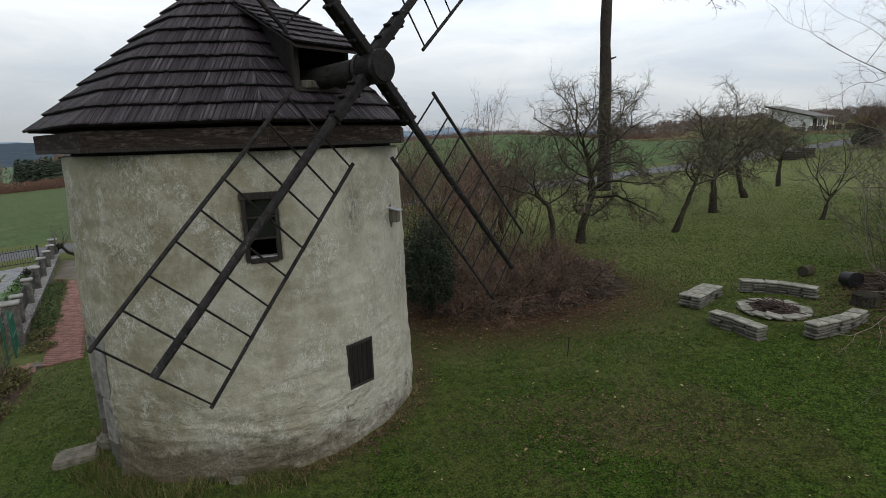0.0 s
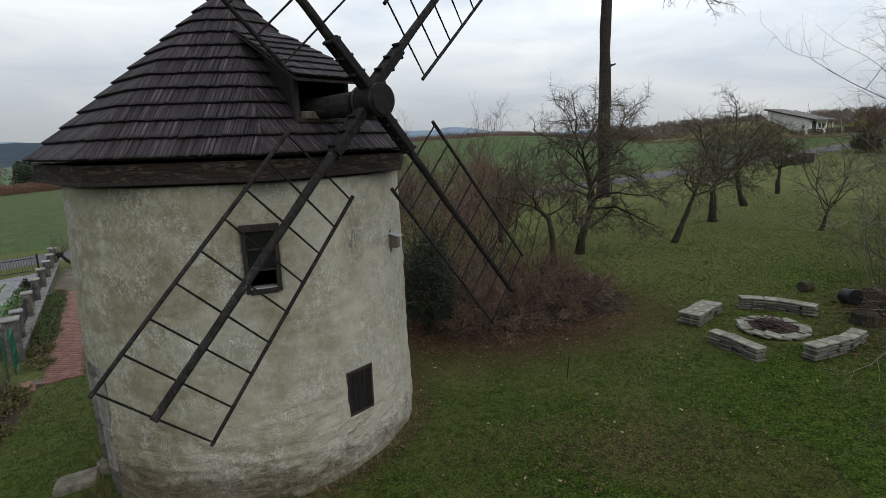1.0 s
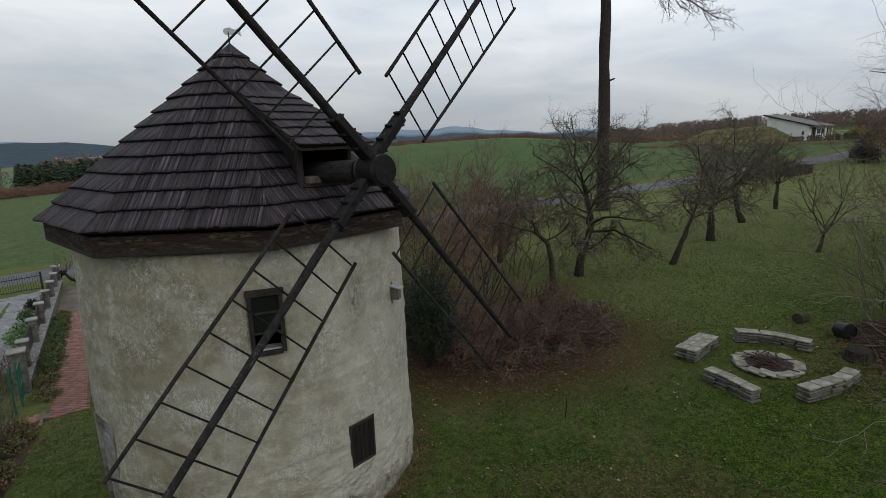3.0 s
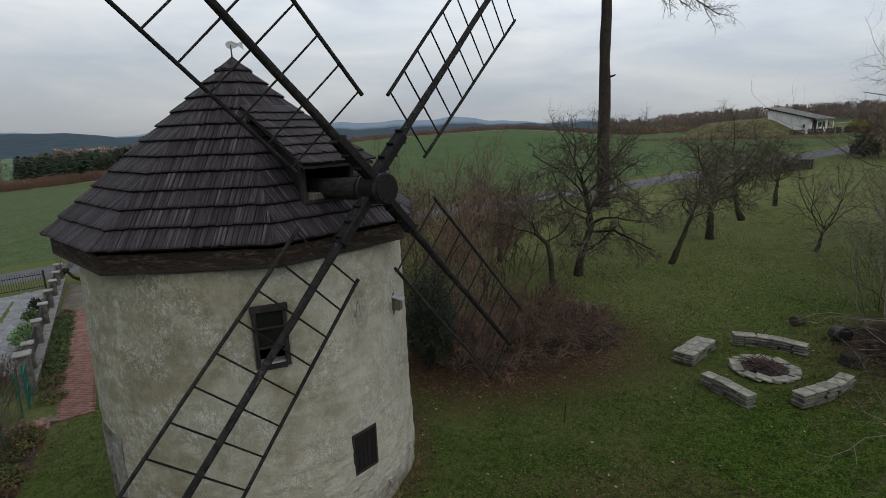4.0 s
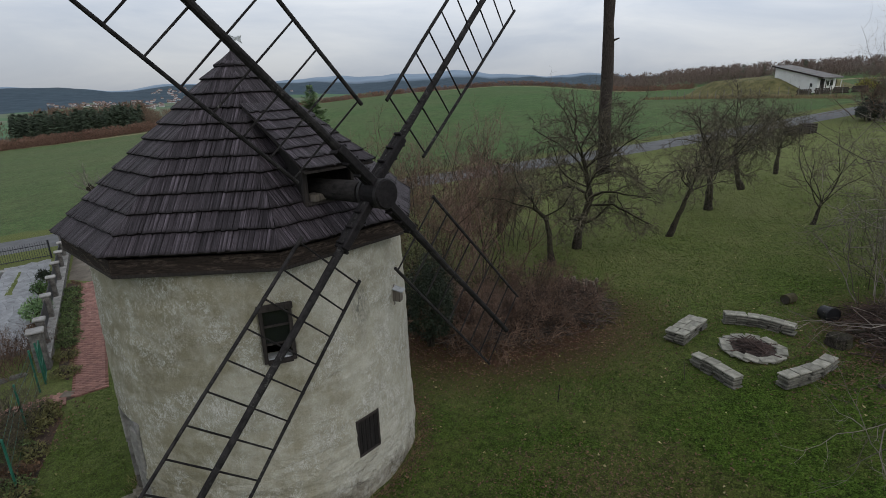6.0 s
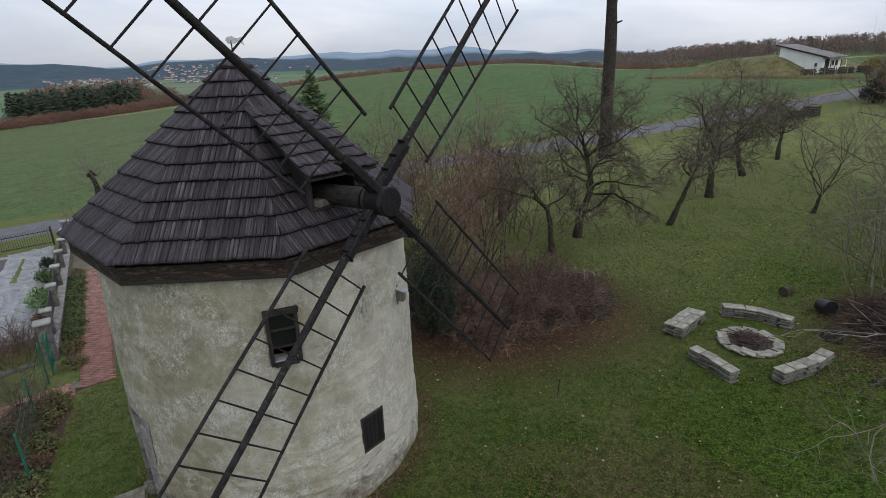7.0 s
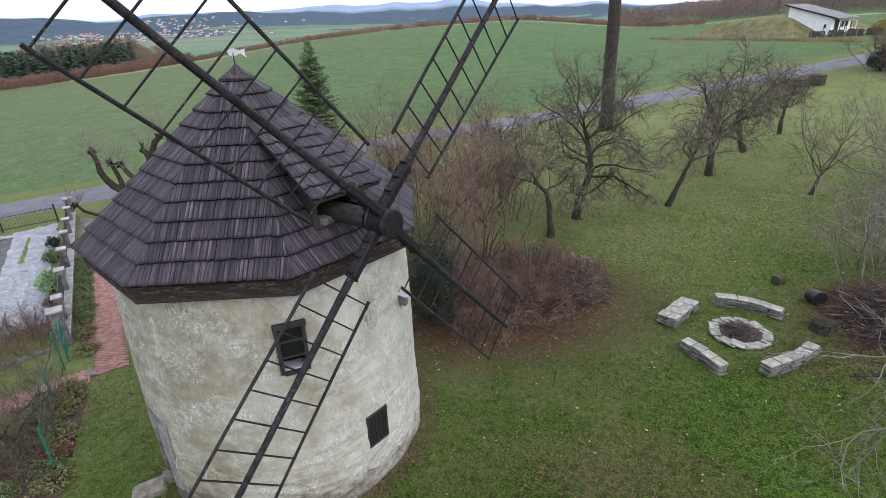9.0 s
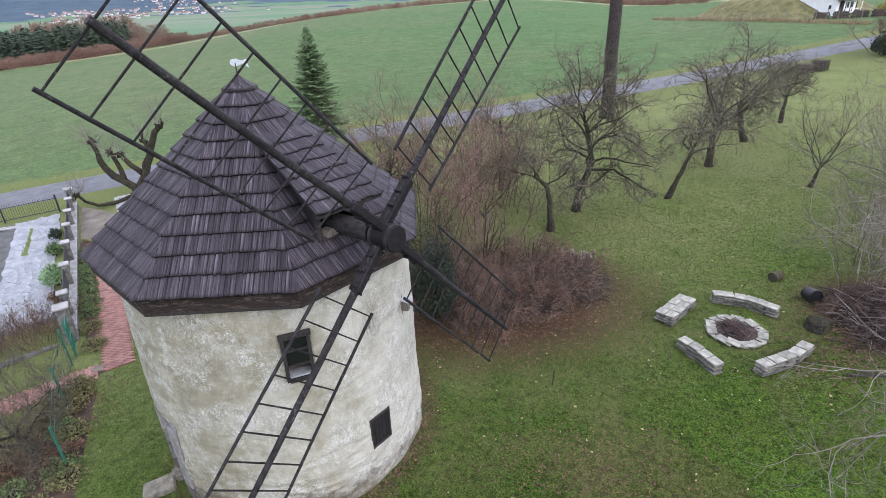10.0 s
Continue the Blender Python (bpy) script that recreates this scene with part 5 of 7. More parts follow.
def spruce(name, seed, x, y, height, width, label):
    rng = random.Random(seed)
    root = thing(name, (x, y, ground_z(x, y) - 0.1), 0, label, "tree")
    wood, leaves = Shape(), Shape()
    wood.tube([(0, 0, 0), (0.03, 0, height * 0.5), (0, 0, height)], [0.16, 0.09, 0.01], 8)
    z = height * 0.08
    while z < height * 0.985:
        f = z / height
        reach = width * (1 - f) ** 0.85 * (0.9 + 0.2 * rng.random())
        for _ in range(9 if f < 0.85 else 5):
            a = rng.uniform(0, 2 * math.pi)
            r = reach * rng.uniform(0.6, 1.12)
            d = Vector((math.cos(a), math.sin(a), 0))
            rise = 0.30 * f + 0.05 - 0.22 * (1 - f)
            tip = d * r + Vector((0, 0, z + r * rise))
            base = Vector((0, 0, z))
            midp = base.lerp(tip, 0.55) + Vector((0, 0, -0.06 * r))
            wood.tube([base, midp, tip], [0.018, 0.012, 0.004], 3, caps=False)
            side = d.cross(Vector((0, 0, 1)))
            n = max(4, int(r / 0.075))
            for k in range(n):
                g = (k + 0.5) / n
                c = base.lerp(midp, g / 0.55) if g < 0.55 else midp.lerp(tip, (g - 0.55) / 0.45)
                w = (0.11 + 0.24 * r * (1 - g)) * rng.uniform(0.7, 1.3)
                for sg in (-1, 1):
                    t = c + side * sg * w + d * w * 0.7 + Vector((0, 0, rng.uniform(-0.09, 0.03)))
                    wd = d * 0.042 + Vector((0, 0, rng.uniform(-0.02, 0.02)))
                    leaves.add([c - wd, c + wd, t + wd * 0.4, t - wd * 0.4], [(0, 1, 2, 3)])
                    t2 = c.lerp(t, 0.6) + Vector((0, 0, -0.06)) - side * sg * 0.03
                    leaves.add([c, c + d * 0.05, t2], [(0, 1, 2)])
        z += 0.115 + 0.05 * (1 - f)
    part("trunk", wood, BARK, root, fix=False)
    part("crown", leaves, NEEDLES, root, fix=False)
    return root


def pollard():
    """The lopped tree between the mill and the road."""
    rng = random.Random(77)
    x, y = -20.7, 34.2
    root = thing("pollard_tree", (x, y, ground_z(x, y) - 0.15), 0, "pollarded old tree with lopped limbs and thin shoots", "tree")
    wood, twigs = Shape(), Shape()
    wood.tube([(0.05, 0, 0), (0.02, 0, 0.4), (-0.05, 0, 0.75)], [0.50, 0.40, 0.34], 14)
    arms = [([(0, 0, 0.5), (-0.35, 0, 0.75), (-0.75, 0, 1.2), (-1.35, 0, 1.6), (-1.85, 0, 2.05), (-1.95, 0, 2.6), (-1.97, 0, 3.1), (-2.15, 0, 3.87)], 0.30, 0.14),
            ([(-0.7, 0, 1.15), (-0.82, 0.1, 1.85), (-0.95, 0.1, 2.4), (-1.22, 0.1, 3.1)], 0.20, 0.13),
            ([(0.1, 0, 0.5), (0.4, 0, 1.0), (0.75, 0, 1.66), (1.15, 0, 2.3), (1.42, 0, 2.8), (1.55, 0, 3.3), (1.78, 0, 3.8), (2.2, 0, 4.4), (2.6, 0, 4.75)], 0.30, 0.15),
            ([(0.7, 0, 1.6), (0.4, -0.1, 1.95), (0.05, -0.1, 2.3), (-0.5, -0.1, 3.05)], 0.20, 0.15),
            ([(1.5, 0, 3.2), (1.35, 0.1, 3.5), (1.2, 0.1, 3.85)], 0.13, 0.10),
            ([(0, -0.1, 0.4), (-0.8, -1.2, 0.22), (-1.7, -1.9, 0.18), (-2.5, -1.8, 0.45), (-3.1, -1.6, 0.85)], 0.13, 0.09)]
    sprout = dict(segs=[1, 5, 3, 3], wander=[0, 0.14, 0.2, 0.2], rise=[0, 0.10, 0.05, 0.03], sides=[4, 4, 3, 3], kids=[1, 6, 4], bare=[0, 0.2, 0.1], angle=[30, 40, 42], shrink=[1, 0.45, 0.5], thin=[0.02, 0.009, 0.007], taper=0.35, solid=0)
    for arm, thick, thin in arms:
        m = len(arm)
        wood.tube([Vector(p) + sway(rng, 0.04) for p in arm], [(thick + (thin - thick) * i / (m - 1)) * rng.uniform(0.88, 1.12) for i in range(m)], 10)
        tip = Vector(arm[-1])
        for _ in range(8):
            wood.tube([tip + sway(rng, 0.07), tip + sway(rng, 0.13), tip + sway(rng, 0.17)], [thin * 0.8, thin * 0.6, thin * 0.25], 6)
        for _ in range(10):
            d = sway(rng, 0.7) + Vector((0, 0, 0.7))
            grow(rng, twigs, twigs, tip + sway(rng, 0.08), d, rng.uniform(0.9, 2.0), 0.014, 1, sprout)
    part("trunk", wood, OLD_BARK, root, smooth=True, fix=False)
    part("shoot_growth", twigs, PALE_TWIG, root, fix=False)


orchard()
tall_tree()
pollard()
spruce("spruce_tree", 4, -9.9, 42.0, 9.1, 3.3, "bushy green spruce tree beside the road")

# the reddish thicket beside the mill
SCRUB = dict(segs=[7, 5, 3, 1], wander=[0.18, 0.26, 0.3, 0.3], rise=[0.02, 0.03, 0.0, -0.02], sides=[4, 3, 3, 3], kids=[8, 7, 5], bare=[0.2, 0.1, 0.1],
             angle=[42, 48, 50], shrink=[0.5, 0.5, 0.5], thin=[0.019, 0.0125, 0.0085], taper=0.45, solid=0)
LOW_SCRUB = dict(SCRUB, wander=[0.26, 0.32, 0.34, 0.3], rise=[-0.02, 0.0, -0.02, -0.02], kids=[8, 7, 5], angle=[52, 54, 52], thin=[0.016, 0.012, 0.0085])
for i, (bx, by, bh, bs, st) in enumerate([(0.3, 17.6, 2.3, 2.2, 12), (1.6, 17.2, 1.9, 2.6, 14), (3.0, 17.6, 2.0, 2.6, 16), (1.2, 19.2, 2.4, 2.8, 10), (2.9, 19.5, 2.3, 2.8, 12),
                                          (-0.8, 19.8, 2.8, 2.2, 8), (4.2, 18.6, 1.5, 2.2, 14), (4.9, 19.5, 1.3, 1.8, 10)]):
    bush("thicket_shrub", 100 + i, bx, by, bh, bs, int(st * 1.25), "dense bare reddish-brown shrub in a thicket", RED_TWIG, LOW_SCRUB, r=0.020, group="thicket")
FAN = dict(SCRUB, wander=[0.14, 0.24, 0.28, 0.28], rise=[0.05, 0.07, 0.03, 0.02], kids=[9, 6, 3], bare=[0.28, 0.12, 0.1], angle=[46, 48, 50], shrink=[0.33, 0.5, 0.55], thin=[0.018, 0.0105, 0.0082])
for i, (bx, by, bh, bs, st, mat) in enumerate([(0.3, 22.3, 7.2, 2.0, 9, RED_TWIG), (1.9, 22.6, 5.2, 2.0, 4, PINK_TWIG), (-1.7, 23.8, 7.3, 2.2, 9, RED_TWIG), (0.7, 26.4, 6.0, 2.2, 6, RED_TWIG),
                                               (3.6, 27.2, 6.2, 1.8, 7, TWIG), (-0.4, 30.6, 6.8, 2.2, 8, TWIG), (-1.2, 21.4, 6.0, 1.6, 9, RED_TWIG), (3.0, 23.6, 4.4, 1.6, 4, RED_TWIG),
                                               (-2.6, 25.6, 6.5, 1.8, 7, RED_TWIG), (-0.6, 25.0, 6.8, 1.8, 7, PINK_TWIG), (1.2, 24.0, 5.6, 1.8, 4, RED_TWIG),
                                               (-2.2, 29.0, 6.5, 2.0, 7, RED_TWIG), (1.8, 29.6, 6.0, 2.0, 7, PINK_TWIG), (4.4, 28.6, 5.7, 1.8, 6, TWIG)]):
    bush("thicket_shrub", 130 + i, bx, by, bh, bs, st, "tall fan-shaped bare reddish shrub behind the thicket", mat, FAN, r=0.024, group="thicket", splay=0.85)
FANNED = dict(segs=[4, 8, 5, 4, 3], wander=[0.1, 0.12, 0.16, 0.2, 0.22], rise=[0.05, 0.02, 0.05, 0.06, 0.06], sides=[8, 6, 4, 3, 3], kids=[4, 9, 9, 7], bare=[0.4, 0.35, 0.1, 0.05],
              angle=[40, 36, 36, 36], shrink=[1.0, 0.46, 0.52, 0.6], thin=[0.04, 0.022, 0.011, 0.0066], taper=0.35, solid=2)
tree("thicket_tree", 61, 1.95, 25.8, [(-0.05, 0, 0.25), (-0.1, 0, 0.5)], 0.12, "slim fan-shaped tree with olive stems and pinkish twigs", FANNED, BARK, PINK_TWIG, stout=0.7,
     limbs=[(0.6, 160, 58, 3.8), (0.8, 20, 56, 3.8), (0.9, 175, 76, 4.2), (1.0, 5, 78, 4.2), (1.0, 90, 70, 3.8), (1.0, 270, 66, 3.6), (0.7, 190, 40, 3.0)])
DRY_LEAF = plain("dry_pinkish_leaves", (0.055, 0.036, 0.030), (0.23, 0.160, 0.130), 2, 0.85, 0.0, 12, island=0.6)
for i, (bx, by, h, rx, ry, n) in enumerate([(1.6, 18.0, 1.5, 2.2, 1.3, 900), (3.3, 18.6, 1.35, 1.9, 1.4, 800), (0.0, 19.4, 2.3, 1.3, 1.3, 700), (3.4, 20.6, 1.9, 1.5, 1.2, 520),
                                             (-0.4, 21.2, 3.2, 1.4, 1.3, 560), (1.6, 21.3, 2.8, 1.6, 1.3, 560), (4.3, 19.2, 1.2, 1.3, 1.1, 500)]):
    leafy("withered_shrub", 140 + i, bx, by, h, rx, ry, n, 0.040, "shrub with small withered pinkish leaves in a thicket", DRY_LEAF)
heap("brush_heap", 201, 4.0, 18.8, 2.4, 1.9, 0.95, 1000, "heap of cut reddish branches beside the thicket", DARK_TWIG, reach=(0.4, 1.1), r=0.010)
heap("brush_heap", 202, 1.6, 17.0, 2.2, 0.9, 0.4, 240, "low heap of cut branches and leaves", DARK_TWIG, reach=(0.4, 1.1), r=0.009)

# the tree and shrubs at the garden's edge, and the pile below them
EDGE = dict(segs=[6, 10, 7, 5, 3], wander=[0.1, 0.18, 0.26, 0.28, 0.26], rise=[0.04, 0.0, 0.0, 0.0, 0.02], sides=[9, 7, 5, 4, 3], kids=[5, 9, 8, 5], bare=[0.5, 0.2, 0.12, 0.1],
            angle=[55, 46, 48, 45], shrink=[1, 0.5, 0.45, 0.5], thin=[0.046, 0.022, 0.012, 0.0072], taper=0.3, solid=2)
tree("edge_tree", 41, 14.5, 12.0, [(0, 0, 1.2), (-0.2, 0, 2.4), (-0.3, 0.1, 3.6), (-0.2, 0, 5.0)], 0.24, "wide bare tree with pale drooping branches", EDGE, PALE_TWIG, PALE_TWIG, stout=0.21,
     limbs=[(0.45, 200, 16, 5.0), (0.6, 192, 24, 5.0), (0.8, 156, 42, 5.6), (0.85, 176, 38, 6.0), (0.55, 142, 24, 4.6), (0.7, 120, 30, 4.6), (1.0, 165, 55, 4.6), (1.0, 190, 62, 4.2), (0.9, 90, 35, 4.0), (1.0, 30, 60, 3.5), (0.95, 215, 40, 4.6), (0.95, 184, 32, 6.6), (1.0, 172, 38, 6.4), (0.9, 165, 30, 5.6)])
KNOBBY = dict(segs=[6, 11, 7, 5, 3], wander=[0.1, 0.21, 0.28, 0.28, 0.26], rise=[0.04, 0.0, 0.02, 0.03, 0.03], sides=[9, 7, 5, 4, 3], kids=[5, 7, 6, 4], bare=[0.5, 0.3, 0.15, 0.15],
              angle=[55, 44, 48, 46], shrink=[1, 0.42, 0.42, 0.42], thin=[0.04, 0.020, 0.012, 0.0085], taper=0.3, solid=2)
tree("edge_tree", 44, 11.6, 8.0, [(0, 0, 1.4), (0.1, 0, 2.8), (0.05, 0.1, 4.2), (0, 0, 5.6)], 0.22, "bare tree with knobby pale branches over the lawn", KNOBBY, PALE_TWIG, PALE_TWIG, stout=0.21,
     limbs=[(0.92, 175, 27, 5.8), (0.82, 173, 14, 6.0), (0.86, 184, 20, 5.4), (0.66, 203, -4, 5.8), (0.6, 210, -6, 5.6), (0.72, 194, 2, 5.6), (0.95, 160, 30, 5.2), (1.0, 188, 44, 5.0), (0.9, 40, 30, 4.0), (0.95, 330, 35, 4.0), (1.0, 90, 50, 4.0), (0.8, 265, 25, 4.2)])
bush("edge_shrub", 301, 15.2, 17.2, 3.6, 1.8, 16, "bare grey-brown shrub at the lawn's edge", PALE_TWIG, group="edge shrubs")
bush("edge_shrub", 302, 16.6, 18.6, 4.0, 2.2, 26, "bare grey-brown shrub at the lawn's edge", TWIG, group="edge shrubs")
bush("edge_shrub", 303, 18.2, 16.4, 5.0, 2.6, 30, "bare grey-brown shrub at the lawn's edge", TWIG, group="edge shrubs")
bush("edge_shrub", 304, 20.2, 21.5, 4.8, 2.8, 28, "bare grey-brown shrub at the lawn's edge", TWIG, group="edge shrubs")
bush("edge_shrub", 305, 23.5, 25.5, 5.0, 3.0, 20, "bare grey-brown shrub at the lawn's edge", TWIG, group="edge shrubs")
heap("branch_pile", 203, 14.6, 15.4, 2.0, 1.7, 0.85, 800, "large pile of cut branches at the lawn's edge", PILE_TWIG, reach=(0.6, 1.6), r=0.009)
heap("branch_pile", 205, 14.4, 15.2, 1.7, 1.5, 0.95, 40, "pale cut branches on top of a brush pile", PALE_TWIG, reach=(0.8, 1.9), r=0.013)
heap("branch_pile", 204, 13.7, 14.0, 1.3, 1.0, 0.35, 200, "loose cut branches lying on red leaves", PILE_TWIG, r=0.012)


# ---- the fire place and its stacked-slab seats ----
SLAB_L, SLAB_W, SLAB_T = 0.43, 0.32, 0.045
# darker slab copy: the lower courses' shade is put into its colour
SHADED_SLAB = plain("shaded_slab", (0.060, 0.058, 0.047), (0.18, 0.173, 0.145), 5.0, 0.9, 0.4, 50, each=0.25)


def slab_meshes(length, width, material=None):
    out = []
    for j in range(4):
        s = Shape()
        s.box((length - 0.014 - 0.006 * j, width - 0.012 - 0.006 * (j % 2), SLAB_T), None, 0.008)
        out.append(s.data("slab", material or CONCRETE))
    return out


SLABS = slab_meshes(SLAB_L, SLAB_W)


def slab_stack(name, seed, spots, layers, label, category, group, size=(0.43, 0.32)):
    """Courses of loose slabs. spots: centre x, y and turn of each slab in a course."""
    rng = random.Random(seed)
    cx = sum(p[0] for p in spots) / len(spots)
    cy = sum(p[1] for p in spots) / len(spots)
    root = thing(name, (cx, cy, ground_z(cx, cy)), 0, label, category, group)
    kinds = slab_meshes(*size)
    low, under = slab_meshes(*size, SHADED_SLAB), slab_meshes(*size, DARK_STONE)
    for k in range(layers):
        for x, y, a in spots:
            j = 0.024 if k < layers - 1 else 0.012
            m = pose(x - cx + rng.gauss(0, j), y - cy + rng.gauss(0, j), (k + 0.5) * 0.082 - 0.03 + rng.uniform(-0.004, 0.004), rng.gauss(0, 0.6), rng.gauss(0, 0.6), a + rng.gauss(0, 1.6))
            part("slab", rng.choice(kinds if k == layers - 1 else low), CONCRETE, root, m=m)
            # dark inset piece, added so that the gap between slabs looks shaded
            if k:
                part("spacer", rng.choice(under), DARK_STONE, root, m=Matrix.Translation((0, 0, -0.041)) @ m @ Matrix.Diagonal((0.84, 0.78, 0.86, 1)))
    return root


def along(points, count, turn=0.0):
    """Slab places, evenly along a bent line."""
    pts = [Vector((*p, 0)) for p in points]
    lens = [0.0]
    for a, b in zip(pts, pts[1:]):
        lens.append(lens[-1] + (b - a).length)
    out = []
    for i in range(count):
        s = (i + 0.5) / count * lens[-1]
        k = max(j for j in range(len(pts) - 1) if lens[j] <= s)
        d = pts[k + 1] - pts[k]
        p = pts[k] + d * ((s - lens[k]) / d.length)
        out.append((p.x, p.y, math.degrees(math.atan2(d.y, d.x)) + turn))
    return out


table = []
u, v = Vector((1.27, 1.16)).normalized(), Vector((0.46, -0.44)).normalized()
for i in range(4):
    for j in range(2):
        p = Vector((7.06, 15.90)) + u * (0.43 * (i + 0.5)) + v * (0.32 * (j + 0.5))
        table.append((p.x, p.y, 42.4))
slab_stack("slab_table", 1, table, 5, "low table of stacked grey concrete slabs on the lawn", "table", "")
seat = "curved seat of stacked grey concrete slabs round a fire pit"
slab_stack("slab_bench", 2, along([(7.40, 14.45), (7.68, 13.88), (7.98, 13.02)], 4), 5, seat, "bench", "fire pit seats", (0.385, 0.36))
slab_stack("slab_bench", 3, along([(9.40, 16.82), (9.98, 16.66), (10.48, 16.38), (11.14, 15.66)], 6), 5, seat, "bench", "fire pit seats", (0.375, 0.36))
slab_stack("slab_bench", 4, along([(9.02, 12.80), (9.66, 13.05), (10.35, 13.33), (11.0, 13.78)], 5), 5, seat, "bench", "fire pit seats", (0.45, 0.36))

RX, RY = 9.42, 14.95
pit = thing("fire_pit", (RX, RY, ground_z(RX, RY)), 0, "round fire pit edged with grey slabs, full of charred sticks", "fire pit")
ASH = plain("ash_and_soil", (0.020, 0.016, 0.014), (0.075, 0.055, 0.045), 6, 0.95, 0.6, 40)
CHAR = plain("charred_sticks", (0.020, 0.014, 0.013), (0.10, 0.065, 0.055), 3, 0.9, 0.0, 20, island=0.4)
s = Shape()
s.tube([(0, 0, -0.05), (0, 0, 0.045)], [0.70, 0.62], 28)
part("ash_bed", s, ASH, pit)
rng = random.Random(9)
for i in range(12):
    a = 360 * i / 12 + rng.uniform(-4, 4)
    m = pose(0.78 * math.cos(radians(a)), 0.78 * math.sin(radians(a)), 0.068 + rng.uniform(-0.01, 0.015), rng.gauss(0, 2), rng.gauss(0, 5), a + 90 + rng.gauss(0, 7))
    part("slab", rng.choice(SLABS), CONCRETE, pit, m=m)
for i in range(12):
    a = 360 * (i + 0.5) / 12
    m = pose(0.77 * math.cos(radians(a)), 0.77 * math.sin(radians(a)), 0.02, rng.gauss(0, 2), rng.gauss(0, 3), a + 90 + rng.gauss(0, 9))
    part("slab", rng.choice(SLABS), CONCRETE, pit, m=m)
for i in range(70):
    a, q = rng.uniform(0, 6.28), rng.random() ** 0.6 * 0.48
    c = Vector((q * math.cos(a), q * math.sin(a), 0.06 + rng.uniform(0, 0.16) * (1 - q)))
    d = sway(rng, 0.20)
    d.z *= 0.35
    part("stick", Shape().tube([c - d, c + d], [0.020, 0.012], 5), CHAR, pit)

# log, chopping block and black tub at the edge of the lawn
END_WOOD = plain("cut_end_wood", (0.022, 0.018, 0.014), (0.062, 0.053, 0.042), 8, 0.9, 0.4, 40)
x, y = 12.35, 18.0
log = thing("log", (x, y, ground_z(x, y)), 25, "short mossy log lying on the lawn", "log")
part("bark", Shape().tube([(-0.22, 0, 0.17), (-0.05, 0.01, 0.18), (0.22, 0, 0.17)], [0.185, 0.175, 0.18], 14), plain("mossy_bark", (0.026, 0.022, 0.010), (0.075, 0.066, 0.030), 5, 0.95, 0.8, 25), log, smooth=False)
for e in (-1, 1):
    part("cut_end", Shape().tube([(e * 0.218, 0, 0.17), (e * 0.227, 0, 0.17)], [0.16, 0.158], 14), END_WOOD, log)
x, y = 11.95, 14.85
block = thing("chopping_block", (x, y, ground_z(x, y) - 0.03), 0, "broad old tree stump used as a block", "stump")
part("bark", Shape().tube([(0, 0, 0), (0.02, 0, 0.16), (0, 0.01, 0.32)], [0.38, 0.34, 0.33], 18), BARK, block)
part("cut_end", Shape().tube([(0, 0.01, 0.318), (0, 0.01, 0.33)], [0.31, 0.30], 18), OLD_BARK, block)
BLACK = plain("black_plastic", (0.005, 0.005, 0.006), (0.016, 0.017, 0.020), 4, 0.45, 0.15, 20)
x, y = 12.7, 16.5
tub = thing("plastic_tub", (x, y, ground_z(x, y)), 98, "black plastic tub lying on its side", "tub")
s = Shape()
s.tube([(-0.22, 0, 0.25), (0.20, 0, 0.23), (0.22, 0, 0.23), (0.19, 0, 0.23), (-0.18, 0, 0.245)], [0.26, 0.215, 0.17, 0.19, 0.235], 22)
part("shell", s, BLACK, tub)
s = Shape()
s.tube([(-0.24, 0, 0.25), (-0.195, 0, 0.25)], [0.28, 0.28], 22, caps=False)
part("rim", s, BLACK, tub)
for i, (x, y, a, ln) in enumerate([(13.2, 14.9, 10, 1.3), (13.5, 15.2, -15, 1.5), (13.3, 15.4, 25, 1.2), (13.6, 14.6, 5, 1.1), (12.2, 12.4, -8, 1.6), (14.4, 12.2, 20, 1.4)]):
    d = Vector((math.cos(radians(a)), math.sin(radians(a)), 0)) * ln / 2
    solo("fallen_limb", Shape().tube([-d, Vector((0, 0.03, 0.03)), d], [0.06, 0.055, 0.035], 8), BARK, "thick cut limb lying in the leaves", "branch", "cut limbs", m=pose(x, y, ground_z(x, y) + 0.05))

# split firewood beside the brush heap
SPLIT = plain("split_firewood", (0.09, 0.07, 0.055), (0.26, 0.215, 0.17), 4, 0.9, 0.5, 30, each=0.25)
rng = random.Random(31)
wood_pile = thing("firewood_pile", (5.35, 20.6, ground_z(5.35, 20.6)), 0, "small untidy pile of split firewood in cut brush", "firewood")
for i in range(26):
    u, v = rng.uniform(-0.75, 0.75), rng.gauss(0, 0.12)
    m = pose(u, v - 0.25 * u, 0.22 + rng.random() * 0.18, rng.gauss(0, 14), rng.gauss(0, 14), rng.uniform(0, 360))
    part("split_log", Shape().box((0.11, 0.085, rng.uniform(0.42, 0.62)), None, 0.012), SPLIT, wood_pile, m=m)
for i in range(10):
    m = pose(rng.gauss(0, 0.5), rng.gauss(-0.25, 0.2), 0.07 + rng.random() * 0.1, 0, 90 + rng.gauss(0, 8), rng.uniform(0, 360))
    part("split_log", Shape().box((0.11, 0.085, 0.5), None, 0.012), SPLIT, wood_pile, m=m)

# step stones at the mill's door, and a loose stone at its foot
STONE = plain("field_stone", (0.070, 0.065, 0.048), (0.235, 0.215, 0.172), 6, 0.95, 0.8, 30, depth=0.02)


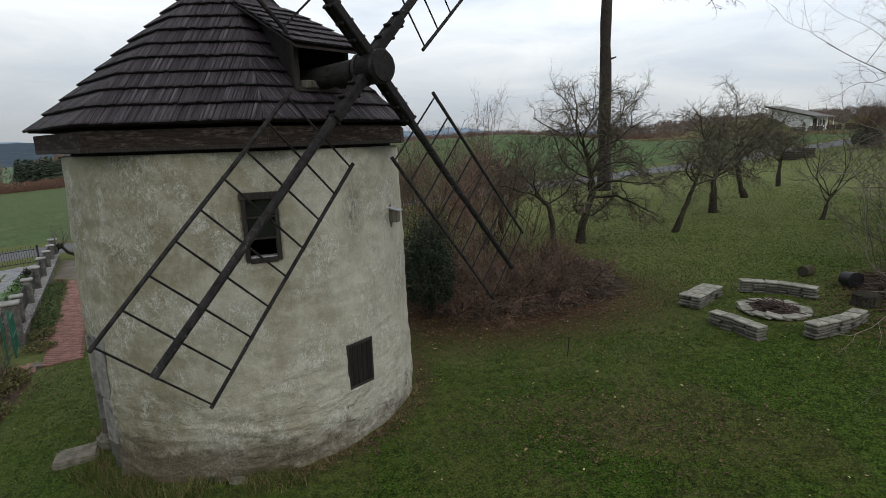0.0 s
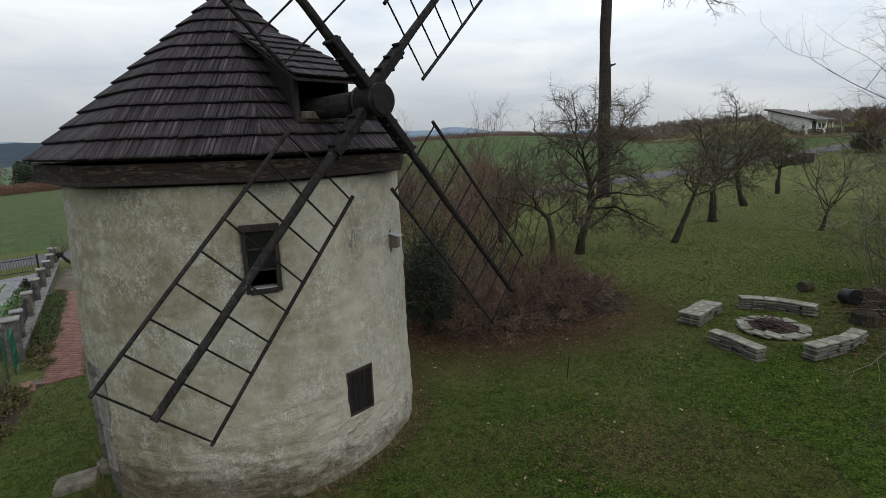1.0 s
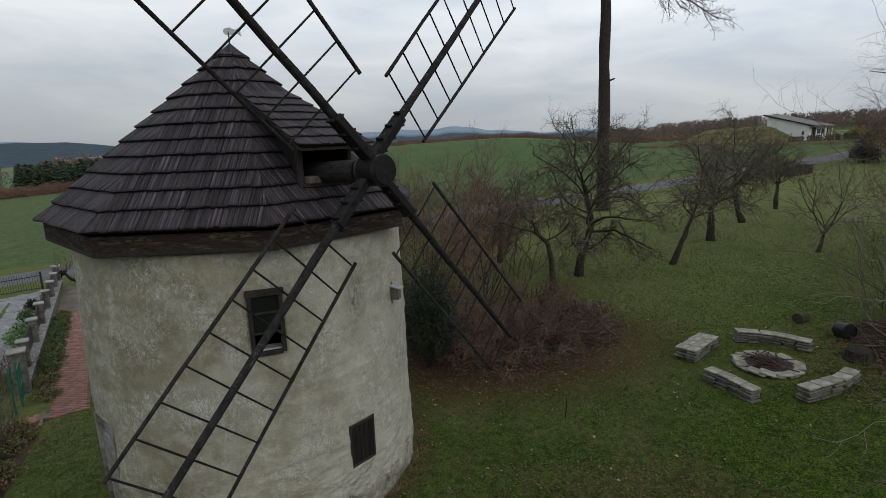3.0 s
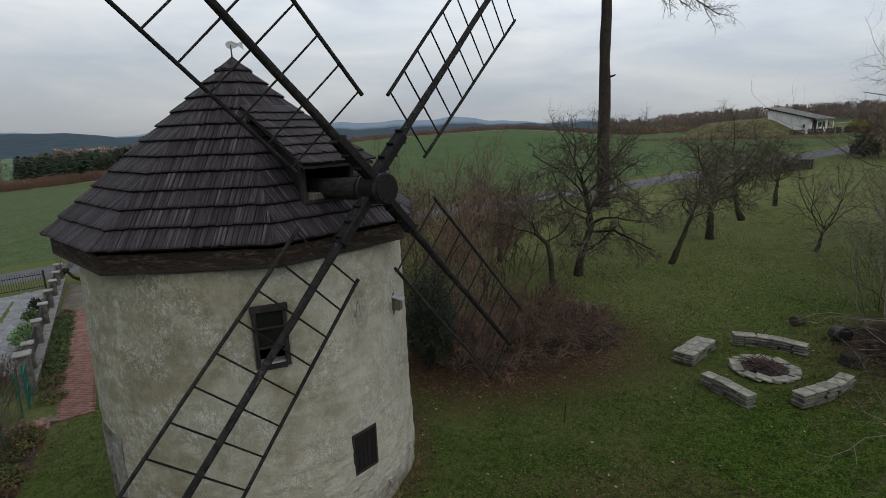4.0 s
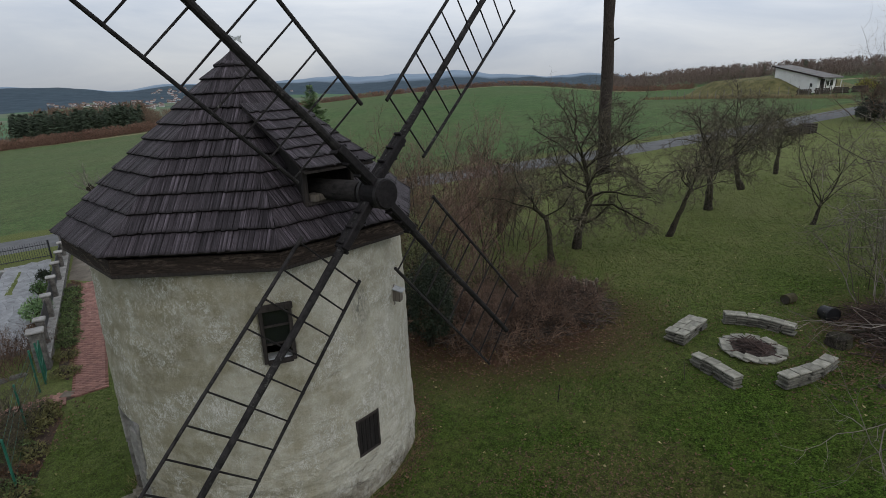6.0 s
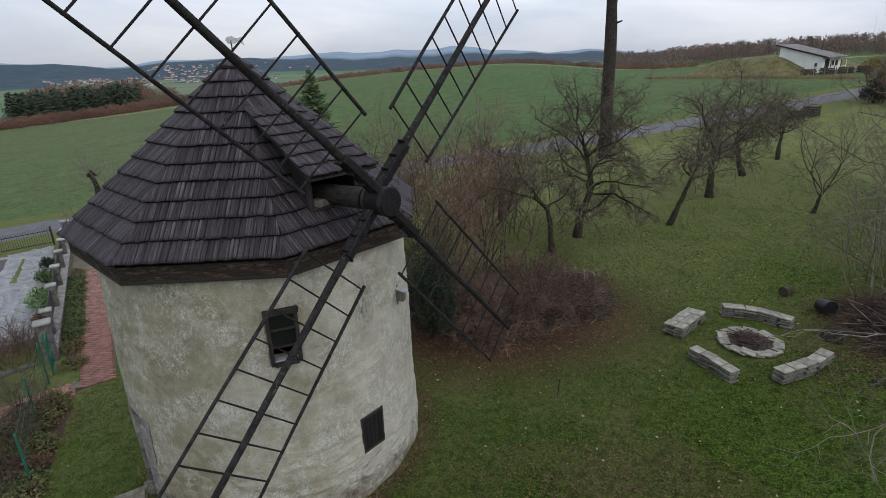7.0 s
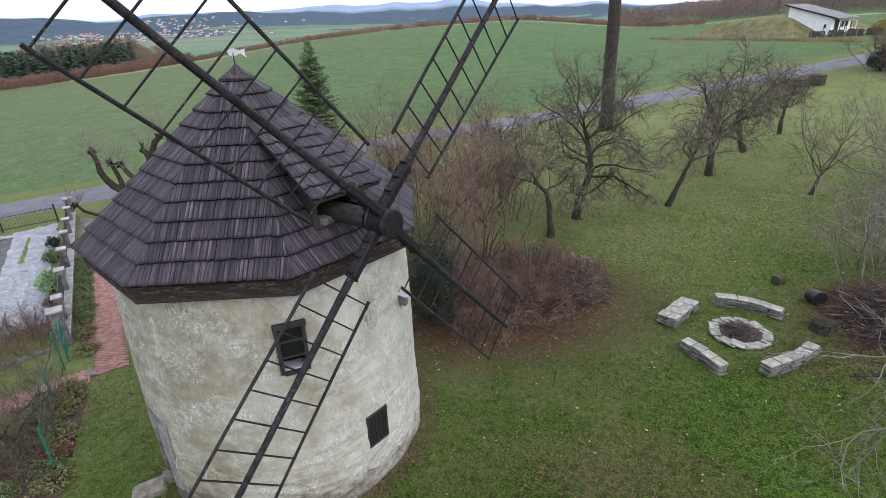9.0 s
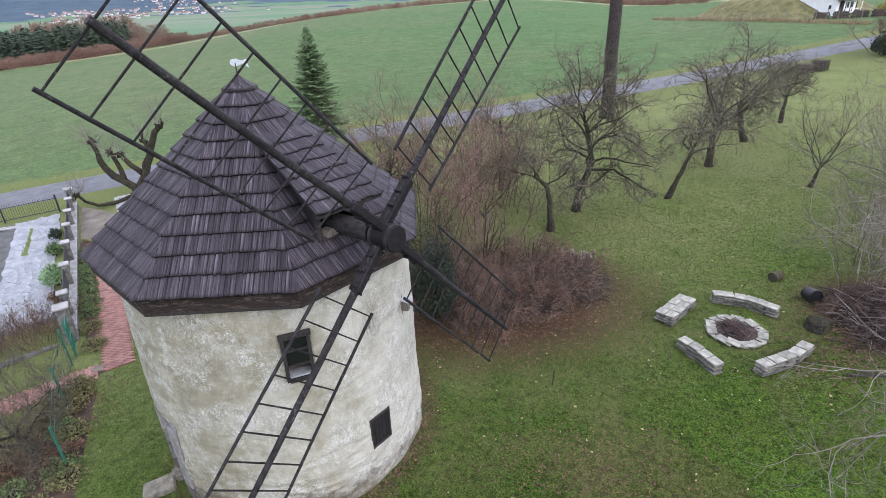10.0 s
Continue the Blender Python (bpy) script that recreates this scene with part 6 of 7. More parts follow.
def stone(name, x, y, sx, sy, sz, turn, seed, label, sink=0.06):
    bm = bmesh.new()
    bmesh.ops.create_cube(bm, size=1.0)
    bmesh.ops.scale(bm, vec=(sx, sy, sz), verts=bm.verts)
    bmesh.ops.bevel(bm, geom=bm.edges[:], offset=min(sx, sy, sz) * 0.22, segments=2, affect="EDGES")
    bmesh.ops.subdivide_edges(bm, edges=bm.edges[:], cuts=1, use_grid_fill=True)
    for p in bm.verts:
        p.co += Vector((noise.noise(p.co * 3 + Vector((seed, 0, 0))), noise.noise(p.co * 3 + Vector((0, seed, 0))), noise.noise(p.co * 3 + Vector((0, 0, seed))))) * 0.07 * min(1, sz * 4)
    me = bpy.data.meshes.new(name)
    bm.to_mesh(me)
    bm.free()
    me.materials.append(STONE)
    ob = new(name, me)
    ob.matrix_world = pose(x, y, ground_z(x, y) + sz / 2 - sink, 0, 0, turn)
    return tagged(ob, label, "stone")


stone("door_step", -7.86, 10.22, 0.80, 0.62, 0.20, 28, 3, "broad flat stone step before the mill door")
stone("door_step", -7.36, 10.66, 0.55, 0.36, 0.34, 28, 5, "grey stone step against the mill wall")
stone("loose_stone", -7.02, 10.24, 0.16, 0.14, 0.14, 10, 8, "small pale stone at the mill's foot", 0.03)
stone("loose_stone", -3.92, 8.84, 0.32, 0.16, 0.16, 8, 6, "pale stone at the mill's foot", 0.05)

# nest box on the mill wall
bp = ring(-16.5, wall_radius(4.5) + 0.10, 0)
box = thing("nest_box", (MX + bp.x, MY + bp.y, 4.30), -16.5, "small grey wooden nest box on the mill wall", "nest box")
part("body", Shape().box((0.18, 0.17, 0.26), pose(0, 0, 0.15), 0.006), OLD_WOOD, box)
part("lid", Shape().box((0.27, 0.24, 0.025), pose(0.02, 0, 0.30, 0, 14, 0), 0.005), DULL_PALE, box, "pale metal-covered lid")
part("back_board", Shape().box((0.025, 0.09, 0.50), pose(-0.10, 0, 0.15), 0.004), OLD_WOOD, box)

# a stake and thin saplings on the lawn
x, y = 3.06, 13.1
solo("stake", Shape().box((0.022, 0.022, 0.62), pose(0, 0, 0.26, 2, 3, 15), 0.004), DIM_OAK, "short weathered wooden stake in the lawn", "stake", m=pose(x, y, ground_z(x, y)))
THIN = dict(segs=[6, 3, 3], wander=[0.06, 0.15, 0.2], rise=[0.03, 0.04, 0.03], sides=[5, 3, 3], kids=[7, 2], bare=[0.3, 0.2], angle=[40, 40], shrink=[0.3, 0.5], thin=[0.006, 0.004], taper=0.35, solid=0)
for i, (x, y, h) in enumerate([(6.0, 16.6, 1.3), (9.0, 9.9, 1.1), (6.8, 13.6, 0.8)]):
    bush("sapling", 600 + i, x, y, h, 0.05, 1, "thin leafless sapling planted in the lawn", TWIG, THIN, r=0.012, group="saplings", category="sapling")


# ---- the neighbour's fence, gate and yard ----
FENCE_A, FENCE_B = Vector((-14.92, 17.61)), Vector((-24.45, 32.93))
POST_STONE = plain("lichened_post_stone", (0.055, 0.052, 0.048), (0.19, 0.18, 0.165), 6.0, 0.9, 0.7, 35, each=0.15, depth=0.03)
PALE_STONE = plain("pale_cap_stone", (0.17, 0.165, 0.155), (0.34, 0.33, 0.315), 3, 0.9, 0.4, 40, each=0.1)
PANEL = plain("dark_fence_panel", (0.016, 0.016, 0.018), (0.04, 0.04, 0.044), 2, 0.6, 0.2, 30)
f_dir = (FENCE_B - FENCE_A).normalized()
f_turn = math.degrees(math.atan2(f_dir.y, f_dir.x))
fence = thing("garden_fence", (FENCE_A.x, FENCE_A.y, ground_z(*FENCE_A)), f_turn, "fence of granite posts on a low stone wall with dark panels", "fence")
F_LEN = (FENCE_B - FENCE_A).length


def fence_z(s):
    p = FENCE_A + f_dir * s
    return ground_z(p.x, p.y) - ground_z(*FENCE_A)


STEPS = [(0.0, 1.50, 0.42), (1.55, 1.40, 0.28), (4.68, 1.40, 0.28), (7.68, 1.38, 0.28), (10.65, 1.32, 0.28), (13.4, 1.26, 0.28), (16.0, 1.22, 0.28), (18.0, 1.30, 0.40)]
for i, (s, h, w) in enumerate(STEPS):
    z = fence_z(s)
    part("post", Shape().box((w, w, h + 0.2), pose(s, 0, z + h / 2 - 0.1), 0.03), POST_STONE, fence, "rough grey granite post")
    part("cap", Shape().box((w + 0.14, w + 0.14, 0.09), pose(s, 0, z + h + 0.045, 0, 0, 2), 0.03), PALE_STONE, fence, "pale cap stone")
    if i < 7:
        nxt = STEPS[i + 1][0]
        k = max(1, int((nxt - s) / 0.62))
        for q in range(k):
            step_ = (nxt - s) / k
            t = s + (q + 0.5) * step_
            part("wall_stone", Shape().box((step_ - 0.02, 0.30, 0.55), pose(t, -0.08, fence_z(t) + 0.10), 0.035), POST_STONE, fence)
            part("coping", Shape().box((step_ - 0.012, 0.34, 0.07), pose(t, -0.08, fence_z(t) + 0.41), 0.02), PALE_STONE, fence)
        for q in range(5):
            t = (s + nxt) / 2
            part("panel_board", Shape().box((nxt - s - 0.3, 0.03, 0.15), pose(t, 0.06, fence_z(t) + 0.56 + q * 0.155), 0.005), PANEL, fence)

GATE_RAIL = plain("black_painted_steel", (0.014, 0.015, 0.018), (0.032, 0.034, 0.04), 5, 0.45, 0.15, 30, metal=0.3)
g0, g1 = Vector((-25.1, 32.45)), Vector((-36.5, 28.0))
g_dir = (g1 - g0).normalized()
gate = thing("driveway_gate", (g0.x, g0.y, ground_z(*g0)), math.degrees(math.atan2(g_dir.y, g_dir.x)), "black steel gate of upright bars across a driveway", "gate")
g_len = (g1 - g0).length


def gate_z(s):
    p = g0 + g_dir * s
    return ground_z(p.x, p.y) - ground_z(*g0)


for z in (0.18, 0.95):
    part("rail", Shape().tube([(0, 0, z), (g_len, 0, z + gate_z(g_len))], [0.025, 0.025], 6), GATE_RAIL, gate)
for i in range(5):
    s = g_len * i / 4
    part("gate_post", Shape().box((0.08, 0.08, 1.3), pose(s, 0, gate_z(s) + 0.55), 0.01), GATE_RAIL, gate)
n = int(g_len / 0.13)
for i in range(n):
    s = (i + 0.5) * 0.13
    part("bar", Shape().tube([(s, 0, gate_z(s) + 0.10), (s, 0, gate_z(s) + 1.16)], [0.011, 0.009], 5), GATE_RAIL, gate)
part("kerb", Shape().box((g_len, 0.25, 0.3), pose(g_len / 2, 0, gate_z(g_len / 2) - 0.05, 0, 0, 0), 0.02), GRANITE, gate)

# planting bed between fence and path, driveway apron, yard ground
SOIL = plain("leafy_soil", (0.020, 0.013, 0.010), (0.085, 0.052, 0.036), 2.5, 0.95, 0.8, 25, depth=0.03)
GRIT = plain("pale_grit", (0.10, 0.10, 0.10), (0.38, 0.38, 0.375), 5, 0.95, 0.8, 18)
APRON = plain("dusty_concrete", (0.09, 0.075, 0.058), (0.19, 0.165, 0.135), 1.2, 0.95, 0.4, 30)


def patch(name, corners, lift, material, label, category, step=0.5):
    """A four-sided piece of ground cover, draped on the land."""
    a, b, c, d = (Vector(p) for p in corners)
    m = max(2, int(max((b - a).length, (c - d).length) / step))
    n = max(2, int(max((d - a).length, (c - b).length) / step))
    sh = Shape()
    for i in range(m + 1):
        for j in range(n + 1):
            p = a.lerp(b, i / m).lerp(d.lerp(c, i / m), j / n)
            e = i in (0, m) or j in (0, n)
            sh.v.append((p.x, p.y, ground_z(p.x, p.y) + (-0.03 if e else lift)))
    for i in range(m):
        for j in range(n):
            k = i * (n + 1) + j
            sh.f.append((k, k + 1, k + n + 2, k + n + 1))
    return solo(name, sh, material, label, category, kind="structure", smooth=True)


patch("planting_bed", [(-14.45, 17.6), (-12.98, 16.1), (-19.6, 26.9), (-20.9, 27.6)], 0.05, SOIL, "bed of dark soil with fallen leaves", "bed")
patch("planting_bed", [(-13.3, 14.2), (-12.15, 14.8), (-9.9, 10.0), (-12.6, 9.0)], 0.05, SOIL, "bed of dark soil with dry stalks", "bed")
patch("driveway", [(-20.9, 27.6), (-18.0, 26.6), (-20.4, 31.2), (-24.4, 33.4)], 0.03, APRON, "dusty concrete driveway", "driveway")
patch("gravel_patch", [(-20.6, 30.9), (-15.5, 30.5), (-17.5, 36.5), (-22.9, 34.4)], 0.04, GRIT, "pale gravel beside the road", "gravel")
patch("yard_base", [(-16.2, 19.0), (-25.0, 32.0), (-37.0, 27.5), (-28.0, 13.0)], 0.025, plain("joint_sand", (0.045, 0.045, 0.042), (0.10, 0.10, 0.095), 3, 0.95, 0.5, 40), "sandy bed below paving slabs", "yard")
patch("grass_strip", [(-22.1, 25.9), (-24.9, 30.6), (-25.9, 30.0), (-23.3, 25.3)], 0.075, GROUND, "narrow strip of grass in the paving", "grass")
patch("neighbour_lawn", [(-14.2, 12.7), (-20.6, 8.6), (-17.0, 4.5), (-11.6, 9.6)], 0.02, GROUND, "shaggy autumn grass behind a fence", "grass")

PAVING = plain("pale_slate_paving", (0.165, 0.172, 0.182), (0.285, 0.293, 0.305), 1.5, 0.8, 0.4, 20, each=0.12)
PAVINGS = plain("pale_slate_pavings", (0.165, 0.172, 0.182), (0.285, 0.293, 0.305), 1.5, 0.8, 0.4, 20, island=0.12)
yard = thing("yard_paving", (-21.0, 23.5, ground_z(-21.0, 23.5)), f_turn, "crazy paving of pale grey slate slabs", "paving", kind="structure")
rng = random.Random(41)
more_slabs = Shape()
count = 0
mt = yard.matrix_world.inverted()
side_dir = Vector((-f_dir.y, f_dir.x))
knots = {(i, j): (i * 0.62 + (0.31 if j % 2 else 0) + rng.uniform(-0.17, 0.17), 0.8 + j * 0.34 + rng.uniform(-0.09, 0.09)) for i in range(-8, 31) for j in range(0, 23)}
for i in range(-8, 30):
    for j in range(0, 22):
        quad = [knots[i, j], knots[i + 1, j], knots[i + 1, j + 1], knots[i, j + 1]]
        cs, co = sum(q[0] for q in quad) / 4, sum(q[1] for q in quad) / 4
        mid = FENCE_A + f_dir * cs + side_dir * co
        if cs < 2.5 or cs > F_LEN - 0.4 or mid.x < -37 or (cs > 8.0 and 3.2 < co < 4.2):
            continue
        shrink = 0.955
        pieces = [quad] if rng.random() < 0.65 else [[quad[0], quad[1], quad[2]], [quad[0], quad[2], quad[3]]]
        for piece in pieces:
            ps, po = sum(q[0] for q in piece) / len(piece), sum(q[1] for q in piece) / len(piece)
            spot = FENCE_A + f_dir * ps + side_dir * po
            outline = [((q[0] - ps) * shrink, (q[1] - po) * shrink) for q in piece]
            m = mt @ pose(spot.x, spot.y, ground_z(spot.x, spot.y) + 0.045 + rng.uniform(-0.004, 0.004), 0, 0, f_turn)
            if count < 300:
                part("paving_slab", Shape().prism(outline, -0.03, 0.012), PAVING, yard, m=m)
            else:
                more_slabs.prism(outline, -0.03, 0.012, m)
            count += 1
tagged(part("paving_slabs", more_slabs, PAVINGS, yard, fix=False), kind="stuff")
solo("white_slab", Shape().box((1.0, 0.45, 0.08), None, 0.015), PALE_STONE, "white stone slab lying on the paving", "slab", m=pose(-26.9, 30.2, ground_z(-26.9, 30.2) + 0.08, 0, 0, 20))

GREEN_LEAF = plain("green_leaves", (0.035, 0.075, 0.022), (0.10, 0.17, 0.055), 2, 0.7, 0.0, 12, island=0.4)
BED_LEAF = plain("bed_plant_leaves", (0.045, 0.075, 0.022), (0.12, 0.165, 0.06), 2, 0.8, 0.0, 12, island=0.45)
DARK_LEAF = plain("dark_evergreen_leaves", (0.005, 0.011, 0.005), (0.020, 0.034, 0.015), 1.5, 0.6, 0.0, 12, island=0.4)
OLIVE_LEAF = plain("olive_dry_leaves", (0.075, 0.080, 0.030), (0.17, 0.155, 0.060), 2, 0.85, 0.0, 12, island=0.4)
BROWN_LEAF = plain("brown_leaves", (0.052, 0.030, 0.018), (0.145, 0.085, 0.046), 3, 0.85, 0.0, 12, island=0.45)
leafy("garden_shrub", 11, -18.6, 22.4, 1.2, 0.75, 0.75, 500, 0.07, "feathery light green shrub beside the fence", plain("feathery_green", (0.09, 0.17, 0.07), (0.20, 0.30, 0.13), 2, 0.8, 0.0, 12, island=0.35))
leafy("garden_shrub", 12, -21.0, 25.8, 0.8, 0.45, 0.45, 260, 0.06, "small green shrub beside the fence", GREEN_LEAF)
leafy("garden_shrub", 13, -22.4, 28.0, 0.7, 0.4, 0.4, 220, 0.06, "small dark green shrub beside the fence", DARK_LEAF)
leafy("garden_shrub", 14, -17.6, 20.9, 0.5, 0.5, 0.4, 240, 0.05, "low reddish shrub beside the fence", BROWN_LEAF)
for i, (bx, by) in enumerate([(-14.6, 18.3), (-15.3, 19.4), (-15.8, 20.3), (-16.4, 21.1), (-16.9, 22.0), (-17.5, 22.9), (-18.0, 23.8), (-18.6, 24.7), (-19.2, 25.6), (-13.7, 17.0), (-15.9, 19.8), (-17.0, 21.4), (-18.2, 23.4)]):
    leafy("ground_cover", 20 + i, bx, by, 0.22, 0.62, 0.55, 230, 0.045, "low green ground-cover plant in the bed", OLIVE_LEAF if i in (0, 9) else BED_LEAF, "plant")
for i, (bx, by) in enumerate([(-12.4, 13.6), (-12.0, 12.5), (-11.3, 11.5), (-10.7, 10.6), (-12.5, 14.2), (-11.9, 10.2), (-12.8, 11.2), (-11.0, 9.6), (-12.2, 9.2), (-13.6, 10.2), (-13.3, 8.8), (-11.6, 12.4), (-12.6, 13.0), (-11.0, 11.0), (-12.0, 11.4), (-12.8, 9.9), (-14.2, 9.6), (-11.7, 9.2), (-12.7, 10.5), (-13.2, 14.0), (-12.8, 14.6)]):
    leafy("dry_perennial", 40 + i, bx, by, 0.35, 0.62, 0.58, 210, 0.05, "clump of yellowing dry garden plants", (OLIVE_LEAF, BED_LEAF, BROWN_LEAF, OLIVE_LEAF)[i % 4], "plant")

# brown hedge and bare shrub in the neighbour's garden
for i, (bx, by) in enumerate([(-17.0, 18.0), (-18.0, 17.2), (-19.1, 16.6), (-20.2, 15.8), (-16.3, 18.9), (-16.0, 17.6), (-17.1, 16.7), (-18.3, 15.9), (-17.8, 18.7), (-18.9, 18.0), (-20.0, 17.2), (-19.4, 15.2)]):
    bush("hedge_shrub", 400 + i, bx, by, 1.15, 1.5, 30, "clipped bare brown hedge shrub", RED_TWIG, dict(BUSH, segs=[4, 3, 2, 1], kids=[5, 4, 2]), r=0.012, group="hedge")
for i, (bx, by, h) in enumerate([(-12.9, 13.3, 1.4), (-12.3, 12.5, 1.5), (-11.9, 11.6, 1.4), (-12.6, 12.0, 1.7), (-13.4, 14.4, 1.5), (-13.5, 13.2, 1.6), (-11.5, 10.6, 1.2), (-13.9, 15.2, 1.3), (-12.2, 11.1, 1.3)]):
    bush("fence_shrub", 410 + i, bx, by, h * 0.85, 0.9, 9, "twiggy bare shrub along a wire fence", TWIG, r=0.012, group="fence shrubs")
for i, (bx, by, h) in enumerate([(-16.4, 15.9, 1.2), (-15.3, 15.0, 1.3), (-16.2, 14.5, 1.3), (-14.7, 15.6, 1.1), (-17.2, 14.9, 1.2), (-15.0, 13.9, 1.2)]):
    bush("garden_bush", 430 + i, bx, by, h, 0.8, 8, "small bare twiggy bush on the garden lawn", TWIG, r=0.012, group="garden bushes")
kerb = thing("garden_kerb", (-16.2, 16.6, ground_z(-16.2, 16.6)), 38, "edge of rough grey stones below a hedge", "kerb")
for i in range(4):
    part("kerb_stone", Shape().box((0.52, 0.2, 0.3), pose(-0.85 + 0.56 * i, 0.02 * (i % 2), 0.03, 0, 0, 4 * (i % 3) - 4), 0.05), POST_STONE, kerb)
tree("garden_tree", 51, -11.6, 11.2, [(-0.5, 0.25, 0.45), (-1.1, 0.6, 0.85)], 0.15, "low spreading bare garden tree", dict(APPLE, kids=[5, 7, 6, 4], thin=[0.055, 0.024, 0.011, 0.0065]),
     limbs=[(0.7, 185, 12, 2.4), (0.8, 120, 45, 2.0), (0.9, 165, 40, 2.2), (1.0, 200, 20, 2.4), (1.0, 100, 48, 1.9), (1.0, 230, 10, 2.2), (0.9, 140, 25, 2.4)])

GREEN_PAINT = plain("green_painted_steel", (0.010, 0.085, 0.055), (0.025, 0.14, 0.095), 3, 0.5, 0.15, 30)
wire = thing("wire_fence", (-11.3, 11.2, ground_z(-11.3, 11.2)), 0, "green steel posts with a sagging wire fence", "fence")
spots = [(-10.95, 11.1), (-12.7, 13.75), (-13.9, 15.95), (-14.1, 16.5)]
for px, py in spots:
    dz = ground_z(px, py) - ground_z(-11.3, 11.2)
    part("post", Shape().tube([(px + 11.3, py - 11.2, dz - 0.1), (px + 11.3, py - 11.2, dz + 1.55)], [0.032, 0.032], 8), GREEN_PAINT, wire, "green painted steel post")
    part("cap", Shape().tube([(px + 11.3, py - 11.2, dz + 1.55), (px + 11.3, py - 11.2, dz + 1.59)], [0.04, 0.02], 8), GREEN_PAINT, wire)
for a, b in zip(spots, spots[1:]):
    for z in (0.3, 0.75, 1.2, 1.5):
        da, db = ground_z(*a) - ground_z(-11.3, 11.2), ground_z(*b) - ground_z(-11.3, 11.2)
        p, q = Vector((a[0] + 11.3, a[1] - 11.2, da + z)), Vector((b[0] + 11.3, b[1] - 11.2, db + z))
        part("wire", Shape().tube([p, p.lerp(q, 0.5) - Vector((0, 0, 0.05)), q], [0.004] * 3, 4), GREEN_PAINT, wire)
gatelet = thing("garden_gate", (-14.55, 17.2, ground_z(-14.55, 17.2)), -56, "narrow green steel mesh gate standing open", "gate")
for x in (0, 0.95):
    part("stile", Shape().tube([(x, 0, 0.1), (x, 0, 1.35)], [0.025, 0.025], 8), GREEN_PAINT, gatelet)
for z in (0.12, 0.7, 1.33):
    part("rail", Shape().tube([(0, 0, z), (0.95, 0, z)], [0.02, 0.02], 8), GREEN_PAINT, gatelet)
for i in range(8):
    part("bar", Shape().tube([(0.1 + i * 0.107, 0, 0.12), (0.1 + i * 0.107, 0, 1.33)], [0.006, 0.006], 5), GREEN_PAINT, gatelet)

# brick paths
BRICK = plain("red_paver", (0.16, 0.075, 0.060), (0.31, 0.170, 0.140), 4, 0.9, 0.4, 60, each=0.28)
BRICKS = plain("red_pavers", (0.16, 0.075, 0.060), (0.31, 0.170, 0.140), 4, 0.9, 0.4, 60, island=0.28)
path_root = thing("brick_path", (-12.2, 16.0, ground_z(-12.2, 16.0)), 0, "path of red concrete pavers past the mill", "path", kind="structure")
patch("path_bed", [(-12.55, 15.5), (-11.5, 15.95), (-18.6, 27.35), (-19.5, 26.8)], 0.012, SOIL, "dark bed below the pavers", "path")
patch("path_bed", [(-12.0, 16.3), (-12.0, 15.25), (-20.5, 9.9), (-20.9, 10.9)], 0.012, SOIL, "dark bed below the pavers", "path")
one = Shape().box((0.188, 0.089, 0.06), None, 0.006).data("brick", BRICK)
joined = Shape()
tally = 0
inv = path_root.matrix_world.inverted()
rng = random.Random(2)


def lay(origin, d, rows, cols, start):
    global tally
    side = Vector((-d.y, d.x))
    a = math.degrees(math.atan2(side.y, side.x))
    for i in range(rows):
        for j in range(cols):
            p = origin + d * (0.05 + i * 0.1) + side * ((j - cols / 2 + 0.5) * 0.2 + (0.1 if i % 2 else 0.0) - 0.05)
            m = pose(p.x, p.y, ground_z(p.x, p.y) + 0.022 + rng.uniform(-0.003, 0.003), rng.gauss(0, 0.5), rng.gauss(0, 0.5), a + rng.gauss(0, 0.5))
            if tally < 300 and i >= start:
                part("brick", one, BRICK, path_root, m=inv @ m)
                tally += 1
            else:
                joined.box((0.188, 0.089, 0.06), inv @ m)


d1 = (Vector((-19.05, 27.08)) - Vector((-11.96, 15.63))).normalized()
lay(Vector((-11.98, 15.66)), d1, 134, 5, 0)
d2 = (Vector((-20.7, 10.4)) - Vector((-12.7, 15.35))).normalized()
lay(Vector((-12.62, 15.42)), d2, 95, 5, 0)
tagged(part("bricks", joined, BRICKS, path_root, fix=False), kind="stuff")
part("drain_cover", Shape().box((0.36, 0.36, 0.05), inv @ pose(-12.72, 15.62, ground_z(-12.72, 15.62) + 0.034, 0, 0, 10), 0.008), APRON, path_root, "pale square drain cover")


# ---- across the road: house in the bank, hedges, woods and village ----
WHITE = plain("white_plaster", (0.60, 0.60, 0.58), (0.76, 0.76, 0.74), 0.8, 0.9, 0.2, 20)
ROOF_GREY = plain("grey_roof_sheet", (0.095, 0.09, 0.087), (0.175, 0.168, 0.162), 0.8, 0.8, 0.3, 12)
hx, hy = 60.6, 91.3
house = thing("bank_house", (hx, hy, ground_z(hx, hy) - 0.1), -60, "white house with a lean-to roof built into a grassy bank", "house")
H_L, H_W, H_LO, H_HI = 7.0, 5.6, 2.5, 4.25
s = Shape()
s.add([(-H_L, 0, -0.5), (0, 0, -0.5), (0, 0, H_LO), (-H_L, 0, H_HI), (-H_L, H_W, -0.5), (0, H_W, -0.5), (0, H_W, H_LO), (-H_L, H_W, H_HI)],
      [(0, 1, 2, 3), (4, 7, 6, 5), (0, 4, 5, 1), (1, 5, 6, 2), (2, 6, 7, 3), (3, 7, 4, 0)])
part("wall", s, WHITE, house, "white plastered wall")
s = Shape()
fall = (H_HI - H_LO) / H_L
p0, p1 = Vector((-H_L - 0.5, -0.45, H_HI + 0.5 * fall + 0.02)), Vector((1.0, -0.45, H_LO - 1.0 * fall + 0.02))
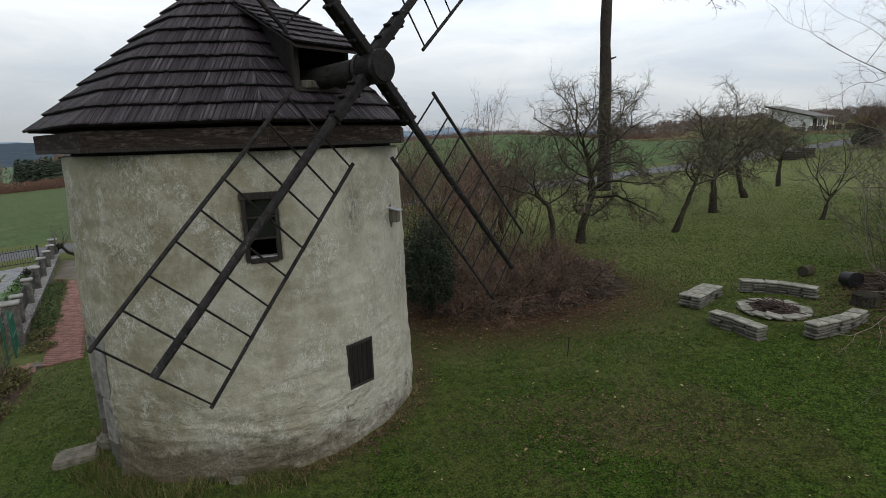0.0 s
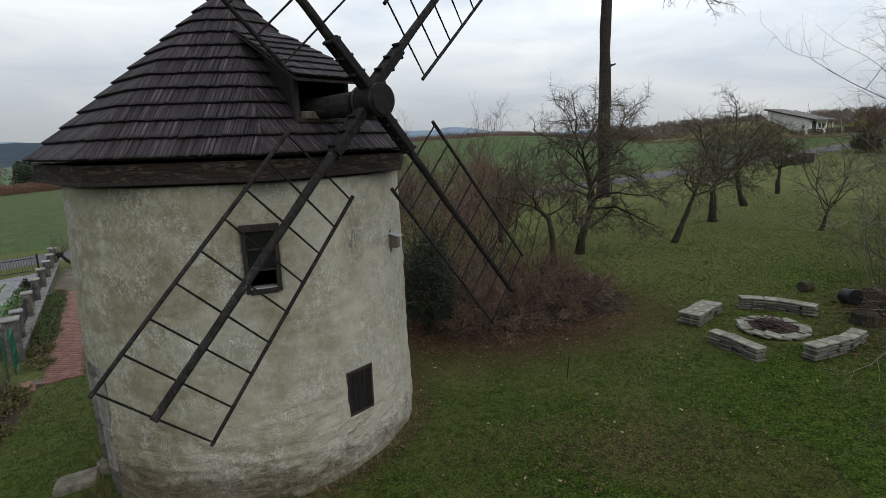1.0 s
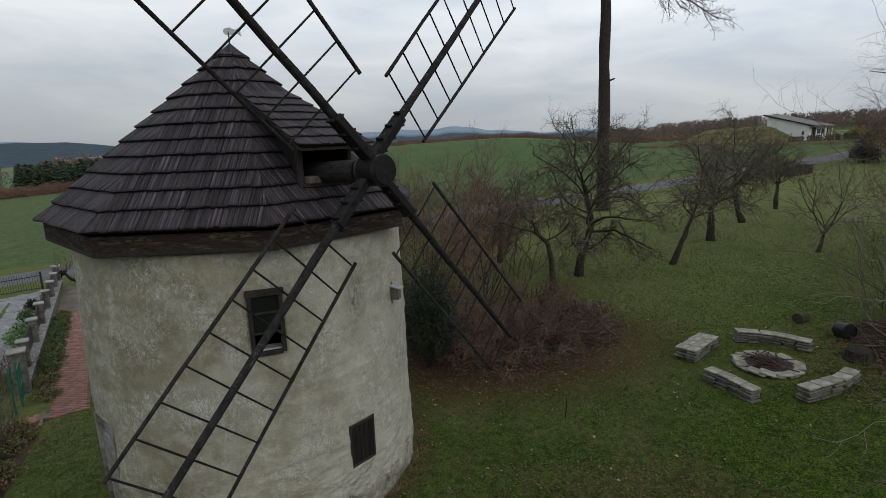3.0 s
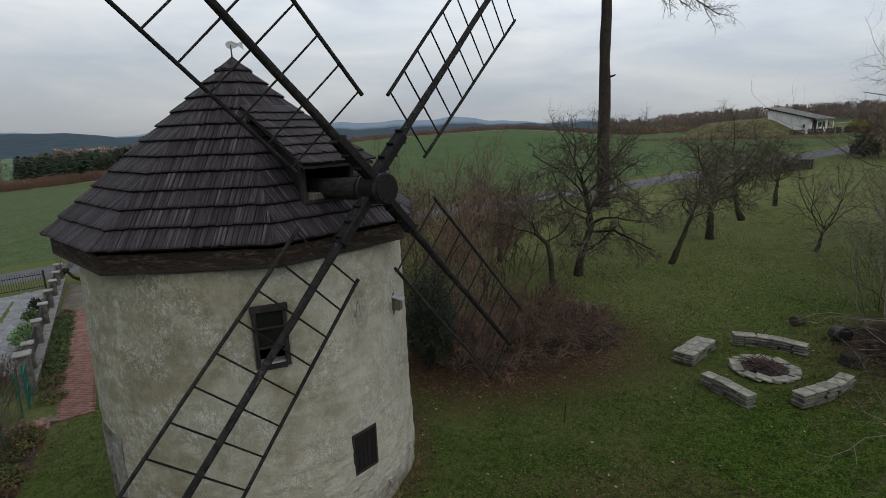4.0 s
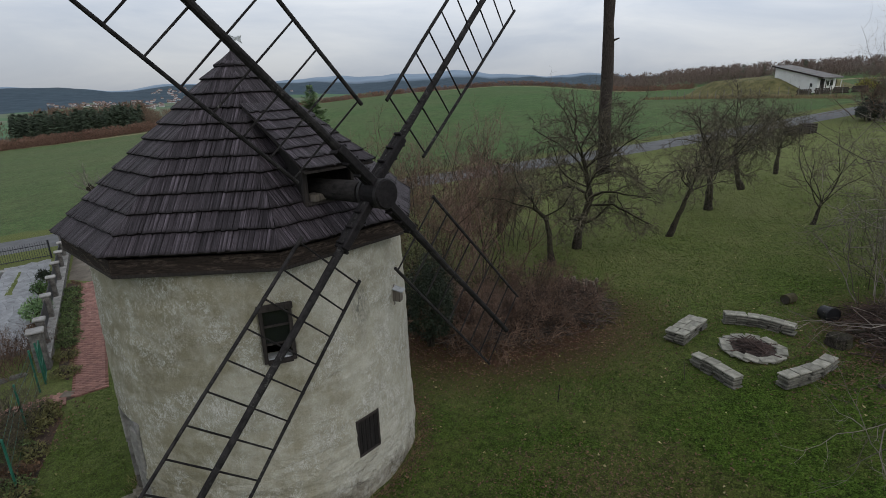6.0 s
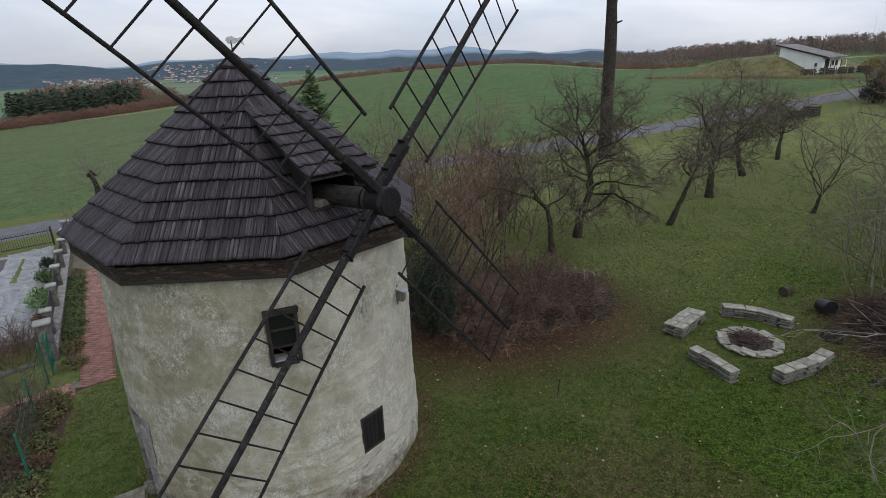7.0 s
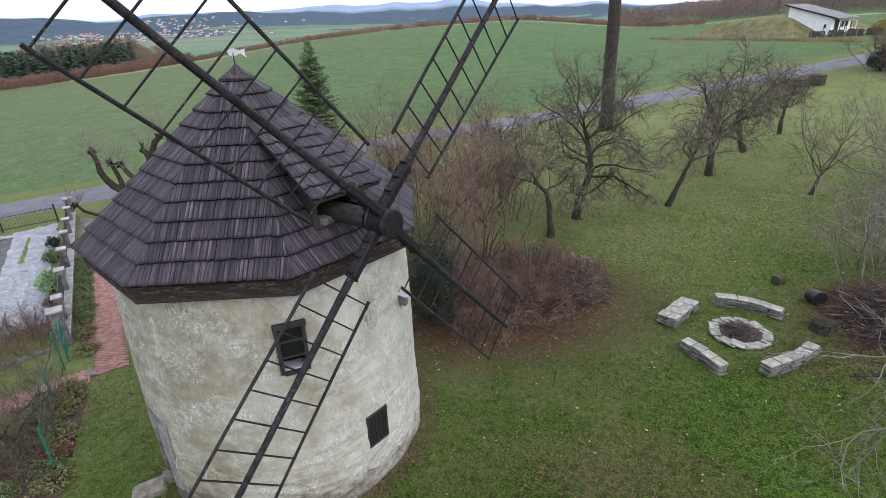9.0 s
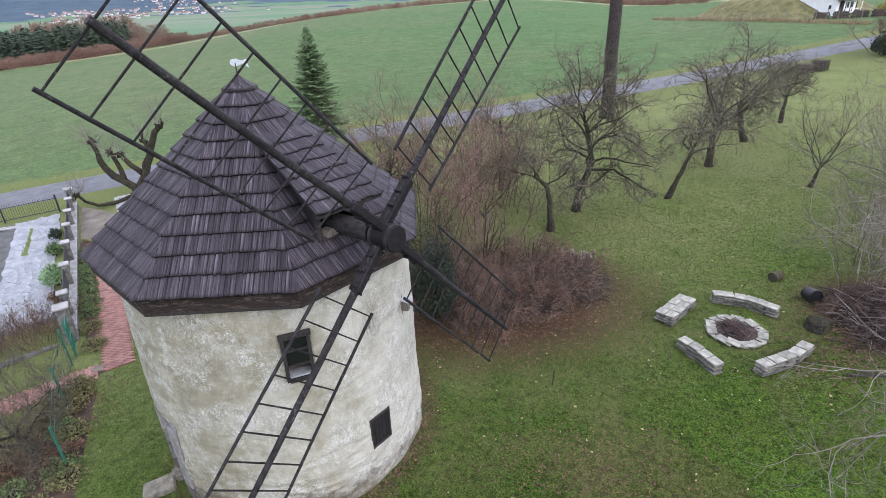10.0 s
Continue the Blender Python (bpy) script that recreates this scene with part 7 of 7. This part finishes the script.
back, up_ = Vector((0, H_W + 0.7, 0)), Vector((0, 0, 0.2))
s.add([p0, p1, p1 + back, p0 + back, p0 + up_, p1 + up_, p1 + back + up_, p0 + back + up_], [(3, 2, 1, 0), (4, 5, 6, 7), (0, 1, 5, 4), (1, 2, 6, 5), (2, 3, 7, 6), (3, 0, 4, 7)])
roof_ = part("roof", s, ROOF_GREY, house, "grey weathered sheet roof")
part("verge_board", Shape().box(((p1 - p0).length, 0.05, 0.22), Matrix.Translation((p0 + p1) / 2 + Vector((0, -0.03, 0.1))) @ pose(0, 0, 0, 0, math.degrees(math.atan(fall)), 0)), TIMBER, roof_)
for y, w, z, h, nm in ((1.4, 1.0, 1.05, 2.05, "door"), (3.1, 0.7, 1.5, 0.8, "window"), (4.3, 0.7, 1.5, 0.8, "window")):
    d = part(nm, Shape().box((0.10, w + 0.16, h + 0.16), pose(0.02, y, z), 0.01), TIMBER if nm == "door" else WHITE, house)
    part("pane" if nm == "window" else "leaf", Shape().box((0.05, w, h), pose(0.06, y, z)), GLASS if nm == "window" else BLACKISH_BOARDS, d)
d = part("window", Shape().box((0.5, 0.10, 0.7), pose(-0.9, -0.02, 1.3), 0.01), WHITE, house)
part("pane", Shape().box((0.36, 0.05, 0.55), pose(-0.9, -0.06, 1.3)), GLASS, d)
for y in (-0.2, 0.8, 2.2, 3.9, 5.5):
    part("porch_post", Shape().box((0.09, 0.09, 2.0), pose(0.9, y, 1.0), 0.01), TIMBER if y < 4 else WHITE, house)
part("porch_rail", Shape().box((0.06, 3.3, 0.08), pose(0.9, 3.85, 0.95), 0.01), WHITE, house)
part("antenna", Shape().tube([(-2.5, 4, 2.8), (-2.5, 4, 5.2)], [0.03, 0.02], 5), IRON, house)

BANK = plain("rough_bank_grass", (0.070, 0.074, 0.024), (0.190, 0.165, 0.068), 0.9, 0.95, 0.9, 7, depth=0.25)
B_U, B_V = Vector((0.838, -0.545)), Vector((0.545, 0.838))
B_0 = Vector((hx, hy)) - B_U * 2.0 - B_V * 8.65
B_S, B_Q = B_V * 0.6 - B_U * 0.8, B_U * 0.6 + B_V * 0.8


def bank_rise(a, b):
    return float(2.85 * smooth_step(-0.2, 6.0, b) * (1 - smooth_step(17, 25, b)) * smooth_step(3.5, 11.0, a) * (1 - smooth_step(21.5, 31.0, a)))


s = Shape()
nu, nv = 96, 64
for i in range(nu + 1):
    for j in range(nv + 1):
        a, b = 2.0 + 31 * i / nu, -2.0 + 28 * j / nv
        p = B_0 + B_S * a + B_Q * b
        h = bank_rise(a, b)
        s.v.append((p.x, p.y, ground_z(p.x, p.y) - 0.12 + h + min(1.0, h) * (0.16 * noise.noise((a * 0.5, b * 0.5, 0)) + 0.08 * noise.noise((a * 1.7, b * 1.7, 3)))))
for i in range(nu):
    for j in range(nv):
        k = i * (nv + 1) + j
        s.f.append((k, k + nv + 1, k + nv + 2, k + 1))
solo("grassy_bank", s, BANK, "flat-topped bank of rough yellow-green grass", "bank", kind="structure", smooth=True, fix=False)
rng = random.Random(88)
s = Shape()
for _ in range(5200):
    a, b = rng.uniform(-8, 34), rng.gauss(-0.6, 0.55)
    p = B_0 + B_S * a + B_Q * b
    c = Vector((p.x, p.y, ground_z(p.x, p.y) + bank_rise(a, b) - 0.12))
    w = Vector((rng.gauss(0, 1), rng.gauss(0, 1), 0)).normalized() * 0.035
    s.add([c - w, c + w, c + Vector((rng.gauss(0, 0.14), rng.gauss(0, 0.14), rng.uniform(0.35, 0.85)))], [(0, 1, 2)])
solo("straw_fringe", s, plain("pale_straw", (0.16, 0.125, 0.065), (0.30, 0.24, 0.135), 1, 0.9, 0.0, 6, island=0.35), "pale dry tall grass along the foot of the bank", "grass", kind="stuff", fix=False)
LOGWOOD = plain("stacked_log_wood", (0.018, 0.014, 0.012), (0.085, 0.068, 0.055), 1.5, 0.9, 0.4, 12, each=0.3)
log_round = Shape().tube([(0, -0.5, 0), (0, 0.5, 0)], [0.14, 0.13], 7).data("log", LOGWOOD)
for k in range(4):
    p = Vector((hx, hy)) + B_U * (-1.6 + 2.35 * k) - B_V * (4.6 - 0.2 * k)
    stack = thing("log_stack", (p.x, p.y, ground_z(p.x, p.y)), -33, "dark stack of firewood logs before a white house", "firewood", "log stacks")
    for r in range(4):
        for q in range(8 - (r % 2)):
            part("log", log_round, LOGWOOD, stack, m=pose((q - 3.5 + 0.5 * (r % 2)) * 0.27, rng.uniform(-0.06, 0.06), 0.12 + 0.235 * r))

FIELD_FENCE = plain("grey_posts", (0.12, 0.11, 0.10), (0.24, 0.22, 0.2), 2, 0.9, 0.0, 20)
wf = thing("field_fence", (45.9, 102.0, ground_z(45.9, 102.0)), 0, "row of thin posts along the bank", "fence")
for i in range(22):
    p = Vector((41.0 + i * 0.85, 108.0 - i * 1.2))
    part("post", Shape().tube([(p.x - 45.9, p.y - 102, ground_z(*p) - ground_z(45.9, 102.0) - 0.1), (p.x - 45.9, p.y - 102, ground_z(*p) - ground_z(45.9, 102.0) + 1.5)], [0.05, 0.05], 5), FIELD_FENCE, wf)

# stacked pallets beside the road
PALLET = make_timber("dark_pallet_wood", (0.026, 0.021, 0.018), (0.11, 0.092, 0.078))
for i, (x, y, t) in enumerate([(33.9, 53.4, 20), (35.6, 53.8, 30)]):
    st = thing("pallet_stack", (x, y, ground_z(x, y)), t, "stack of old wooden pallets beside the road", "pallet stack", "pallet stacks")
    for k in range(5 + i):
        for q in range(5):
            part("board", Shape().box((1.25, 0.11, 0.03), pose(0, (q - 2) * 0.24, 0.16 * k + 0.14), 0.004), PALLET, st)
        for q in range(3):
            part("bearer", Shape().box((0.11, 1.1, 0.10), pose((q - 1) * 0.55, 0, 0.16 * k + 0.07), 0.004), PALLET, st)

leafy("roadside_shrub", 61, 44.2, 57.4, 2.5, 1.5, 1.5, 1300, 0.12, "dark evergreen shrub beside the road", DARK_LEAF)
for i, (bx, by, h) in enumerate([(45.2, 58.2, 5.0), (48.0, 57.0, 5.5), (45.5, 55.2, 4.0), (52.0, 57.5, 6.0), (48.0, 53.0, 5.0), (55.0, 55.0, 6.5)]):
    bush("roadside_bush", 500 + i, bx, by, h, 3.2, 20, "tall bare brown bush beside the road", RED_TWIG, dict(BUSH, segs=[5, 3, 2, 1], kids=[7, 6, 3], wander=[0.16, 0.24, 0.26, 0.28], thin=[0.035, 0.026, 0.022]), r=0.045, group="roadside bushes")
leafy("garden_shrub", 64, 66.3, 88.2, 2.0, 1.6, 1.6, 500, 0.16, "yellow-green shrub beside a white house", plain("yellow_green_leaves", (0.16, 0.16, 0.02), (0.34, 0.32, 0.06), 1, 0.8, 0.0, 6, island=0.3))
leafy("yew_shrub", 62, -0.6, 17.0, 3.9, 1.0, 1.0, 5200, 0.045, "dark evergreen shrub behind the mill", DARK_LEAF)
leafy("privet_shrub", 63, -0.9, 19.9, 4.4, 1.5, 1.2, 1500, 0.05, "thin half-bare olive-green shrub behind the mill", plain("dull_olive_leaves", (0.030, 0.036, 0.014), (0.105, 0.105, 0.045), 2, 0.8, 0.0, 12, island=0.5))


def far_trees(name, seed, spots, material, label, spiky, fat=1.0):
    """A distant wood: many trees of trunk and leaf or twig clumps in one mesh."""
    rng = random.Random(seed)
    sh = Shape()
    for x, y, h in spots:
        z = ground_z(x, y) - 0.3
        w = h * (0.27 if spiky else 0.30 * fat)
        sh.tube([(x, y, z), (x, y, z + h * 0.9)], [h * 0.014, h * 0.004], 3, caps=False)
        for k in range(120 if spiky else 160):
            if spiky:
                f = rng.random() ** 0.8
                r = w * (1 - f) * rng.uniform(0.4, 1.1) + 0.05
                a = rng.uniform(0, 6.283)
                c = Vector((x + r * math.cos(a), y + r * math.sin(a), z + h * (0.05 + 0.95 * f)))
                e = Vector((math.cos(a), math.sin(a), -0.35)) * h * 0.085
                q = Vector((-math.sin(a), math.cos(a), 0)) * h * 0.05
                sh.add([c - q, c + q, c + e], [(0, 1, 2)])
            else:
                a, f = rng.uniform(0, 6.283), rng.random()
                r = w * math.sin(math.pi * min(1, 0.15 + 0.8 * f)) * rng.random() ** 0.5
                c = Vector((x + r * math.cos(a), y + r * math.sin(a), z + h * (0.18 / fat ** 2 + 0.78 * f)))
                d = (Vector((math.cos(a) * 0.4, math.sin(a) * 0.4, 0.9)) + sway(rng, 0.4)) * h * rng.uniform(0.05, 0.12)
                q = sway(rng, h * 0.0085 * fat)
                sh.add([c - q, c + q, c + d + q * 0.3], [(0, 1, 2)])
    return solo(name, sh, material, label, "wood", kind="stuff", fix=False)


def polar(az, r):
    return r * math.sin(radians(az)), r * math.cos(radians(az))


rng = random.Random(70)
FAR_SPRUCE = plain("far_spruce", (0.028, 0.046, 0.028), (0.062, 0.086, 0.050), 0.05, 0.9, 0.0, 1.0, island=0.35)
FAR_BROWN = plain("far_bare_wood", (0.118, 0.084, 0.070), (0.178, 0.134, 0.113), 0.03, 0.95, 0.0, 1.0, island=0.2)
FAR_RUST = plain("far_rusty_wood", (0.095, 0.066, 0.046), (0.185, 0.130, 0.090), 0.03, 0.95, 0.0, 1.0, island=0.3)
RED_HEDGE = plain("red_brown_hedge", (0.12, 0.068, 0.050), (0.215, 0.130, 0.092), 0.05, 0.95, 0.0, 1.0, island=0.4)
far_trees("spruce_wood", 71, [(*polar(rng.uniform(-38.2, -28.6), rng.uniform(220, 250)), rng.uniform(7, 10.5)) for _ in range(230)], FAR_SPRUCE, "belt of dark spruces at the field's edge", True)
far_trees("bare_wood", 72, [(*polar(rng.uniform(-36.5, -28), rng.uniform(255, 290)), rng.uniform(10, 14)) for _ in range(120)] + [(*polar(rng.uniform(-28.5, -25.6), rng.uniform(222, 250)), rng.uniform(4, 8)) for _ in range(50)] + [(*polar(rng.uniform(-47, -39), rng.uniform(215, 250)), rng.uniform(7, 11)) for _ in range(80)], FAR_RUST, "belt of bare brown trees behind spruces", False, 1.3)
far_trees("bare_wood", 73, [(*polar(rng.uniform(16.5, 60), rng.uniform(222, 300)), rng.uniform(4.2, 7.2)) for _ in range(800)], FAR_BROWN, "bare brown wood on the rise behind the house", False, 1.6)
far_trees("spruce_wood", 74, [(*polar(rng.uniform(17, 50), rng.uniform(222, 290)), rng.uniform(4.5, 6.8)) for _ in range(18)], FAR_SPRUCE, "few dark spruces in the bare wood", True)
hedge = []
for k in range(1300):
    az = rng.uniform(-42, 24)
    r = 212 + rng.uniform(-2, 5) + 6 * math.sin(az * 0.2)
    hedge.append((*polar(az, r), rng.uniform(1.8, 3.2) * (1.3 if az < -24 else 0.8)))
far_trees("hedgerow", 75, hedge, RED_HEDGE, "long red-brown hedge along the field's edge", False, 1.9)

# the village in the valley
PLASTERS = [plain("village_plaster", (0.36, 0.35, 0.34), (0.52, 0.50, 0.49), 0.05, 0.9, 0.0, 1.0, each=0.2)]
TILE = plain("village_tiles", (0.13, 0.085, 0.075), (0.21, 0.145, 0.13), 0.05, 0.9, 0.0, 1.0, each=0.35)


def village_house(x, y, w, d, h, turn):
    root = thing("village_house", (x, y, ground_z(x, y) - 0.5), turn, "small far-off village house with a tiled roof", "house", "village houses")
    part("wall", Shape().box((w, d, h + 0.5), pose(0, 0, h / 2)), PLASTERS[0], root)
    s = Shape()
    e = 0.5
    s.add([(-w / 2 - e, -d / 2 - e, h), (w / 2 + e, -d / 2 - e, h), (w / 2 + e, d / 2 + e, h), (-w / 2 - e, d / 2 + e, h), (-w / 2 - e, 0, h + d * 0.45), (w / 2 + e, 0, h + d * 0.45)],
          [(0, 1, 5, 4), (2, 3, 4, 5), (0, 4, 3), (1, 2, 5), (0, 3, 2, 1)])
    part("roof", s, TILE, root)


for k in range(210):
    az = rng.choice((rng.gauss(-31.5, 2.0), rng.gauss(-24.5, 2.2), rng.gauss(-26, 4)))
    r = rng.uniform(1350, 1900) if az < -27.5 else rng.uniform(1500, 2350)
    village_house(*polar(az, r), rng.uniform(5.5, 9), rng.uniform(5, 7), rng.uniform(2.8, 4), rng.uniform(0, 180))
for k in range(14):
    village_house(*polar(rng.gauss(7, 1.2), rng.uniform(1500, 1700)), rng.uniform(10, 18), rng.uniform(8, 11), rng.uniform(4, 7), rng.uniform(0, 180))


# ---- grass blades, fallen leaves, dry tufts ----
def grass(name, seed, count, region, height, material, label, keep, width=0.006, tuft=1):
    """Blades of grass, singly or tuft by tuft."""
    rs = np.random.RandomState(seed)
    x0, x1, y0, y1 = region
    m = count // tuft
    x, y = np.repeat(rs.uniform(x0, x1, m), tuft), np.repeat(rs.uniform(y0, y1, m), tuft)
    if tuft > 1:
        x, y = x + rs.normal(0, 0.022, len(x)), y + rs.normal(0, 0.022, len(x))
    ok = keep(x, y, rs)
    x, y = x[ok], y[ok]
    n = len(x)
    z = land(x, y) - 0.005
    a = rs.uniform(0, 2 * np.pi, n)
    h = height * rs.uniform(0.5, 1.3, n)
    lean = rs.uniform(0.2, 1.0, n) * h
    b = rs.uniform(0, 2 * np.pi, n)
    w = width * rs.uniform(0.7, 1.4, n)
    p0 = np.stack([x - w * np.cos(a), y - w * np.sin(a), z], -1)
    p1 = np.stack([x + w * np.cos(a), y + w * np.sin(a), z], -1)
    p2 = np.stack([x + lean * np.cos(b), y + lean * np.sin(b), z + h], -1)
    sh = Shape()
    sh.v = np.stack([p0, p1, p2], 1).reshape(-1, 3).tolist()
    sh.f = np.arange(3 * n).reshape(-1, 3).tolist()
    return solo(name, sh, material, label, "grass", kind="stuff", fix=False)


BLADE = plain("grass_blades", (0.024, 0.048, 0.005), (0.084, 0.116, 0.018), 0.9, 0.85, 0.0, 6, island=0.55, spec=0.2)
DRY_BLADE = plain("dry_grass_blades", (0.10, 0.085, 0.035), (0.24, 0.20, 0.09), 0.8, 0.9, 0.0, 6, island=0.4)


def lawn_spots(x, y, rs):
    d = np.hypot(x - MX, y - MY)
    e = np.hypot(x - 2.2, (y - 18.6) * 1.38)
    left = x > -10.6 - 0.55 * (y - 12)
    thin = rs.uniform(0, 1, len(x)) > (y - 20 + 2.5 * np.sin(x * 0.5)) / 24
    return (d > 3.66) & (e > 3.8 + rs.uniform(-0.8, 1.2, len(x))) & left & thin & (np.hypot(x - 9.42, y - 14.95) > 1.1)


grass("lawn_grass", 1, 220000, (-12, 15.5, 4.0, 17.0), 0.050, BLADE, "short green lawn grass", lawn_spots, 0.006, 3)
grass("lawn_grass", 2, 260000, (-3, 25, 17.0, 44.0), 0.055, BLADE, "short green lawn grass", lawn_spots, 0.009, 2)


def foot_ring(x, y, rs):
    d = np.hypot(x - MX, y - MY)
    return (d > 3.58) & (d < 3.75 + 0.22 * rs.random_sample(len(x)) ** 2) & (y < 13)


def foot_clump(x, y, rs):
    d = np.hypot(x - MX, y - MY)
    return (d > 3.60) & (d < 3.95 + 0.35 * rs.random_sample(len(x))) & (np.sin(x * 5.1) + np.cos(y * 4.3 + x * 2) > -0.5)


grass("foot_grass", 5, 15000, (-7.6, -2.6, 8.0, 10.4), 0.20, BLADE, "long straggling grass at the mill's foot", foot_clump, 0.005)
grass("foot_grass", 6, 9000, (-7.6, -2.6, 8.0, 10.4), 0.24, DRY_BLADE, "long dry grass at the mill's foot", foot_clump, 0.004)
grass("foot_grass", 3, 16000, (-8.6, -0.3, 8.2, 13.0), 0.16, DRY_BLADE, "dry straggling grass along the mill's foot", foot_ring)


def leaves(name, seed, count, place, material, label, size=0.035):
    rs = np.random.RandomState(seed)
    x, y = place(rs, count)
    d = np.hypot(x - MX, y - MY)
    x, y = x[d > 3.66], y[d > 3.66]
    n = len(x)
    z = land(x, y) + rs.uniform(0.012, 0.045, n)
    a = rs.uniform(0, 2 * np.pi, n)
    s = size * rs.uniform(0.6, 1.4, n)
    t = rs.uniform(-0.5, 0.5, (n, 4)) * s[:, None]
    c, q = np.cos(a), np.sin(a)
    pts = []
    for i, (u, v) in enumerate(((-1, 0), (0, -0.6), (1, 0), (0, 0.6))):
        pts.append(np.stack([x + s * (u * c - v * q), y + s * (u * q + v * c), z + t[:, i]], -1))
    sh = Shape()
    sh.v = np.stack(pts, 1).reshape(-1, 3).tolist()
    sh.f = np.arange(4 * n).reshape(-1, 4).tolist()
    return solo(name, sh, material, label, "leaves", kind="stuff", fix=False)


PALE_LEAF = plain("pale_fallen_leaves", (0.20, 0.16, 0.07), (0.42, 0.36, 0.18), 3, 0.8, 0.0, 12, island=0.4)


def around(cx, cy, sx, sy):
    return lambda rs, n: (rs.normal(cx, sx, n), rs.normal(cy, sy, n))


def spread(x0, x1, y0, y1):
    return lambda rs, n: (rs.uniform(x0, x1, n), rs.uniform(y0, y1, n))


def by_wall(rs, n):
    a = np.radians(rs.uniform(-75, 45, n))
    r = 3.66 + np.abs(rs.normal(0, 0.25, n))
    return MX + r * np.cos(a), MY + r * np.sin(a)


leaves("fallen_leaves", 11, 14000, around(2.0, 17.8, 2.8, 1.8), BROWN_LEAF, "red-brown leaves under the thicket")
leaves("fallen_leaves", 12, 15000, spread(-2, 20, 6, 30), BROWN_LEAF, "brown leaves scattered on the lawn", 0.022)
leaves("fallen_leaves", 13, 420, spread(-2, 20, 6, 30), PALE_LEAF, "pale yellow leaves scattered on the lawn", 0.04)
leaves("fallen_leaves", 14, 7000, around(14.0, 14.9, 1.5, 1.3), BROWN_LEAF, "red-brown leaves under the branch pile")
leaves("fallen_leaves", 15, 1500, by_wall, BROWN_LEAF, "brown leaves along the mill's foot", 0.03)
leaves("fallen_leaves", 16, 1100, around(11.4, 13.2, 1.2, 0.8), BROWN_LEAF, "leaves blown round the slab seats", 0.035)
leaves("fallen_leaves", 17, 1800, around(3.2, 10.0, 1.6, 0.9), BROWN_LEAF, "brown leaves scattered on the lawn", 0.03)
leaves("fallen_leaves", 18, 4600, around(-13.1, 10.4, 1.0, 1.3), OLIVE_LEAF, "yellowing leaves on the rough garden ground", 0.045)
leaves("fallen_leaves", 19, 2200, around(-12.5, 11.9, 0.6, 1.5), BROWN_LEAF, "brown leaves in the garden bed", 0.045)


def bed_spots(rs, n):
    f, o = rs.uniform(0, 1, n), rs.uniform(0.1, 1.3, n)
    return -14.6 - 6.1 * f + o * 0.85, 17.5 + 9.8 * f + o * 0.1 - 0.6 * (o - 0.6)


leaves("fallen_leaves", 20, 4200, bed_spots, BROWN_LEAF, "brown leaves in the bed beside the path", 0.045)


def shaggy(x, y, rs):
    return (x < -11.6 - 0.5 * (y - 10.5)) & (np.hypot(x + 12, y - 12) > 0.2)


grass("rough_grass", 4, 26000, (-19, -10.4, 4.5, 14.0), 0.11, DRY_BLADE, "rough yellowing grass in the garden", shaggy, 0.008)
